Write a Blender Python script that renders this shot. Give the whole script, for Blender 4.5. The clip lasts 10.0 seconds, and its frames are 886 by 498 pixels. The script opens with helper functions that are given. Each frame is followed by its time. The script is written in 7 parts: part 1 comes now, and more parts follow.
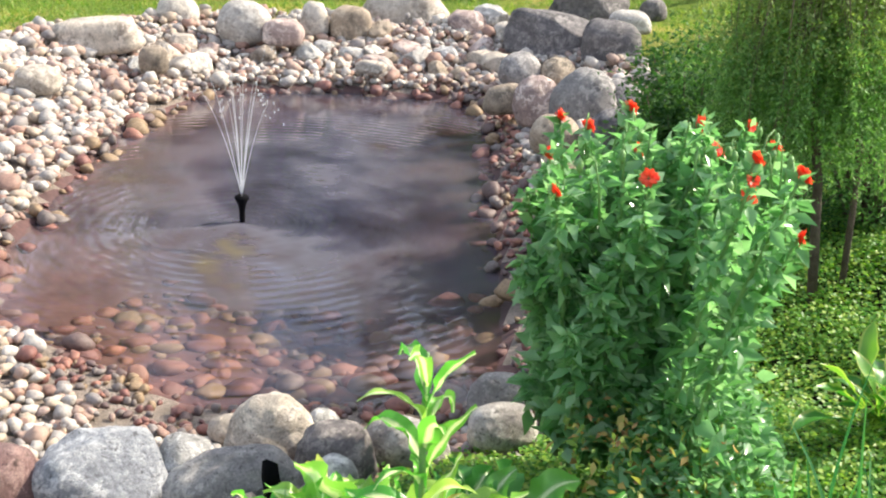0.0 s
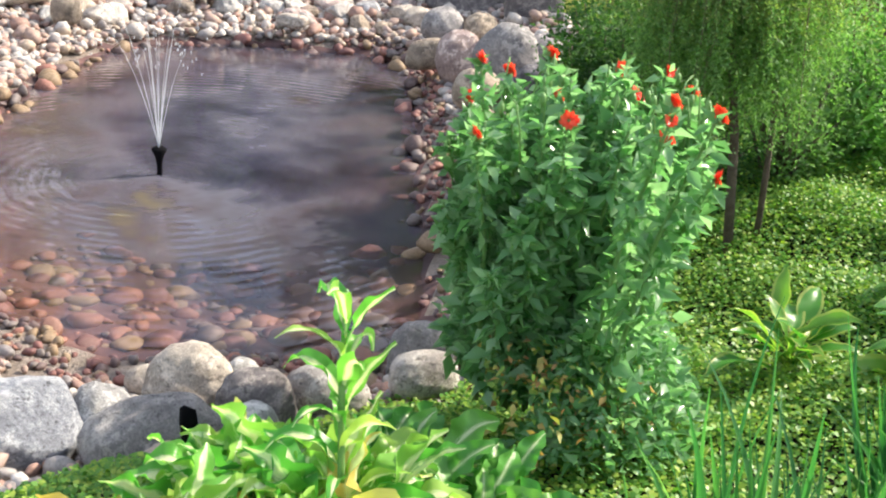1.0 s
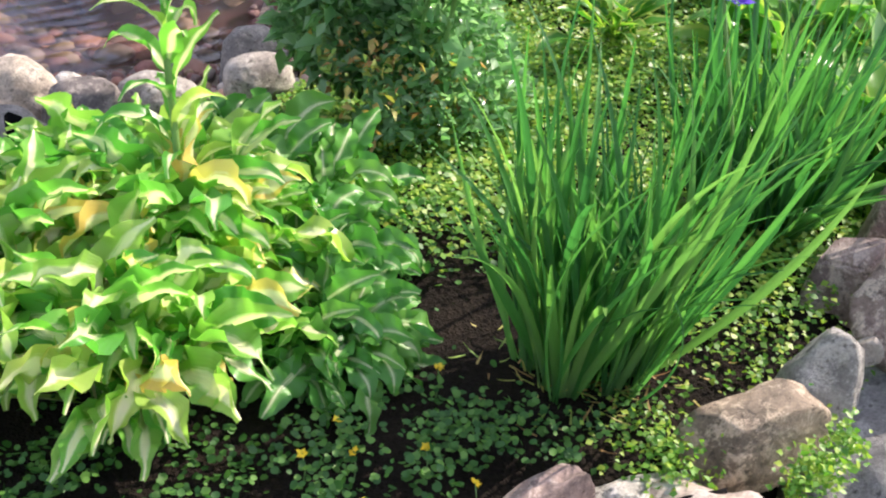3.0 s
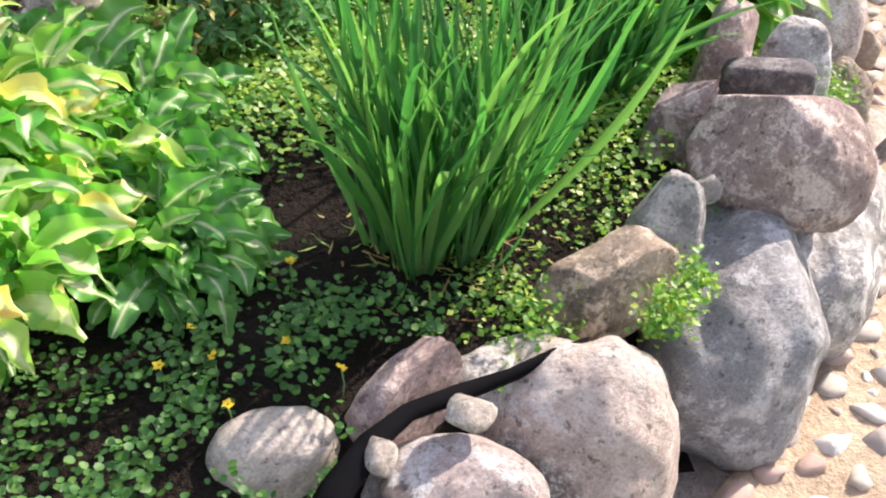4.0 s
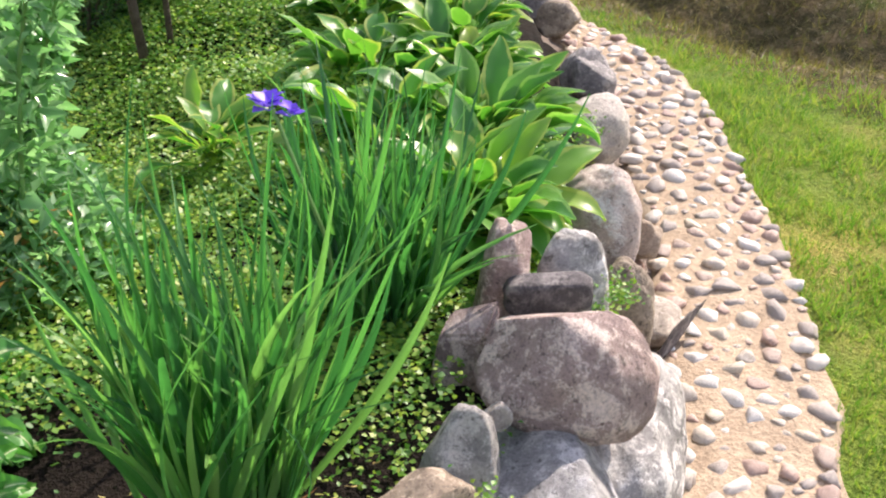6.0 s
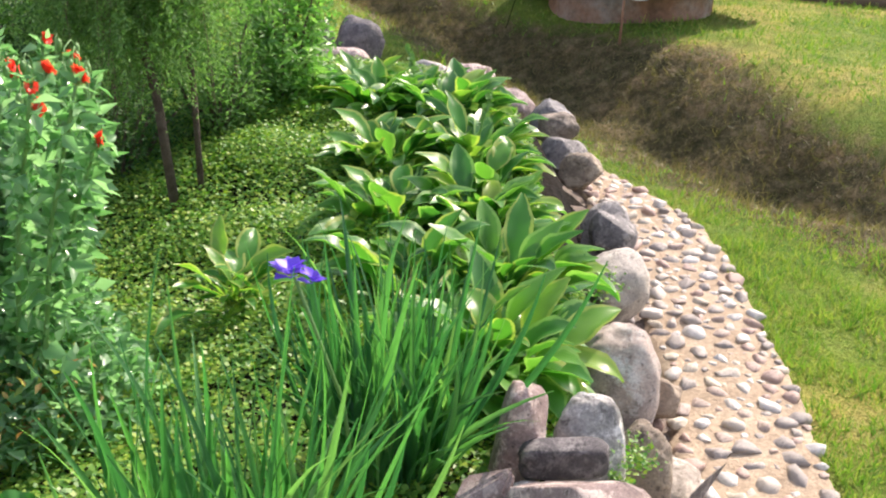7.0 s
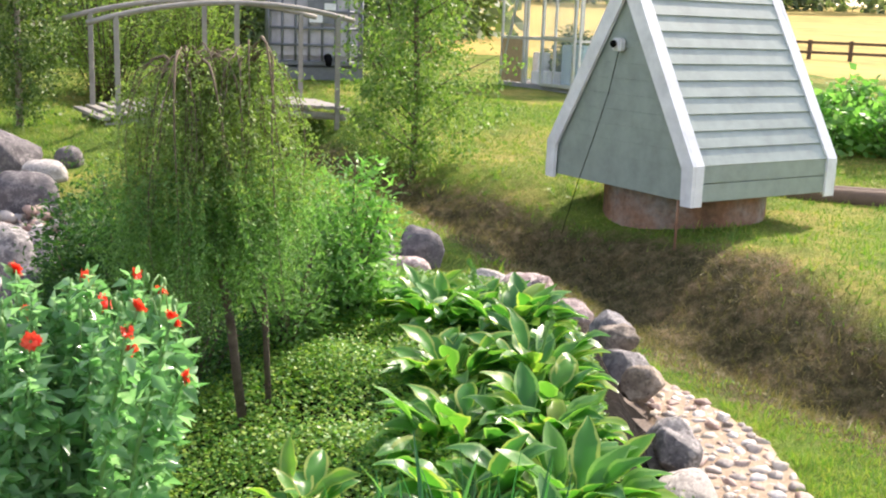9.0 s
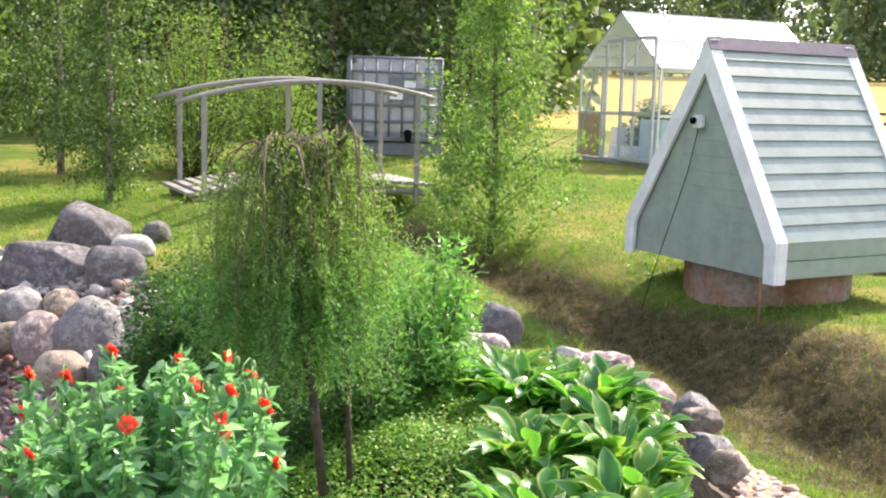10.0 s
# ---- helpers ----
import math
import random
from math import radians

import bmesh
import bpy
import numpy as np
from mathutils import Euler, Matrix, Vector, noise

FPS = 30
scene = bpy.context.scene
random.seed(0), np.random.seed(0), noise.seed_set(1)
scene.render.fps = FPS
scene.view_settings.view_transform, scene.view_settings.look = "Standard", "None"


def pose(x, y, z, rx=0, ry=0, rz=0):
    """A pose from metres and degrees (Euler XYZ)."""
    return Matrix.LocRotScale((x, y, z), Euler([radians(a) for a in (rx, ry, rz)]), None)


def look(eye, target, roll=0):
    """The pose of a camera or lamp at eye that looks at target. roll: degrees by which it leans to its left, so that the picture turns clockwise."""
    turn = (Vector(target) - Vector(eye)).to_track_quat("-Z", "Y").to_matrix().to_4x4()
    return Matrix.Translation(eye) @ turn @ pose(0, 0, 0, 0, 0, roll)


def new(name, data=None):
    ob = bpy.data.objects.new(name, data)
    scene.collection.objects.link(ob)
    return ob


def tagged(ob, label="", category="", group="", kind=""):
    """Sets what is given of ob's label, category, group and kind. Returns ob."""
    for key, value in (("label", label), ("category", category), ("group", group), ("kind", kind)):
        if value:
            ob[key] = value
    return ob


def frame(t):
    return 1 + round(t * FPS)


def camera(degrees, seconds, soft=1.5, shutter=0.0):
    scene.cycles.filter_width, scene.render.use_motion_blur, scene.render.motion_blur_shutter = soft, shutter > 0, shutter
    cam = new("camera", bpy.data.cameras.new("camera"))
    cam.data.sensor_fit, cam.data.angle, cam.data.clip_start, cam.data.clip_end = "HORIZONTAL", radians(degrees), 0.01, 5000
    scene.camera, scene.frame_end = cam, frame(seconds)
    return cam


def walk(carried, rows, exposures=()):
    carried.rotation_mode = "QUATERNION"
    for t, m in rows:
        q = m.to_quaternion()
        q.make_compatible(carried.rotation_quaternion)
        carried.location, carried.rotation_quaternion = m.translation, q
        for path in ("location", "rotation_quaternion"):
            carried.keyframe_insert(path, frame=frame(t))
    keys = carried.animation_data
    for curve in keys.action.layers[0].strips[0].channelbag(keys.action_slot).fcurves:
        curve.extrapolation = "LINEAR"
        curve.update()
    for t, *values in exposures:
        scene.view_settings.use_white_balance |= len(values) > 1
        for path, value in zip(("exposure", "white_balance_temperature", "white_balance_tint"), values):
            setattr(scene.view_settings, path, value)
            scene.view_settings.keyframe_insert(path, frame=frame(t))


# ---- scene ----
cam = camera(44.6, 10.0, 2.1)
PATH = [
    (0, (0.476, 0.155, 1.597), (0.028, 1.975, 0.898), 2.9),
    (0.5, (0.476, 0.147, 1.575), (0.08, 1.97, 0.855), 4.2),
    (1, (0.485, 0.155, 1.556), (0.184, 1.982, 0.8), 4.5),
    (1.5, (0.495, 0.149, 1.54), (0.25, 1.958, 0.723), 4.3),
    (2, (0.506, 0.132, 1.512), (0.311, 1.904, 0.605), 3.8),
    (2.5, (0.515, 0.117, 1.491), (0.411, 1.834, 0.471), 5.2),
    (2.7, (0.483, 0.1, 1.494), (0.454, 1.786, 0.418), 5.9),
    (3, (0.524, 0.083, 1.465), (0.558, 1.716, 0.311), 5.5),
    (3.2, (0.536, 0.075, 1.452), (0.611, 1.666, 0.243), 5.1),
    (4.3, (0.564, 0.082, 1.402), (0.943, 1.585, 0.138), 3.2),
    (4.5, (0.582, 0.09, 1.407), (1.011, 1.595, 0.162), 2.5),
    (5, (0.625, 0.101, 1.444), (1.155, 1.651, 0.296), 1.8),
    (5.5, (0.646, 0.111, 1.47), (1.213, 1.705, 0.404), 2.2),
    (5.7, (0.656, 0.128, 1.474), (1.236, 1.739, 0.439), 2.2),
    (6.8, (0.679, 0.127, 1.538), (1.277, 1.865, 0.75), 2.7),
    (7, (0.677, 0.133, 1.546), (1.257, 1.892, 0.791), 3.0),
    (7.5, (0.675, 0.135, 1.563), (1.227, 1.931, 0.879), 3.3),
    (8, (0.672, 0.132, 1.592), (1.209, 1.967, 1.006), 2.7),
    (8.5, (0.658, 0.132, 1.614), (1.183, 1.997, 1.117), 3.0),
    (9, (0.626, 0.112, 1.647), (1.128, 2.002, 1.225), 2.1),
    (9.5, (0.608, 0.102, 1.666), (1.047, 2.022, 1.319), 1.6),
    (10, (0.597, 0.103, 1.685), (0.964, 2.046, 1.388), 1.7),
]
walk(cam, [(t, look(eye, target, roll)) for t, eye, target, roll in PATH], [(0, 0.90, 6500, 8), (2, 0.90, 6500, 14), (3, 0.88, 6500, 18), (4.5, 0.94, 6500, 20), (5, 0.80, 6500, 20), (5.5, 0.74, 6500, 20), (7.5, 0.74, 6500, 18), (9, 0.90, 6500, 18), (10, 1.08, 6400, 18)])


# ---- light ----
SUN_AZ, SUN_EL = radians(54), radians(38)      # azimuth from +y towards +x
world = bpy.data.worlds.new("sky")
scene.world = world
world.use_nodes = True
wt = world.node_tree
sky = wt.nodes.new("ShaderNodeTexSky")
sky.sky_type, sky.sun_disc = 'NISHITA', False
sky.sun_elevation, sky.sun_rotation = SUN_EL, SUN_AZ
sky.air_density, sky.dust_density = 1.2, 1.5
wtc = wt.nodes.new("ShaderNodeTexCoord")
cloud = wt.nodes.new("ShaderNodeTexNoise")
cloud.inputs["Scale"].default_value, cloud.inputs["Detail"].default_value, cloud.inputs["Distortion"].default_value = 3.2, 6, 0.4
wt.links.new(wtc.outputs["Generated"], cloud.inputs["Vector"])
cramp = wt.nodes.new("ShaderNodeValToRGB")
cramp.color_ramp.elements[0].position, cramp.color_ramp.elements[1].position = 0.46, 0.66
wt.links.new(cloud.outputs[0], cramp.inputs[0])
cmix = wt.nodes.new("ShaderNodeMix")
cmix.data_type = 'RGBA'
cmix.inputs[7].default_value = (8.4, 8.3, 8.7, 1)
wt.links.new(cramp.outputs[0], cmix.inputs[0])
wt.links.new(sky.outputs[0], cmix.inputs[6])
wt.links.new(cmix.outputs[2], wt.nodes["Background"].inputs[0])
wt.nodes["Background"].inputs[1].default_value = 0.15
sun_data = bpy.data.lights.new("sun", 'SUN')
sun_data.energy, sun_data.angle, sun_data.color = 5.0, radians(0.6), (1.0, 0.90, 0.74)
sun = new("sun", sun_data)
sun_dir = Vector((math.sin(SUN_AZ) * math.cos(SUN_EL), math.cos(SUN_AZ) * math.cos(SUN_EL), math.sin(SUN_EL)))
sun.matrix_world = look(sun_dir * 30, (0, 0, 0))

# ---- materials ----


def nodes_of(name):
    m = bpy.data.materials.new(name)
    m.use_nodes = True
    return m, m.node_tree.nodes, m.node_tree.links, m.node_tree.nodes["Principled BSDF"]


def noise_tex(N, L, scale, detail=4, rough=0.6, coord="Object", distort=0.0):
    tc = N.new("ShaderNodeTexCoord")
    n = N.new("ShaderNodeTexNoise")
    n.inputs["Scale"].default_value, n.inputs["Detail"].default_value = scale, detail
    n.inputs["Roughness"].default_value, n.inputs["Distortion"].default_value = rough, distort
    L.new(tc.outputs[coord], n.inputs["Vector"])
    return n


def ramp(N, L, source, stops):
    r = N.new("ShaderNodeValToRGB")
    e = r.color_ramp.elements
    while len(e) < len(stops):
        e.new(0.5)
    for k, (p, c) in enumerate(stops):
        e[k].position, e[k].color = p, (*c, 1)
    L.new(source, r.inputs[0])
    return r


def mix(N, L, fac, a, b, mode='MIX'):
    m = N.new("ShaderNodeMix")
    m.data_type, m.blend_type = 'RGBA', mode
    for sock, val in ((m.inputs[0], fac), (m.inputs[6], a), (m.inputs[7], b)):
        if hasattr(val, "is_linked"):
            L.new(val, sock)
        else:
            sock.default_value = val if isinstance(val, (int, float)) else (*val, 1)
    return m.outputs[2]


def bump(N, L, height, strength, dist, bsdf):
    b = N.new("ShaderNodeBump")
    b.inputs["Strength"].default_value, b.inputs["Distance"].default_value = strength, dist
    L.new(height, b.inputs["Height"])
    L.new(b.outputs[0], bsdf.inputs["Normal"])


def granite(name, base, dark, light, speck=90, wear=4, rough=0.75):
    """Field stone: cloudy patches, crusts of pale lichen, dark pits and fine crystals."""
    m, N, L, P = nodes_of(name)
    big = noise_tex(N, L, wear, 5, 0.6, distort=0.3)
    mid = noise_tex(N, L, wear * 4.5, 10, 0.80, distort=0.2)
    pit = noise_tex(N, L, wear * 13, 4, 0.7)
    fine = noise_tex(N, L, speck * 2, 3, 0.7)
    area = noise_tex(N, L, wear * 0.8, 3, 0.6)
    info = N.new("ShaderNodeObjectInfo")
    for tex in (big, mid, pit, area):
        add = N.new("ShaderNodeVectorMath")
        add.operation = 'ADD'
        off = N.new("ShaderNodeMath")
        off.operation = 'MULTIPLY'
        off.inputs[1].default_value = 37.0
        L.new(info.outputs["Random"], off.inputs[0])
        src = tex.inputs["Vector"].links[0].from_socket
        L.new(src, add.inputs[0])
        L.new(off.outputs[0], add.inputs[1])
        L.new(add.outputs[0], tex.inputs["Vector"])
    c = ramp(N, L, big.outputs[0], [(0.36, dark), (0.47, base), (0.60, base), (0.70, light)]).outputs[0]
    crust = N.new("ShaderNodeMath")
    crust.operation = 'MULTIPLY'
    L.new(ramp(N, L, mid.outputs[0], [(0.505, (0, 0, 0)), (0.555, (1, 1, 1))]).outputs[0], crust.inputs[0])
    L.new(ramp(N, L, area.outputs[0], [(0.42, (0.35, 0.35, 0.35)), (0.54, (0.95, 0.95, 0.95))]).outputs[0], crust.inputs[1])
    c = mix(N, L, crust.outputs[0], c, tuple(min(0.72, v * 1.15) for v in light))
    c = mix(N, L, 0.8, c, ramp(N, L, mid.outputs[0], [(0.34, (0.55, 0.55, 0.58)), (0.46, (0.98, 0.98, 0.98)), (0.6, (1.1, 1.09, 1.07))]).outputs[0], 'MULTIPLY')
    c = mix(N, L, 0.85, c, ramp(N, L, pit.outputs[0], [(0.34, (0.30, 0.29, 0.29)), (0.42, (1, 1, 1))]).outputs[0], 'MULTIPLY')
    c = mix(N, L, 0.7, c, ramp(N, L, fine.outputs[0], [(0.34, (0.62, 0.62, 0.63)), (0.5, (0.98, 0.98, 0.98)), (0.7, (1.2, 1.18, 1.15))]).outputs[0], 'MULTIPLY')
    v = ramp(N, L, info.outputs["Random"], [(0, (0.78, 0.78, 0.81)), (0.5, (1.0, 0.97, 0.93)), (1, (1.2, 1.16, 1.12))]).outputs[0]
    c = mix(N, L, 1.0, c, v, 'MULTIPLY')
    L.new(c, P.inputs["Base Color"])
    P.inputs["Roughness"].default_value = rough
    add = N.new("ShaderNodeMath")
    add.operation = 'MULTIPLY_ADD'
    L.new(pit.outputs[0], add.inputs[0])
    add.inputs[1].default_value = 0.6
    L.new(mid.outputs[0], add.inputs[2])
    bump(N, L, add.outputs[0], 1.0, 0.015, P)
    return m


def pebbles_mat(name, tones, island=True):
    """Many small stones; each one takes its own tone."""
    m, N, L, P = nodes_of(name)
    if island:
        rnd = N.new("ShaderNodeNewGeometry").outputs["Random Per Island"]
    else:
        rnd = N.new("ShaderNodeObjectInfo").outputs["Random"]
    k = len(tones)
    r = ramp(N, L, rnd, [(i / k, t) for i, t in enumerate(tones)])
    r.color_ramp.interpolation = 'CONSTANT'
    fine = noise_tex(N, L, 60, 4, 0.7)
    f = ramp(N, L, fine.outputs[0], [(0.3, (0.55, 0.55, 0.55)), (0.55, (1, 1, 1)), (0.75, (1.2, 1.2, 1.2))]).outputs[0]
    L.new(mix(N, L, 0.8, r.outputs[0], f, 'MULTIPLY'), P.inputs["Base Color"])
    P.inputs["Roughness"].default_value = 0.6
    bump(N, L, fine.outputs[0], 0.3, 0.01, P)
    return m


def leaf_mat(name, tones, trans=0.45, rough=0.42, island=True, margin=None, glow=(1.1, 1.35, 0.55), streak=0.0, centre=None, width=0.5, tip=None):
    """Leaf: diffuse and gloss with light coming through; margin: colour of a paler edge, by the u coordinate of the leaf."""
    m, N, L, P = nodes_of(name)
    if island:
        rnd = N.new("ShaderNodeNewGeometry").outputs["Random Per Island"]
    else:
        rnd = N.new("ShaderNodeObjectInfo").outputs["Random"]
    k = len(tones) - 1
    c = ramp(N, L, rnd, [(i / k, t) for i, t in enumerate(tones)]).outputs[0]
    if margin:
        uv = N.new("ShaderNodeUVMap")
        sep = N.new("ShaderNodeSeparateXYZ")
        L.new(uv.outputs[0], sep.inputs[0])
        nz = noise_tex(N, L, 40, 3, 0.6)
        ad = N.new("ShaderNodeMath")
        ad.operation = 'MULTIPLY_ADD'
        L.new(nz.outputs[0], ad.inputs[0])
        ad.inputs[1].default_value = 0.35 + streak
        ad2 = N.new("ShaderNodeMath")
        ad2.operation = 'MULTIPLY_ADD'
        L.new(sep.outputs[0], ad2.inputs[0])
        ad2.inputs[1].default_value, ad2.inputs[2].default_value = 1.0 - 0.55 * streak, 0.0
        if streak:
            mp = N.new("ShaderNodeMapping")
            mp.inputs["Scale"].default_value = (7, 1.1, 1)
            L.new(uv.outputs[0], mp.inputs["Vector"])
            L.new(mp.outputs[0], nz.inputs["Vector"])
            nz.inputs["Scale"].default_value = 1.3
        L.new(ad2.outputs[0], ad.inputs[2])
        edge = ramp(N, L, ad.outputs[0], [(0.88, (0, 0, 0)), (1.0, (1, 1, 1))]).outputs[0]
        c = mix(N, L, edge, c, margin)
        wave = N.new("ShaderNodeTexWave")
        wave.inputs["Scale"].default_value = 2.2
        L.new(uv.outputs[0], wave.inputs["Vector"])
        bump(N, L, wave.outputs[0], 0.14, 0.003, P)
    if centre:
        # a feathered pale streak along the midrib, with a green margin
        uv = N.new("ShaderNodeUVMap")
        sep = N.new("ShaderNodeSeparateXYZ")
        L.new(uv.outputs[0], sep.inputs[0])
        mp = N.new("ShaderNodeMapping")
        mp.inputs["Scale"].default_value = (6, 0.8, 1)
        L.new(uv.outputs[0], mp.inputs["Vector"])
        nz = noise_tex(N, L, 1.6, 4, 0.7)
        shift = N.new("ShaderNodeVectorMath")
        shift.operation = 'ADD'
        L.new(mp.outputs[0], shift.inputs[0])
        L.new(rnd, shift.inputs[1])
        sc = N.new("ShaderNodeVectorMath")
        sc.operation = 'SCALE'
        sc.inputs["Scale"].default_value = 3.0
        L.new(shift.outputs[0], sc.inputs[0])
        L.new(sc.outputs[0], nz.inputs["Vector"])
        ad = N.new("ShaderNodeMath")
        ad.operation = 'MULTIPLY_ADD'
        L.new(nz.outputs[0], ad.inputs[0])
        ad.inputs[1].default_value = 0.9
        L.new(sep.outputs[0], ad.inputs[2])
        mid = ramp(N, L, ad.outputs[0], [(width + 0.22, (1, 1, 1)), (width + 0.42, (0, 0, 0))]).outputs[0]
        c = mix(N, L, mid, c, centre)
        wave = N.new("ShaderNodeTexWave")
        wave.inputs["Scale"].default_value = 2.2
        L.new(uv.outputs[0], wave.inputs["Vector"])
        bump(N, L, wave.outputs[0], 0.14, 0.003, P)
    if tip:
        # withered point, and fine ribs along the blade
        uv = N.new("ShaderNodeUVMap")
        sep = N.new("ShaderNodeSeparateXYZ")
        L.new(uv.outputs[0], sep.inputs[0])
        far = N.new("ShaderNodeMath")
        far.operation = 'MULTIPLY_ADD'
        L.new(rnd, far.inputs[0])
        far.inputs[1].default_value = 0.10
        L.new(sep.outputs[1], far.inputs[2])
        c = mix(N, L, ramp(N, L, far.outputs[0], [(1.012, (0, 0, 0)), (1.065, (1, 1, 1))]).outputs[0], c, tip)
        c = mix(N, L, ramp(N, L, sep.outputs[1], [(0.0, (0.55, 0.55, 0.55)), (0.22, (0, 0, 0))]).outputs[0], c, (0.16, 0.30, 0.14))
        mp = N.new("ShaderNodeMapping")
        mp.inputs["Scale"].default_value = (9, 0.35, 1)
        L.new(uv.outputs[0], mp.inputs["Vector"])
        rib = noise_tex(N, L, 1.0, 3, 0.6)
        L.new(mp.outputs[0], rib.inputs["Vector"])
        c = mix(N, L, 0.55, c, ramp(N, L, rib.outputs[0], [(0.35, (0.62, 0.66, 0.62)), (0.62, (1.25, 1.2, 1.2))]).outputs[0], 'MULTIPLY')
        bump(N, L, rib.outputs[0], 0.25, 0.003, P)
    L.new(c, P.inputs["Base Color"])
    P.inputs["Roughness"].default_value = rough
    P.inputs["Specular IOR Level"].default_value = 0.45
    t = N.new("ShaderNodeBsdfTranslucent")
    L.new(mix(N, L, 1.0, c, glow, 'MULTIPLY'), t.inputs[0])
    s = N.new("ShaderNodeMixShader")
    s.inputs[0].default_value = trans
    L.new(P.outputs[0], s.inputs[1])
    L.new(t.outputs[0], s.inputs[2])
    L.new(s.outputs[0], N["Material Output"].inputs[0])
    return m


def mottled(name, stops, scale, rough=0.85, bumps=0.3, dist=0.02, detail=6, coord="Object"):
    m, N, L, P = nodes_of(name)
    n = noise_tex(N, L, scale, detail, 0.65, coord)
    n2 = noise_tex(N, L, scale * 11, 3, 0.7, coord)
    c = ramp(N, L, n.outputs[0], stops).outputs[0]
    f = ramp(N, L, n2.outputs[0], [(0.3, (0.6, 0.6, 0.6)), (0.6, (1.1, 1.1, 1.1))]).outputs[0]
    L.new(mix(N, L, 0.8, c, f, 'MULTIPLY'), P.inputs["Base Color"])
    P.inputs["Roughness"].default_value = rough
    P.inputs["Specular IOR Level"].default_value = 0.15 if rough > 0.9 else 0.4
    bump(N, L, n2.outputs[0], bumps, dist, P)
    return m


M = {}
M["grey"] = granite("granite_grey", (0.38, 0.375, 0.37), (0.15, 0.15, 0.155), (0.80, 0.78, 0.73), 90, 4)
M["pink"] = granite("granite_pink", (0.37, 0.28, 0.265), (0.19, 0.14, 0.14), (0.58, 0.50, 0.47))
M["brown"] = granite("stone_brown", (0.31, 0.25, 0.195), (0.14, 0.115, 0.09), (0.42, 0.355, 0.285))
M["dark"] = granite("stone_dark", (0.155, 0.14, 0.145), (0.075, 0.068, 0.07), (0.27, 0.25, 0.245))
M["pale"] = granite("stone_pale", (0.50, 0.46, 0.42), (0.30, 0.27, 0.25), (0.64, 0.60, 0.56))
M["blue"] = granite("stone_blue_grey", (0.27, 0.29, 0.335), (0.15, 0.165, 0.20), (0.42, 0.44, 0.48), 60, 5)
M["dull"] = granite("stone_dull_grey", (0.235, 0.225, 0.23), (0.115, 0.11, 0.115), (0.36, 0.345, 0.34), 80, 4)
M["red"] = granite("stone_red", (0.26, 0.15, 0.14), (0.14, 0.08, 0.08), (0.36, 0.24, 0.22))
M["rose"] = granite("granite_rose", (0.58, 0.485, 0.445), (0.24, 0.20, 0.19), (0.78, 0.73, 0.68))
M["slab"] = granite("stone_slab", (0.44, 0.39, 0.34), (0.26, 0.22, 0.19), (0.55, 0.50, 0.45))
M["pebble"] = pebbles_mat("pebbles", [(0.42, 0.37, 0.33), (0.24, 0.21, 0.20), (0.36, 0.25, 0.20), (0.48, 0.43, 0.38), (0.30, 0.18, 0.14), (0.33, 0.30, 0.28), (0.42, 0.33, 0.25), (0.53, 0.49, 0.45), (0.40, 0.29, 0.25)])
M["pebble_ob"] = pebbles_mat("pebble_singles", [(0.44, 0.39, 0.35), (0.25, 0.23, 0.22), (0.40, 0.28, 0.23), (0.52, 0.47, 0.42), (0.33, 0.21, 0.16), (0.36, 0.32, 0.30), (0.45, 0.36, 0.27)], False)
M["wet"] = pebbles_mat("wet_stones", [(0.21, 0.09, 0.075), (0.13, 0.085, 0.08), (0.29, 0.13, 0.095), (0.16, 0.13, 0.12), (0.25, 0.17, 0.10), (0.16, 0.07, 0.062)])
M["wet_ob"] = pebbles_mat("wet_stone_singles", [(0.18, 0.085, 0.075), (0.13, 0.08, 0.075), (0.24, 0.12, 0.09), (0.16, 0.13, 0.12), (0.22, 0.16, 0.10), (0.15, 0.07, 0.065)], False)
M["cobble"] = pebbles_mat("cobbles", [(0.48, 0.42, 0.35), (0.36, 0.31, 0.27), (0.43, 0.33, 0.27), (0.58, 0.53, 0.47), (0.31, 0.27, 0.24), (0.52, 0.45, 0.35), (0.40, 0.28, 0.23), (0.57, 0.54, 0.50)], False)
M["mortar"] = mottled("sandy_mortar", [(0.3, (0.31, 0.236, 0.165)), (0.5, (0.41, 0.318, 0.226)), (0.68, (0.49, 0.392, 0.285))], 7, 0.95, 0.55, 0.02)
M["soil"] = mottled("dark_soil", [(0.3, (0.009, 0.007, 0.006)), (0.7, (0.026, 0.019, 0.014))], 9, 0.95, 0.9, 0.05)
# lawn that dries out to cut hay where the ditch runs
m, N, L, P = nodes_of("lawn")
n0, n1_, n2_ = noise_tex(N, L, 0.7, 6, 0.65), noise_tex(N, L, 9, 4, 0.7), noise_tex(N, L, 70, 3, 0.7)
green = ramp(N, L, n0.outputs[0], [(0.3, (0.10, 0.20, 0.026)), (0.50, (0.20, 0.28, 0.045)), (0.66, (0.42, 0.37, 0.11))]).outputs[0]
# brown stands for dry cut grass and for the shade lying in the ditch
brown = ramp(N, L, n1_.outputs[0], [(0.28, (0.062, 0.060, 0.026)), (0.5, (0.145, 0.12, 0.058)), (0.7, (0.26, 0.21, 0.115))]).outputs[0]
att = N.new("ShaderNodeAttribute")
att.attribute_name = "hay_shade"
sm = N.new("ShaderNodeMath")
sm.operation = 'MULTIPLY_ADD'
L.new(n1_.outputs[0], sm.inputs[0])
sm.inputs[1].default_value = 0.7
L.new(att.outputs["Fac"], sm.inputs[2])
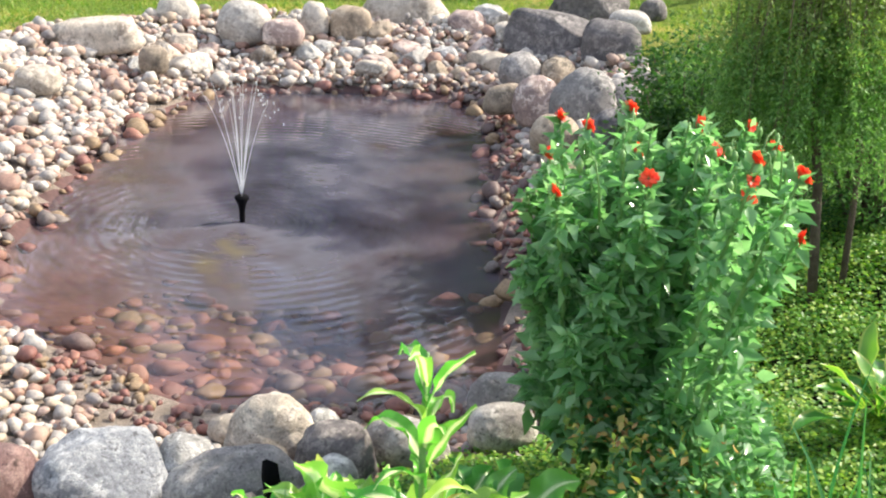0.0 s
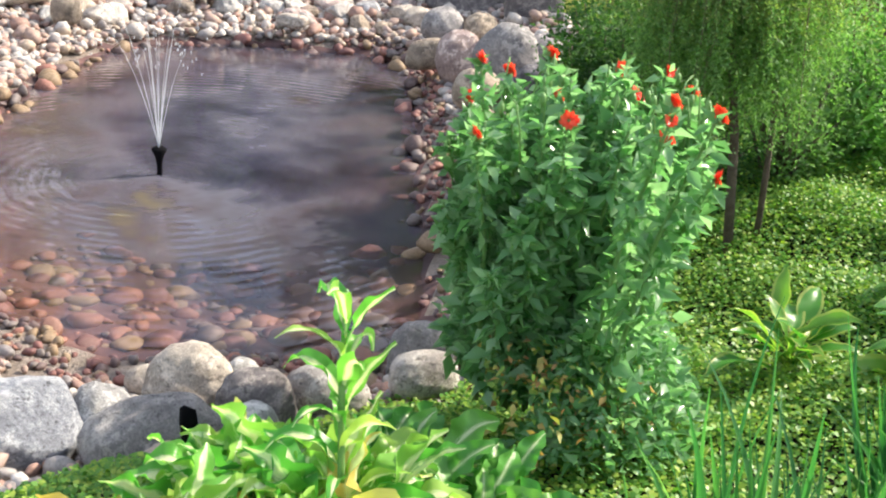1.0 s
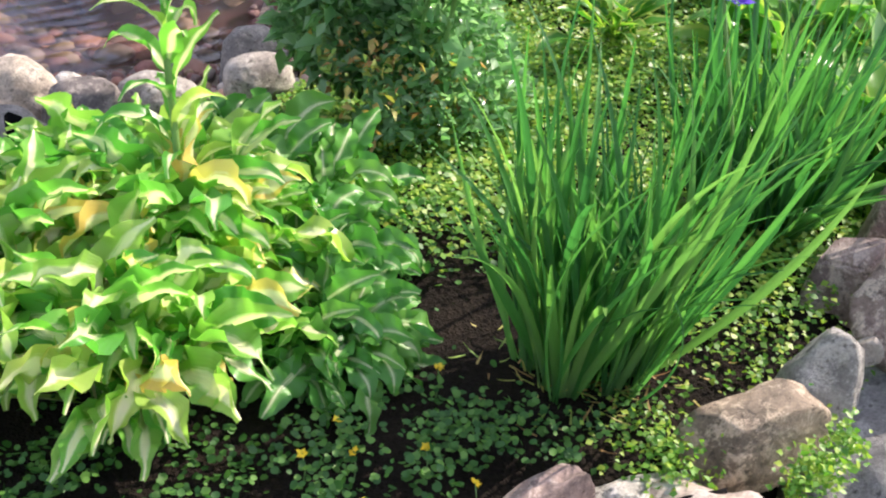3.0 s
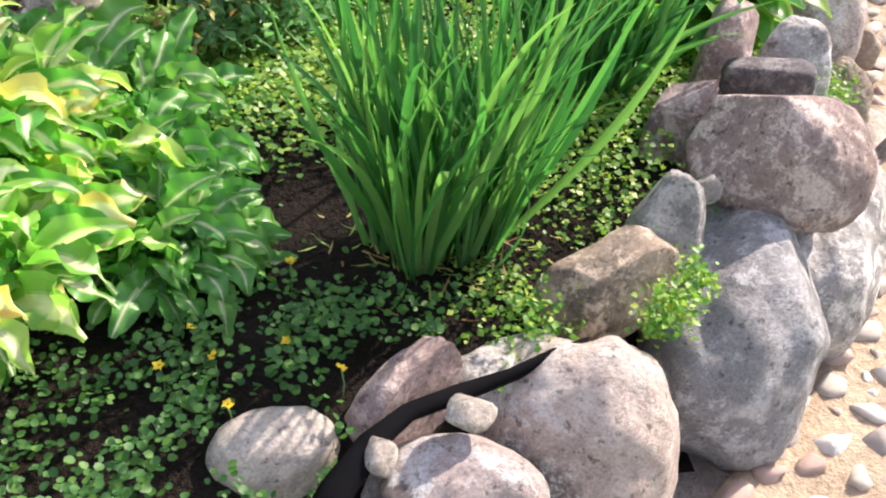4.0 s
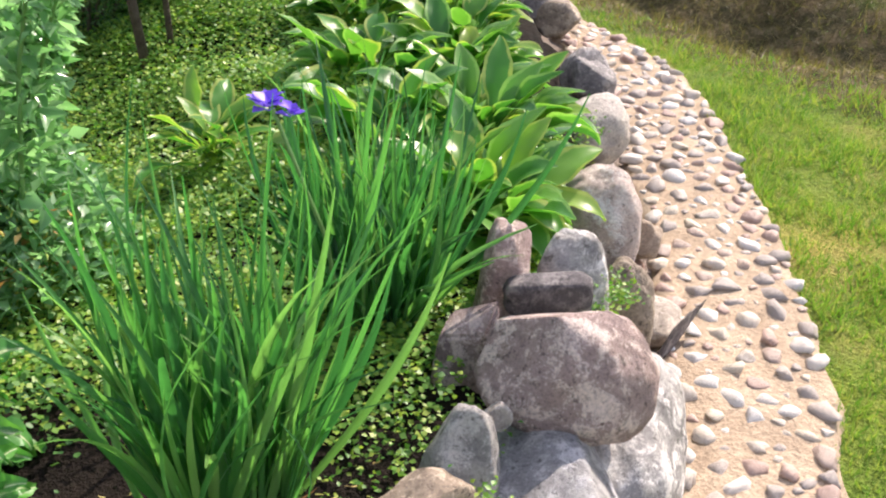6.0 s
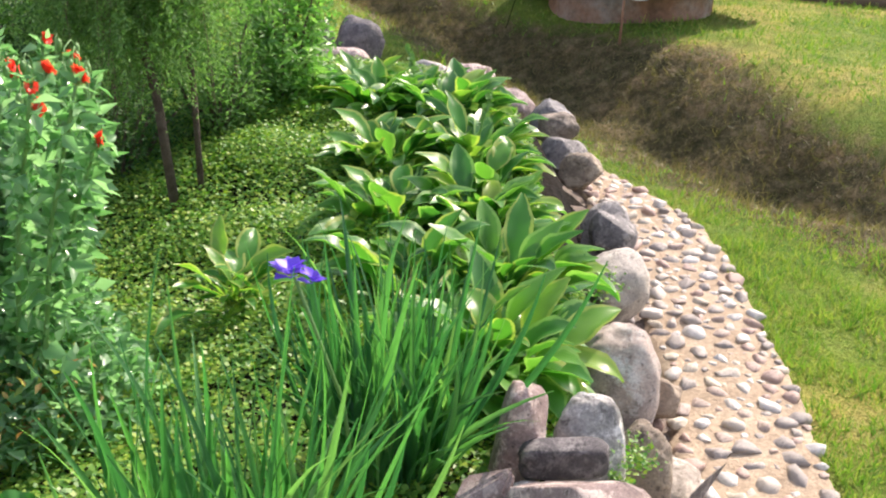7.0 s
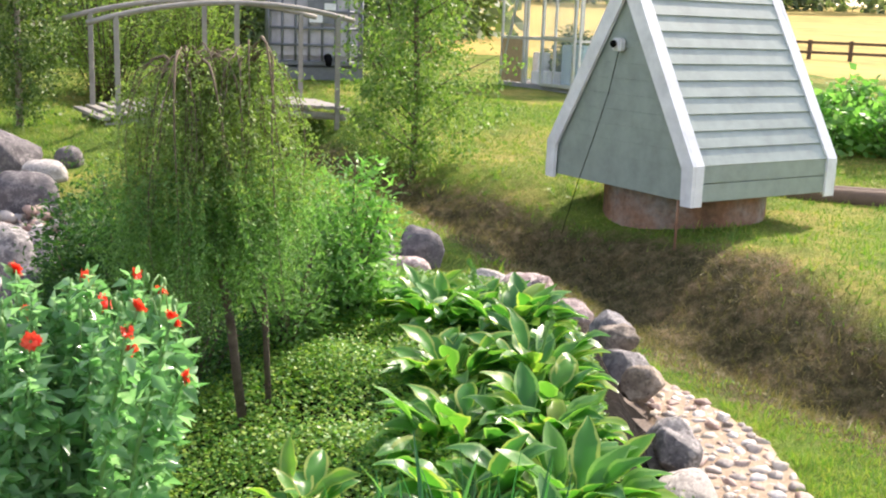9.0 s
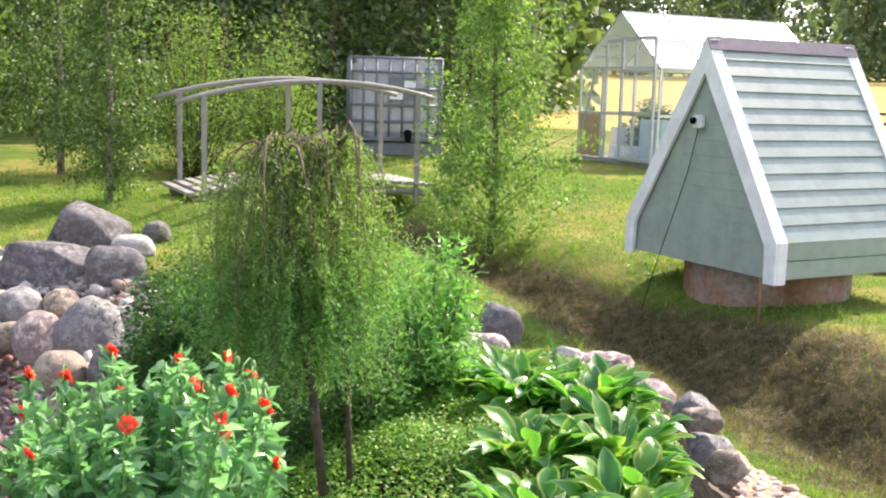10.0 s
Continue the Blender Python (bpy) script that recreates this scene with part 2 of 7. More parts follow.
dry = ramp(N, L, sm.outputs[0], [(0.68, (0, 0, 0)), (0.95, (1, 1, 1))]).outputs[0]
c = mix(N, L, dry, green, brown)
c = mix(N, L, 0.85, c, ramp(N, L, n1_.outputs[0], [(0.3, (0.72, 0.78, 0.7)), (0.65, (1.15, 1.1, 1.1))]).outputs[0], 'MULTIPLY')
n3_ = noise_tex(N, L, 2.6, 5, 0.7)
c = mix(N, L, 0.8, c, ramp(N, L, n3_.outputs[0], [(0.34, (0.62, 0.72, 0.6)), (0.5, (1, 1, 1)), (0.66, (1.35, 1.18, 1.1))]).outputs[0], 'MULTIPLY')
c = mix(N, L, 0.85, c, ramp(N, L, n2_.outputs[0], [(0.3, (0.5, 0.5, 0.5)), (0.62, (1.2, 1.2, 1.2))]).outputs[0], 'MULTIPLY')
L.new(c, P.inputs["Base Color"])
P.inputs["Roughness"].default_value = 0.95
P.inputs["Specular IOR Level"].default_value = 0.15
bump(N, L, n2_.outputs[0], 0.9, 0.06, P)
M["lawn"] = m
M["gravel"] = mottled("bank_gravel", [(0.3, (0.20, 0.16, 0.13)), (0.6, (0.34, 0.28, 0.24))], 8, 0.9, 0.8, 0.04)
M["basin"] = mottled("pond_bottom", [(0.3, (0.045, 0.03, 0.032)), (0.55, (0.11, 0.056, 0.052)), (0.7, (0.16, 0.078, 0.066))], 1.3, 0.8, 0.3, 0.02)
M["field"] = mottled("ripe_field", [(0.3, (0.38, 0.28, 0.07)), (0.7, (0.48, 0.37, 0.11))], 0.05, 0.95, 0.2, 0.02)
M["hosta"] = leaf_mat("hosta_leaf", [(0.042, 0.165, 0.034), (0.07, 0.23, 0.042), (0.13, 0.31, 0.056)], 0.42, 0.30, False, (0.22, 0.40, 0.11))
M["hosta_y"] = leaf_mat("hosta_leaf_yellowed", [(0.06, 0.22, 0.038), (0.11, 0.31, 0.046), (0.28, 0.40, 0.075)], 0.46, 0.30, False, (0.38, 0.46, 0.12))
M["hosta_v"] = leaf_mat("hosta_leaf_variegated", [(0.09, 0.34, 0.06), (0.16, 0.44, 0.07), (0.28, 0.52, 0.10), (0.44, 0.57, 0.14)], 0.50, 0.28, False, glow=(1.0, 1.25, 0.68), centre=(0.84, 0.84, 0.56), width=0.44)
M["hosta_n"] = leaf_mat("hosta_leaf_veined", [(0.07, 0.25, 0.055), (0.11, 0.33, 0.065), (0.18, 0.40, 0.085)], 0.40, 0.30, False, glow=(1.0, 1.25, 0.68), centre=(0.68, 0.72, 0.48), width=0.24)
M["hosta_w"] = leaf_mat("hosta_leaf_cream", [(0.14, 0.38, 0.05), (0.30, 0.50, 0.10), (0.44, 0.57, 0.14), (0.66, 0.58, 0.18), (0.72, 0.48, 0.13)], 0.44, 0.32, False, glow=(1.0, 1.25, 0.68), centre=(0.84, 0.80, 0.56), width=0.58)
M["iris"] = leaf_mat("iris_blade", [(0.032, 0.130, 0.048), (0.042, 0.165, 0.054), (0.056, 0.205, 0.058), (0.074, 0.24, 0.066), (0.105, 0.30, 0.078), (0.20, 0.37, 0.11)], 0.50, 0.32, False, None, (1.0, 1.3, 0.7), tip=(0.42, 0.26, 0.08))
M["bush"] = leaf_mat("bush_leaf", [(0.13, 0.30, 0.115), (0.21, 0.41, 0.19), (0.37, 0.56, 0.34)], 0.56, 0.19, True, None, (1.0, 1.2, 0.75))
M["shrub"] = leaf_mat("shrub_leaf", [(0.028, 0.085, 0.022), (0.05, 0.13, 0.032), (0.09, 0.185, 0.045)], 0.40, 0.65)
M["stem"] = leaf_mat("green_stem", [(0.15, 0.30, 0.09), (0.20, 0.36, 0.12)], 0.2, 0.5)
M["cover"] = leaf_mat("ground_cover_leaf", [(0.07, 0.21, 0.035), (0.16, 0.34, 0.05), (0.38, 0.49, 0.08)], 0.42, 0.45)
M["cover_low"] = leaf_mat("seedling_leaf", [(0.03, 0.11, 0.026), (0.055, 0.165, 0.035), (0.11, 0.25, 0.045)], 0.36, 0.5)
M["willow"] = leaf_mat("willow_leaf", [(0.11, 0.22, 0.06), (0.17, 0.32, 0.09), (0.26, 0.42, 0.14)], 0.50, 0.6, True, None, (1.0, 1.3, 0.65))
M["willow_b"] = leaf_mat("bright_willow_leaf", [(0.13, 0.30, 0.07), (0.20, 0.40, 0.10), (0.32, 0.50, 0.16)], 0.5, 0.4, True, None, (1.0, 1.3, 0.65))
M["weep"] = leaf_mat("weeping_leaf", [(0.14, 0.21, 0.062), (0.21, 0.30, 0.088), (0.34, 0.42, 0.15)], 0.50, 0.5)
M["birch"] = leaf_mat("birch_leaf", [(0.085, 0.17, 0.035), (0.16, 0.27, 0.06), (0.34, 0.41, 0.16)], 0.46, 0.5)
M["birch_mid"] = leaf_mat("willow_shrub_leaf", [(0.12, 0.20, 0.05), (0.21, 0.31, 0.08), (0.36, 0.43, 0.15)], 0.5, 0.6)
M["birch_dark"] = leaf_mat("old_birch_leaf", [(0.05, 0.10, 0.025), (0.10, 0.165, 0.045), (0.27, 0.33, 0.12)], 0.36, 0.5)
M["wood_leaf"] = leaf_mat("woodland_leaf", [(0.085, 0.13, 0.06), (0.14, 0.195, 0.085), (0.23, 0.28, 0.13)], 0.40, 0.6)
# distant woodland: haze is painted in as a paler, greyer leaf colour
M["hazy_leaf"] = leaf_mat("hazy_woodland_leaf", [(0.13, 0.17, 0.11), (0.18, 0.23, 0.14), (0.26, 0.31, 0.19)], 0.40, 0.7)
M["grass"] = leaf_mat("grass_blade", [(0.10, 0.23, 0.03), (0.19, 0.31, 0.045), (0.40, 0.39, 0.11)], 0.42, 0.5)
M["dry"] = leaf_mat("dry_grass_blade", [(0.10, 0.11, 0.035), (0.17, 0.135, 0.065), (0.28, 0.22, 0.11)], 0.34, 0.6)
M["twig"] = mottled("twig_bark", [(0.3, (0.11, 0.08, 0.05)), (0.7, (0.24, 0.18, 0.12))], 20, 0.8, 0.4, 0.01)
M["bark"] = mottled("bark", [(0.3, (0.09, 0.06, 0.045)), (0.7, (0.20, 0.15, 0.11))], 20, 0.9, 0.8, 0.02)
M["birch_bark"] = mottled("birch_bark", [(0.38, (0.14, 0.10, 0.08)), (0.55, (0.42, 0.36, 0.32)), (0.7, (0.58, 0.54, 0.50))], 9, 0.8, 0.5, 0.02)
M["red_petal"] = leaf_mat("red_petal", [(0.86, 0.06, 0.025), (0.95, 0.16, 0.07)], 0.40, 0.45, True, None, (1.1, 0.7, 0.7))
M["violet"] = leaf_mat("violet_petal", [(0.11, 0.05, 0.55), (0.20, 0.10, 0.70)], 0.35, 0.45, True, None, (1.0, 0.9, 1.1))
M["yellow"] = leaf_mat("yellow_petal", [(0.82, 0.58, 0.02), (0.88, 0.70, 0.05)], 0.3, 0.5, True, None, (1.0, 0.9, 0.6))
M["withered"] = leaf_mat("withered_leaf", [(0.36, 0.20, 0.09), (0.52, 0.38, 0.14), (0.40, 0.48, 0.12), (0.22, 0.42, 0.08)], 0.45, 0.6, True, None, (1.1, 0.9, 0.5))


def plain(name, col, rough=0.5, metal=0.0, grain=None):
    m, N, L, P = nodes_of(name)
    n = noise_tex(N, L, grain or 14, 5, 0.65)
    c = ramp(N, L, n.outputs[0], [(0.3, tuple(v * 0.82 for v in col)), (0.65, tuple(min(1, v * 1.1) for v in col))]).outputs[0]
    L.new(c, P.inputs["Base Color"])
    P.inputs["Roughness"].default_value, P.inputs["Metallic"].default_value = rough, metal
    bump(N, L, n.outputs[0], 0.15, 0.01, P)
    return m


M["board"] = plain("grey_green_paint", (0.305, 0.355, 0.315), 0.32, 0, 6)
M["white"] = plain("white_paint", (0.80, 0.80, 0.80), 0.4, 0, 5)
M["rust"] = mottled("rusty_ring", [(0.34, (0.17, 0.10, 0.065)), (0.48, (0.30, 0.155, 0.09)), (0.58, (0.32, 0.21, 0.155)), (0.68, (0.36, 0.32, 0.29))], 1.6, 0.9, 0.4, 0.02)
M["ridge"] = plain("ridge_metal", (0.16, 0.13, 0.15), 0.4, 0.3)
M["liner"] = plain("black_liner", (0.005, 0.005, 0.006), 0.9)
M["liner"].node_tree.nodes["Principled BSDF"].inputs["Specular IOR Level"].default_value = 0.06
M["steel"] = plain("galvanised_steel", (0.17, 0.18, 0.20), 0.6, 0.25)
M["tank"] = plain("translucent_plastic", (0.52, 0.50, 0.54), 0.4)
M["timber"] = plain("weathered_timber", (0.30, 0.28, 0.25), 0.8)
M["alu"] = plain("aluminium", (0.70, 0.71, 0.72), 0.35, 0.6)
M["log"] = plain("log_edging", (0.13, 0.09, 0.065), 0.9)
M["concrete"] = plain("concrete", (0.30, 0.30, 0.29), 0.9)
M["ply"] = plain("tan_plywood", (0.42, 0.29, 0.17), 0.7)
M["tealbox"] = plain("pale_blue_plastic", (0.36, 0.50, 0.55), 0.5)
M["label"] = plain("white_label", (0.75, 0.75, 0.75), 0.5)

# polycarbonate and glass panes
m, N, L, P = nodes_of("clear_pane")
P.inputs["Base Color"].default_value = (0.9, 0.93, 0.95, 1)
P.inputs["Roughness"].default_value, P.inputs["Alpha"].default_value = 0.08, 0.10
M["pane"] = m
m, N, L, P = nodes_of("white_roof_pane")
P.inputs["Base Color"].default_value = (0.86, 0.88, 0.90, 1)
P.inputs["Roughness"].default_value, P.inputs["Alpha"].default_value = 0.25, 0.8
M["roof_pane"] = m
m, N, L, P = nodes_of("pond_water")
P.inputs["Base Color"].default_value = (0.74, 0.63, 0.62, 1)
P.inputs["Roughness"].default_value, P.inputs["IOR"].default_value = 0.02, 1.33
P.inputs["Transmission Weight"].default_value = 1.0
n1 = noise_tex(N, L, 2.6, 3, 0.5, distort=0.6)
wv = N.new("ShaderNodeTexWave")
wv.wave_type, wv.rings_direction = 'RINGS', 'Z'
wv.inputs["Scale"].default_value, wv.inputs["Distortion"].default_value = 4.6, 3.5
wv.inputs["Detail Scale"].default_value = 0.9
tc = N.new("ShaderNodeTexCoord")
L.new(tc.outputs["Object"], wv.inputs["Vector"])
ad = N.new("ShaderNodeMath")
ad.operation = 'MULTIPLY_ADD'
L.new(wv.outputs[1], ad.inputs[0])
ad.inputs[1].default_value = 0.11
L.new(n1.outputs[0], ad.inputs[2])
bump(N, L, ad.outputs[0], 0.22, 0.02, P)
# silt hangs in the deeper water; reflected clouds are painted into its blotches
silt_sky = N.new("ShaderNodeBsdfPrincipled")
silt_sky.inputs["Roughness"].default_value, silt_sky.inputs["IOR"].default_value = 0.03, 1.33
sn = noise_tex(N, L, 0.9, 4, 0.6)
L.new(ramp(N, L, sn.outputs[0], [(0.36, (0.018, 0.020, 0.034)), (0.46, (0.055, 0.056, 0.085)), (0.54, (0.12, 0.118, 0.15)), (0.61, (0.085, 0.075, 0.095)), (0.69, (0.15, 0.125, 0.07))]).outputs[0], silt_sky.inputs["Base Color"])
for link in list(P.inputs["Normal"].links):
    L.new(link.from_socket, silt_sky.inputs["Normal"])
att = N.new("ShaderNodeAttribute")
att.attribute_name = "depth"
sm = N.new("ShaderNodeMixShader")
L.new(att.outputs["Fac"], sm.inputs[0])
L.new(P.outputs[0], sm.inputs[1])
L.new(silt_sky.outputs[0], sm.inputs[2])
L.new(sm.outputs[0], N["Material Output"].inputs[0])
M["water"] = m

# ---- building helpers ----


def mesh_of(name, verts, faces, mats, uvs=None, smooth=True, index=None):
    me = bpy.data.meshes.new(name)
    me.from_pydata([tuple(v) for v in verts], [], [tuple(f) for f in faces])
    for mt in (mats if isinstance(mats, (list, tuple)) else [mats]):
        me.materials.append(mt)
    if index is not None:
        me.polygons.foreach_set("material_index", np.asarray(index, dtype=np.int32))
    if smooth:
        me.polygons.foreach_set("use_smooth", np.ones(len(me.polygons), dtype=bool))
    if uvs is not None:
        lay = me.uv_layers.new(name="UVMap")
        vi = np.zeros(len(me.loops), dtype=np.int32)
        me.loops.foreach_get("vertex_index", vi)
        lay.data.foreach_set("uv", np.asarray(uvs, dtype=np.float32)[vi].ravel())
    me.update()
    return me


def thing(name, at, label, category, group="", kind=""):
    return_ob = new(name)
    return_ob.empty_display_size = 0.1
    return_ob.matrix_world = at if isinstance(at, Matrix) else Matrix.Translation(at)
    return tagged(return_ob, label, category, group, kind)


def part(name, me, parent, m=None, label=""):
    """A mesh under a thing; m is its pose in the thing's own space."""
    ob = new(name, me)
    ob.parent = parent
    ob.matrix_basis = m if m is not None else Matrix.Identity(4)
    return tagged(ob, label)


def box_mesh(name, x0, y0, z0, x1, y1, z1, mat, bev=0.006):
    bm = bmesh.new()
    bmesh.ops.create_cube(bm, size=1)
    bmesh.ops.scale(bm, vec=(abs(x1 - x0), abs(y1 - y0), abs(z1 - z0)), verts=bm.verts)
    bmesh.ops.translate(bm, vec=((x0 + x1) / 2, (y0 + y1) / 2, (z0 + z1) / 2), verts=bm.verts)
    if bev:
        bmesh.ops.bevel(bm, geom=bm.edges[:], offset=bev, segments=2, affect='EDGES')
    me = bpy.data.meshes.new(name)
    bm.to_mesh(me)
    bm.free()
    me.materials.append(mat)
    return me


def beam_mesh(name, a, b, w, h, mat, bev=0.004):
    """A bar of section w by h from a to b; h is measured upwards."""
    a, b = Vector(a), Vector(b)
    d = b - a
    me = box_mesh(name, -w / 2, 0, -h / 2, w / 2, d.length, h / 2, mat, bev)
    q = d.to_track_quat('Y', 'Z')
    me.transform(Matrix.Translation(a) @ q.to_matrix().to_4x4())
    return me


def tube(points, radii, sides=6):
    """Vertices and faces of a tube along points."""
    pts = [Vector(p) for p in points]
    V, F = [], []
    for i, p in enumerate(pts):
        d = (pts[min(i + 1, len(pts) - 1)] - pts[max(i - 1, 0)]).normalized()
        u = d.orthogonal().normalized() if i == 0 else (u - d * u.dot(d)).normalized()
        v = d.cross(u)
        for k in range(sides):
            a = 2 * math.pi * k / sides
            V.append(p + (u * math.cos(a) + v * math.sin(a)) * radii[i])
    for i in range(len(pts) - 1):
        for k in range(sides):
            a, b = i * sides + k, i * sides + (k + 1) % sides
            F.append((a, b, b + sides, a + sides))
    F.append(tuple(range(sides))[::-1])
    F.append(tuple(range((len(pts) - 1) * sides, len(pts) * sides)))
    return V, F


def joined(pieces):
    V, F = [], []
    for v, f in pieces:
        o = len(V)
        V += list(v)
        F += [tuple(i + o for i in q) for q in f]
    return V, F


def scatter(template, faces, pos, dirs, ups, scales):
    """Copies of a small template (x across, y along, z up) laid at pos, y along dirs, z near ups."""
    T = np.asarray(template, float)
    d = dirs / np.linalg.norm(dirs, axis=1, keepdims=True)
    x = np.cross(d, ups)
    x /= np.linalg.norm(x, axis=1, keepdims=True) + 1e-9
    z = np.cross(x, d)
    s = np.asarray(scales, float)
    if s.ndim == 1:
        s = np.stack([s, s, s], 1)
    V = (pos[:, None, :] + x[:, None, :] * (T[None, :, 0, None] * s[:, None, 0, None]) + d[:, None, :] * (T[None, :, 1, None] * s[:, None, 1, None])
         + z[:, None, :] * (T[None, :, 2, None] * s[:, None, 2, None])).reshape(-1, 3)
    k = len(T)
    F = []
    base = np.arange(len(pos)) * k
    for f in faces:
        F.append(np.stack([base + i for i in f], 1))
    return V, [tuple(r) for block in F for r in block.tolist()]


LEAF_T = [(0, 0, 0), (-0.5, 0.45, 0.10), (0.5, 0.45, 0.10), (0, 0.5, -0.03), (0, 1, -0.12)]
LEAF_F = [(0, 3, 1), (0, 2, 3), (1, 3, 4), (3, 2, 4)]
FAR_F = [(0, 2, 4, 1)]
ROUND_T = [(0, 0, 0), (-0.42, 0.22, 0.06), (-0.52, 0.55, 0.10), (-0.28, 0.88, 0.02), (0.28, 0.88, 0.02), (0.52, 0.55, 0.10), (0.42, 0.22, 0.06), (0, 0.5, -0.04)]
ROUND_F = [(7, 0, 6), (7, 6, 5), (7, 5, 4), (7, 4, 3), (7, 3, 2), (7, 2, 1), (7, 1, 0)]
BLADE_T = [(-0.5, 0, 0), (0.5, 0, 0), (0.4, 0.55, 0.06), (-0.4, 0.55, 0.06), (0, 1, 0.3)]
BLADE_F = [(0, 1, 2, 3), (3, 2, 4)]
rng = np.random.default_rng(7)


def rand_dirs(n, up=0.0):
    v = rng.normal(size=(n, 3))
    v[:, 2] += up
    return v / np.linalg.norm(v, axis=1, keepdims=True)


def poly_dist(px_, py_, poly):
    """Signed distance to a closed outline: below zero inside."""
    P_ = np.array(poly, float)
    Q_ = np.roll(P_, -1, 0)
    d = np.full(px_.shape, 1e9)
    inside = np.zeros(px_.shape, bool)
    for (ax, ay), (bx, by) in zip(P_, Q_):
        ex, ey = bx - ax, by - ay
        t = np.clip(((px_ - ax) * ex + (py_ - ay) * ey) / (ex * ex + ey * ey), 0, 1)
        d = np.minimum(d, np.hypot(px_ - ax - t * ex, py_ - ay - t * ey))
        cross = ((ay > py_) != (by > py_)) & (px_ < (bx - ax) * (py_ - ay) / (by - ay + 1e-12) + ax)
        inside ^= cross
    return np.where(inside, -d, d)


def line_dist(x, y, pts):
    d = np.full(np.shape(x), 1e9)
    for (ax, ay), (bx, by) in zip(pts[:-1], pts[1:]):
        ex, ey = bx - ax, by - ay
        t = np.clip(((x - ax) * ex + (y - ay) * ey) / (ex * ex + ey * ey), 0, 1)
        d = np.minimum(d, np.hypot(x - ax - t * ex, y - ay - t * ey))
    return d


# ---- the lie of the land ----
WATER = -0.12
POND = [(-1.87, 3.14), (-1.55, 3.07), (-1.21, 2.97), (-0.99, 2.86), (-0.82, 2.90), (-0.51, 3.05), (-0.16, 3.13), (-0.05, 3.35), (-0.13, 3.8), (-0.23, 4.22), (-0.39, 4.89), (-0.57, 5.69),
        (-0.79, 6.63), (-1.04, 7.42), (-1.4, 7.66), (-2.19, 7.55), (-2.83, 7.27), (-3.03, 6.85), (-2.99, 5.9), (-2.86, 5.33), (-2.70, 4.76), (-2.52, 4.22), (-2.43, 3.94), (-2.25, 3.5)]
BED = [(-0.25, 2.45), (-0.60, 1.9), (-0.74, 1.45), (-0.66, 1.08), (-0.40, 0.84), (-0.1, 0.74), (0.2, 0.72), (0.7, 0.98), (1.05, 1.22), (1.40, 1.62), (1.70, 2.05), (1.90, 2.55), (2.13, 3.1), (2.36, 3.7),
       (2.52, 4.4), (2.42, 5.0), (2.1, 5.4), (1.6, 5.7), (0.9, 6.0), (0.2, 5.9), (0.2, 5.0), (0.3, 3.9), (0.25, 3.2), (0.05, 2.75)]
DITCH = [(9.0, 1.0), (5.6, 3.3), (4.25, 4.4), (3.95, 5.6), (3.75, 6.6), (3.3, 8.2), (2.6, 9.8), (1.6, 11.4), (0.3, 14.0)]
# cut grass of the ditch; the far side follows the shadow edge
HAY_SHADE = [(2.72, 6.6), (2.93, 6.0), (3.0, 5.2), (3.13, 4.3), (3.30, 3.72), (3.45, 3.17), (4.3, 2.2), (7.5, 0.2), (9.0, 1.4), (6.2, 3.5), (4.80, 4.6), (4.62, 5.5), (4.75, 6.6), (4.35, 7.3), (3.9, 8.2), (3.45, 9.2),
       (2.9, 10.3), (1.9, 11.6), (0.6, 13.6), (0.2, 13.3), (1.5, 10.9), (2.2, 9.2), (2.5, 7.8)]
PATHLINE = [(-1.2, -0.6), (-0.2, -0.05), (0.8, 0.45), (1.38, 0.95), (1.76, 1.36), (2.1, 1.9), (2.36, 2.45), (2.56, 3.0), (2.76, 3.6), (2.80, 4.1), (2.80, 4.5)]
HILLS = np.array([(2.5, 2, -0.02), (5, 1, 0), (0, -1, 0), (-4, -1, 0.05), (-4, 3, 0.1), (-5, 8, 0.22), (-2.2, 9.8, 0.22), (-0.5, 10, 0.25), (-1, 12, 0.42), (-2, 16, 0.62), (0.2, 11, 0.58), (2.6, 11.4, 0.6),
                  (2.5, 13.6, 0.85), (6, 16.5, 0.6), (4.4, 7.6, 0.12), (6.5, 7, 0.1), (9, 10, 0.35), (3.4, 10.5, 0.25), (3.0, 5.0, -0.02), (-10, 15, 0.6), (15, 5, 0.2), (14, 22, 0.8), (-6, 28, 0.85), (6, 30, 0.9)])


def land(x, y):
    """Height of the lawn and its banks before bed and pond."""
    x, y = np.asarray(x, float), np.asarray(y, float)
    w = 1.0 / (((x[..., None] - HILLS[:, 0]) ** 2 + (y[..., None] - HILLS[:, 1]) ** 2) ** 1.4 + 0.3)
    z = (w * HILLS[:, 2]).sum(-1) / w.sum(-1)
    far = np.clip((np.hypot(x, y) - 28) / 150, 0, 1)
    return z + far * 5.0 - 0.48 * np.exp(-(line_dist(x, y, DITCH) / 0.58) ** 2)


def step(a, b, v):
    t = np.clip((v - a) / (b - a), 0, 1)
    return t * t * (3 - 2 * t)


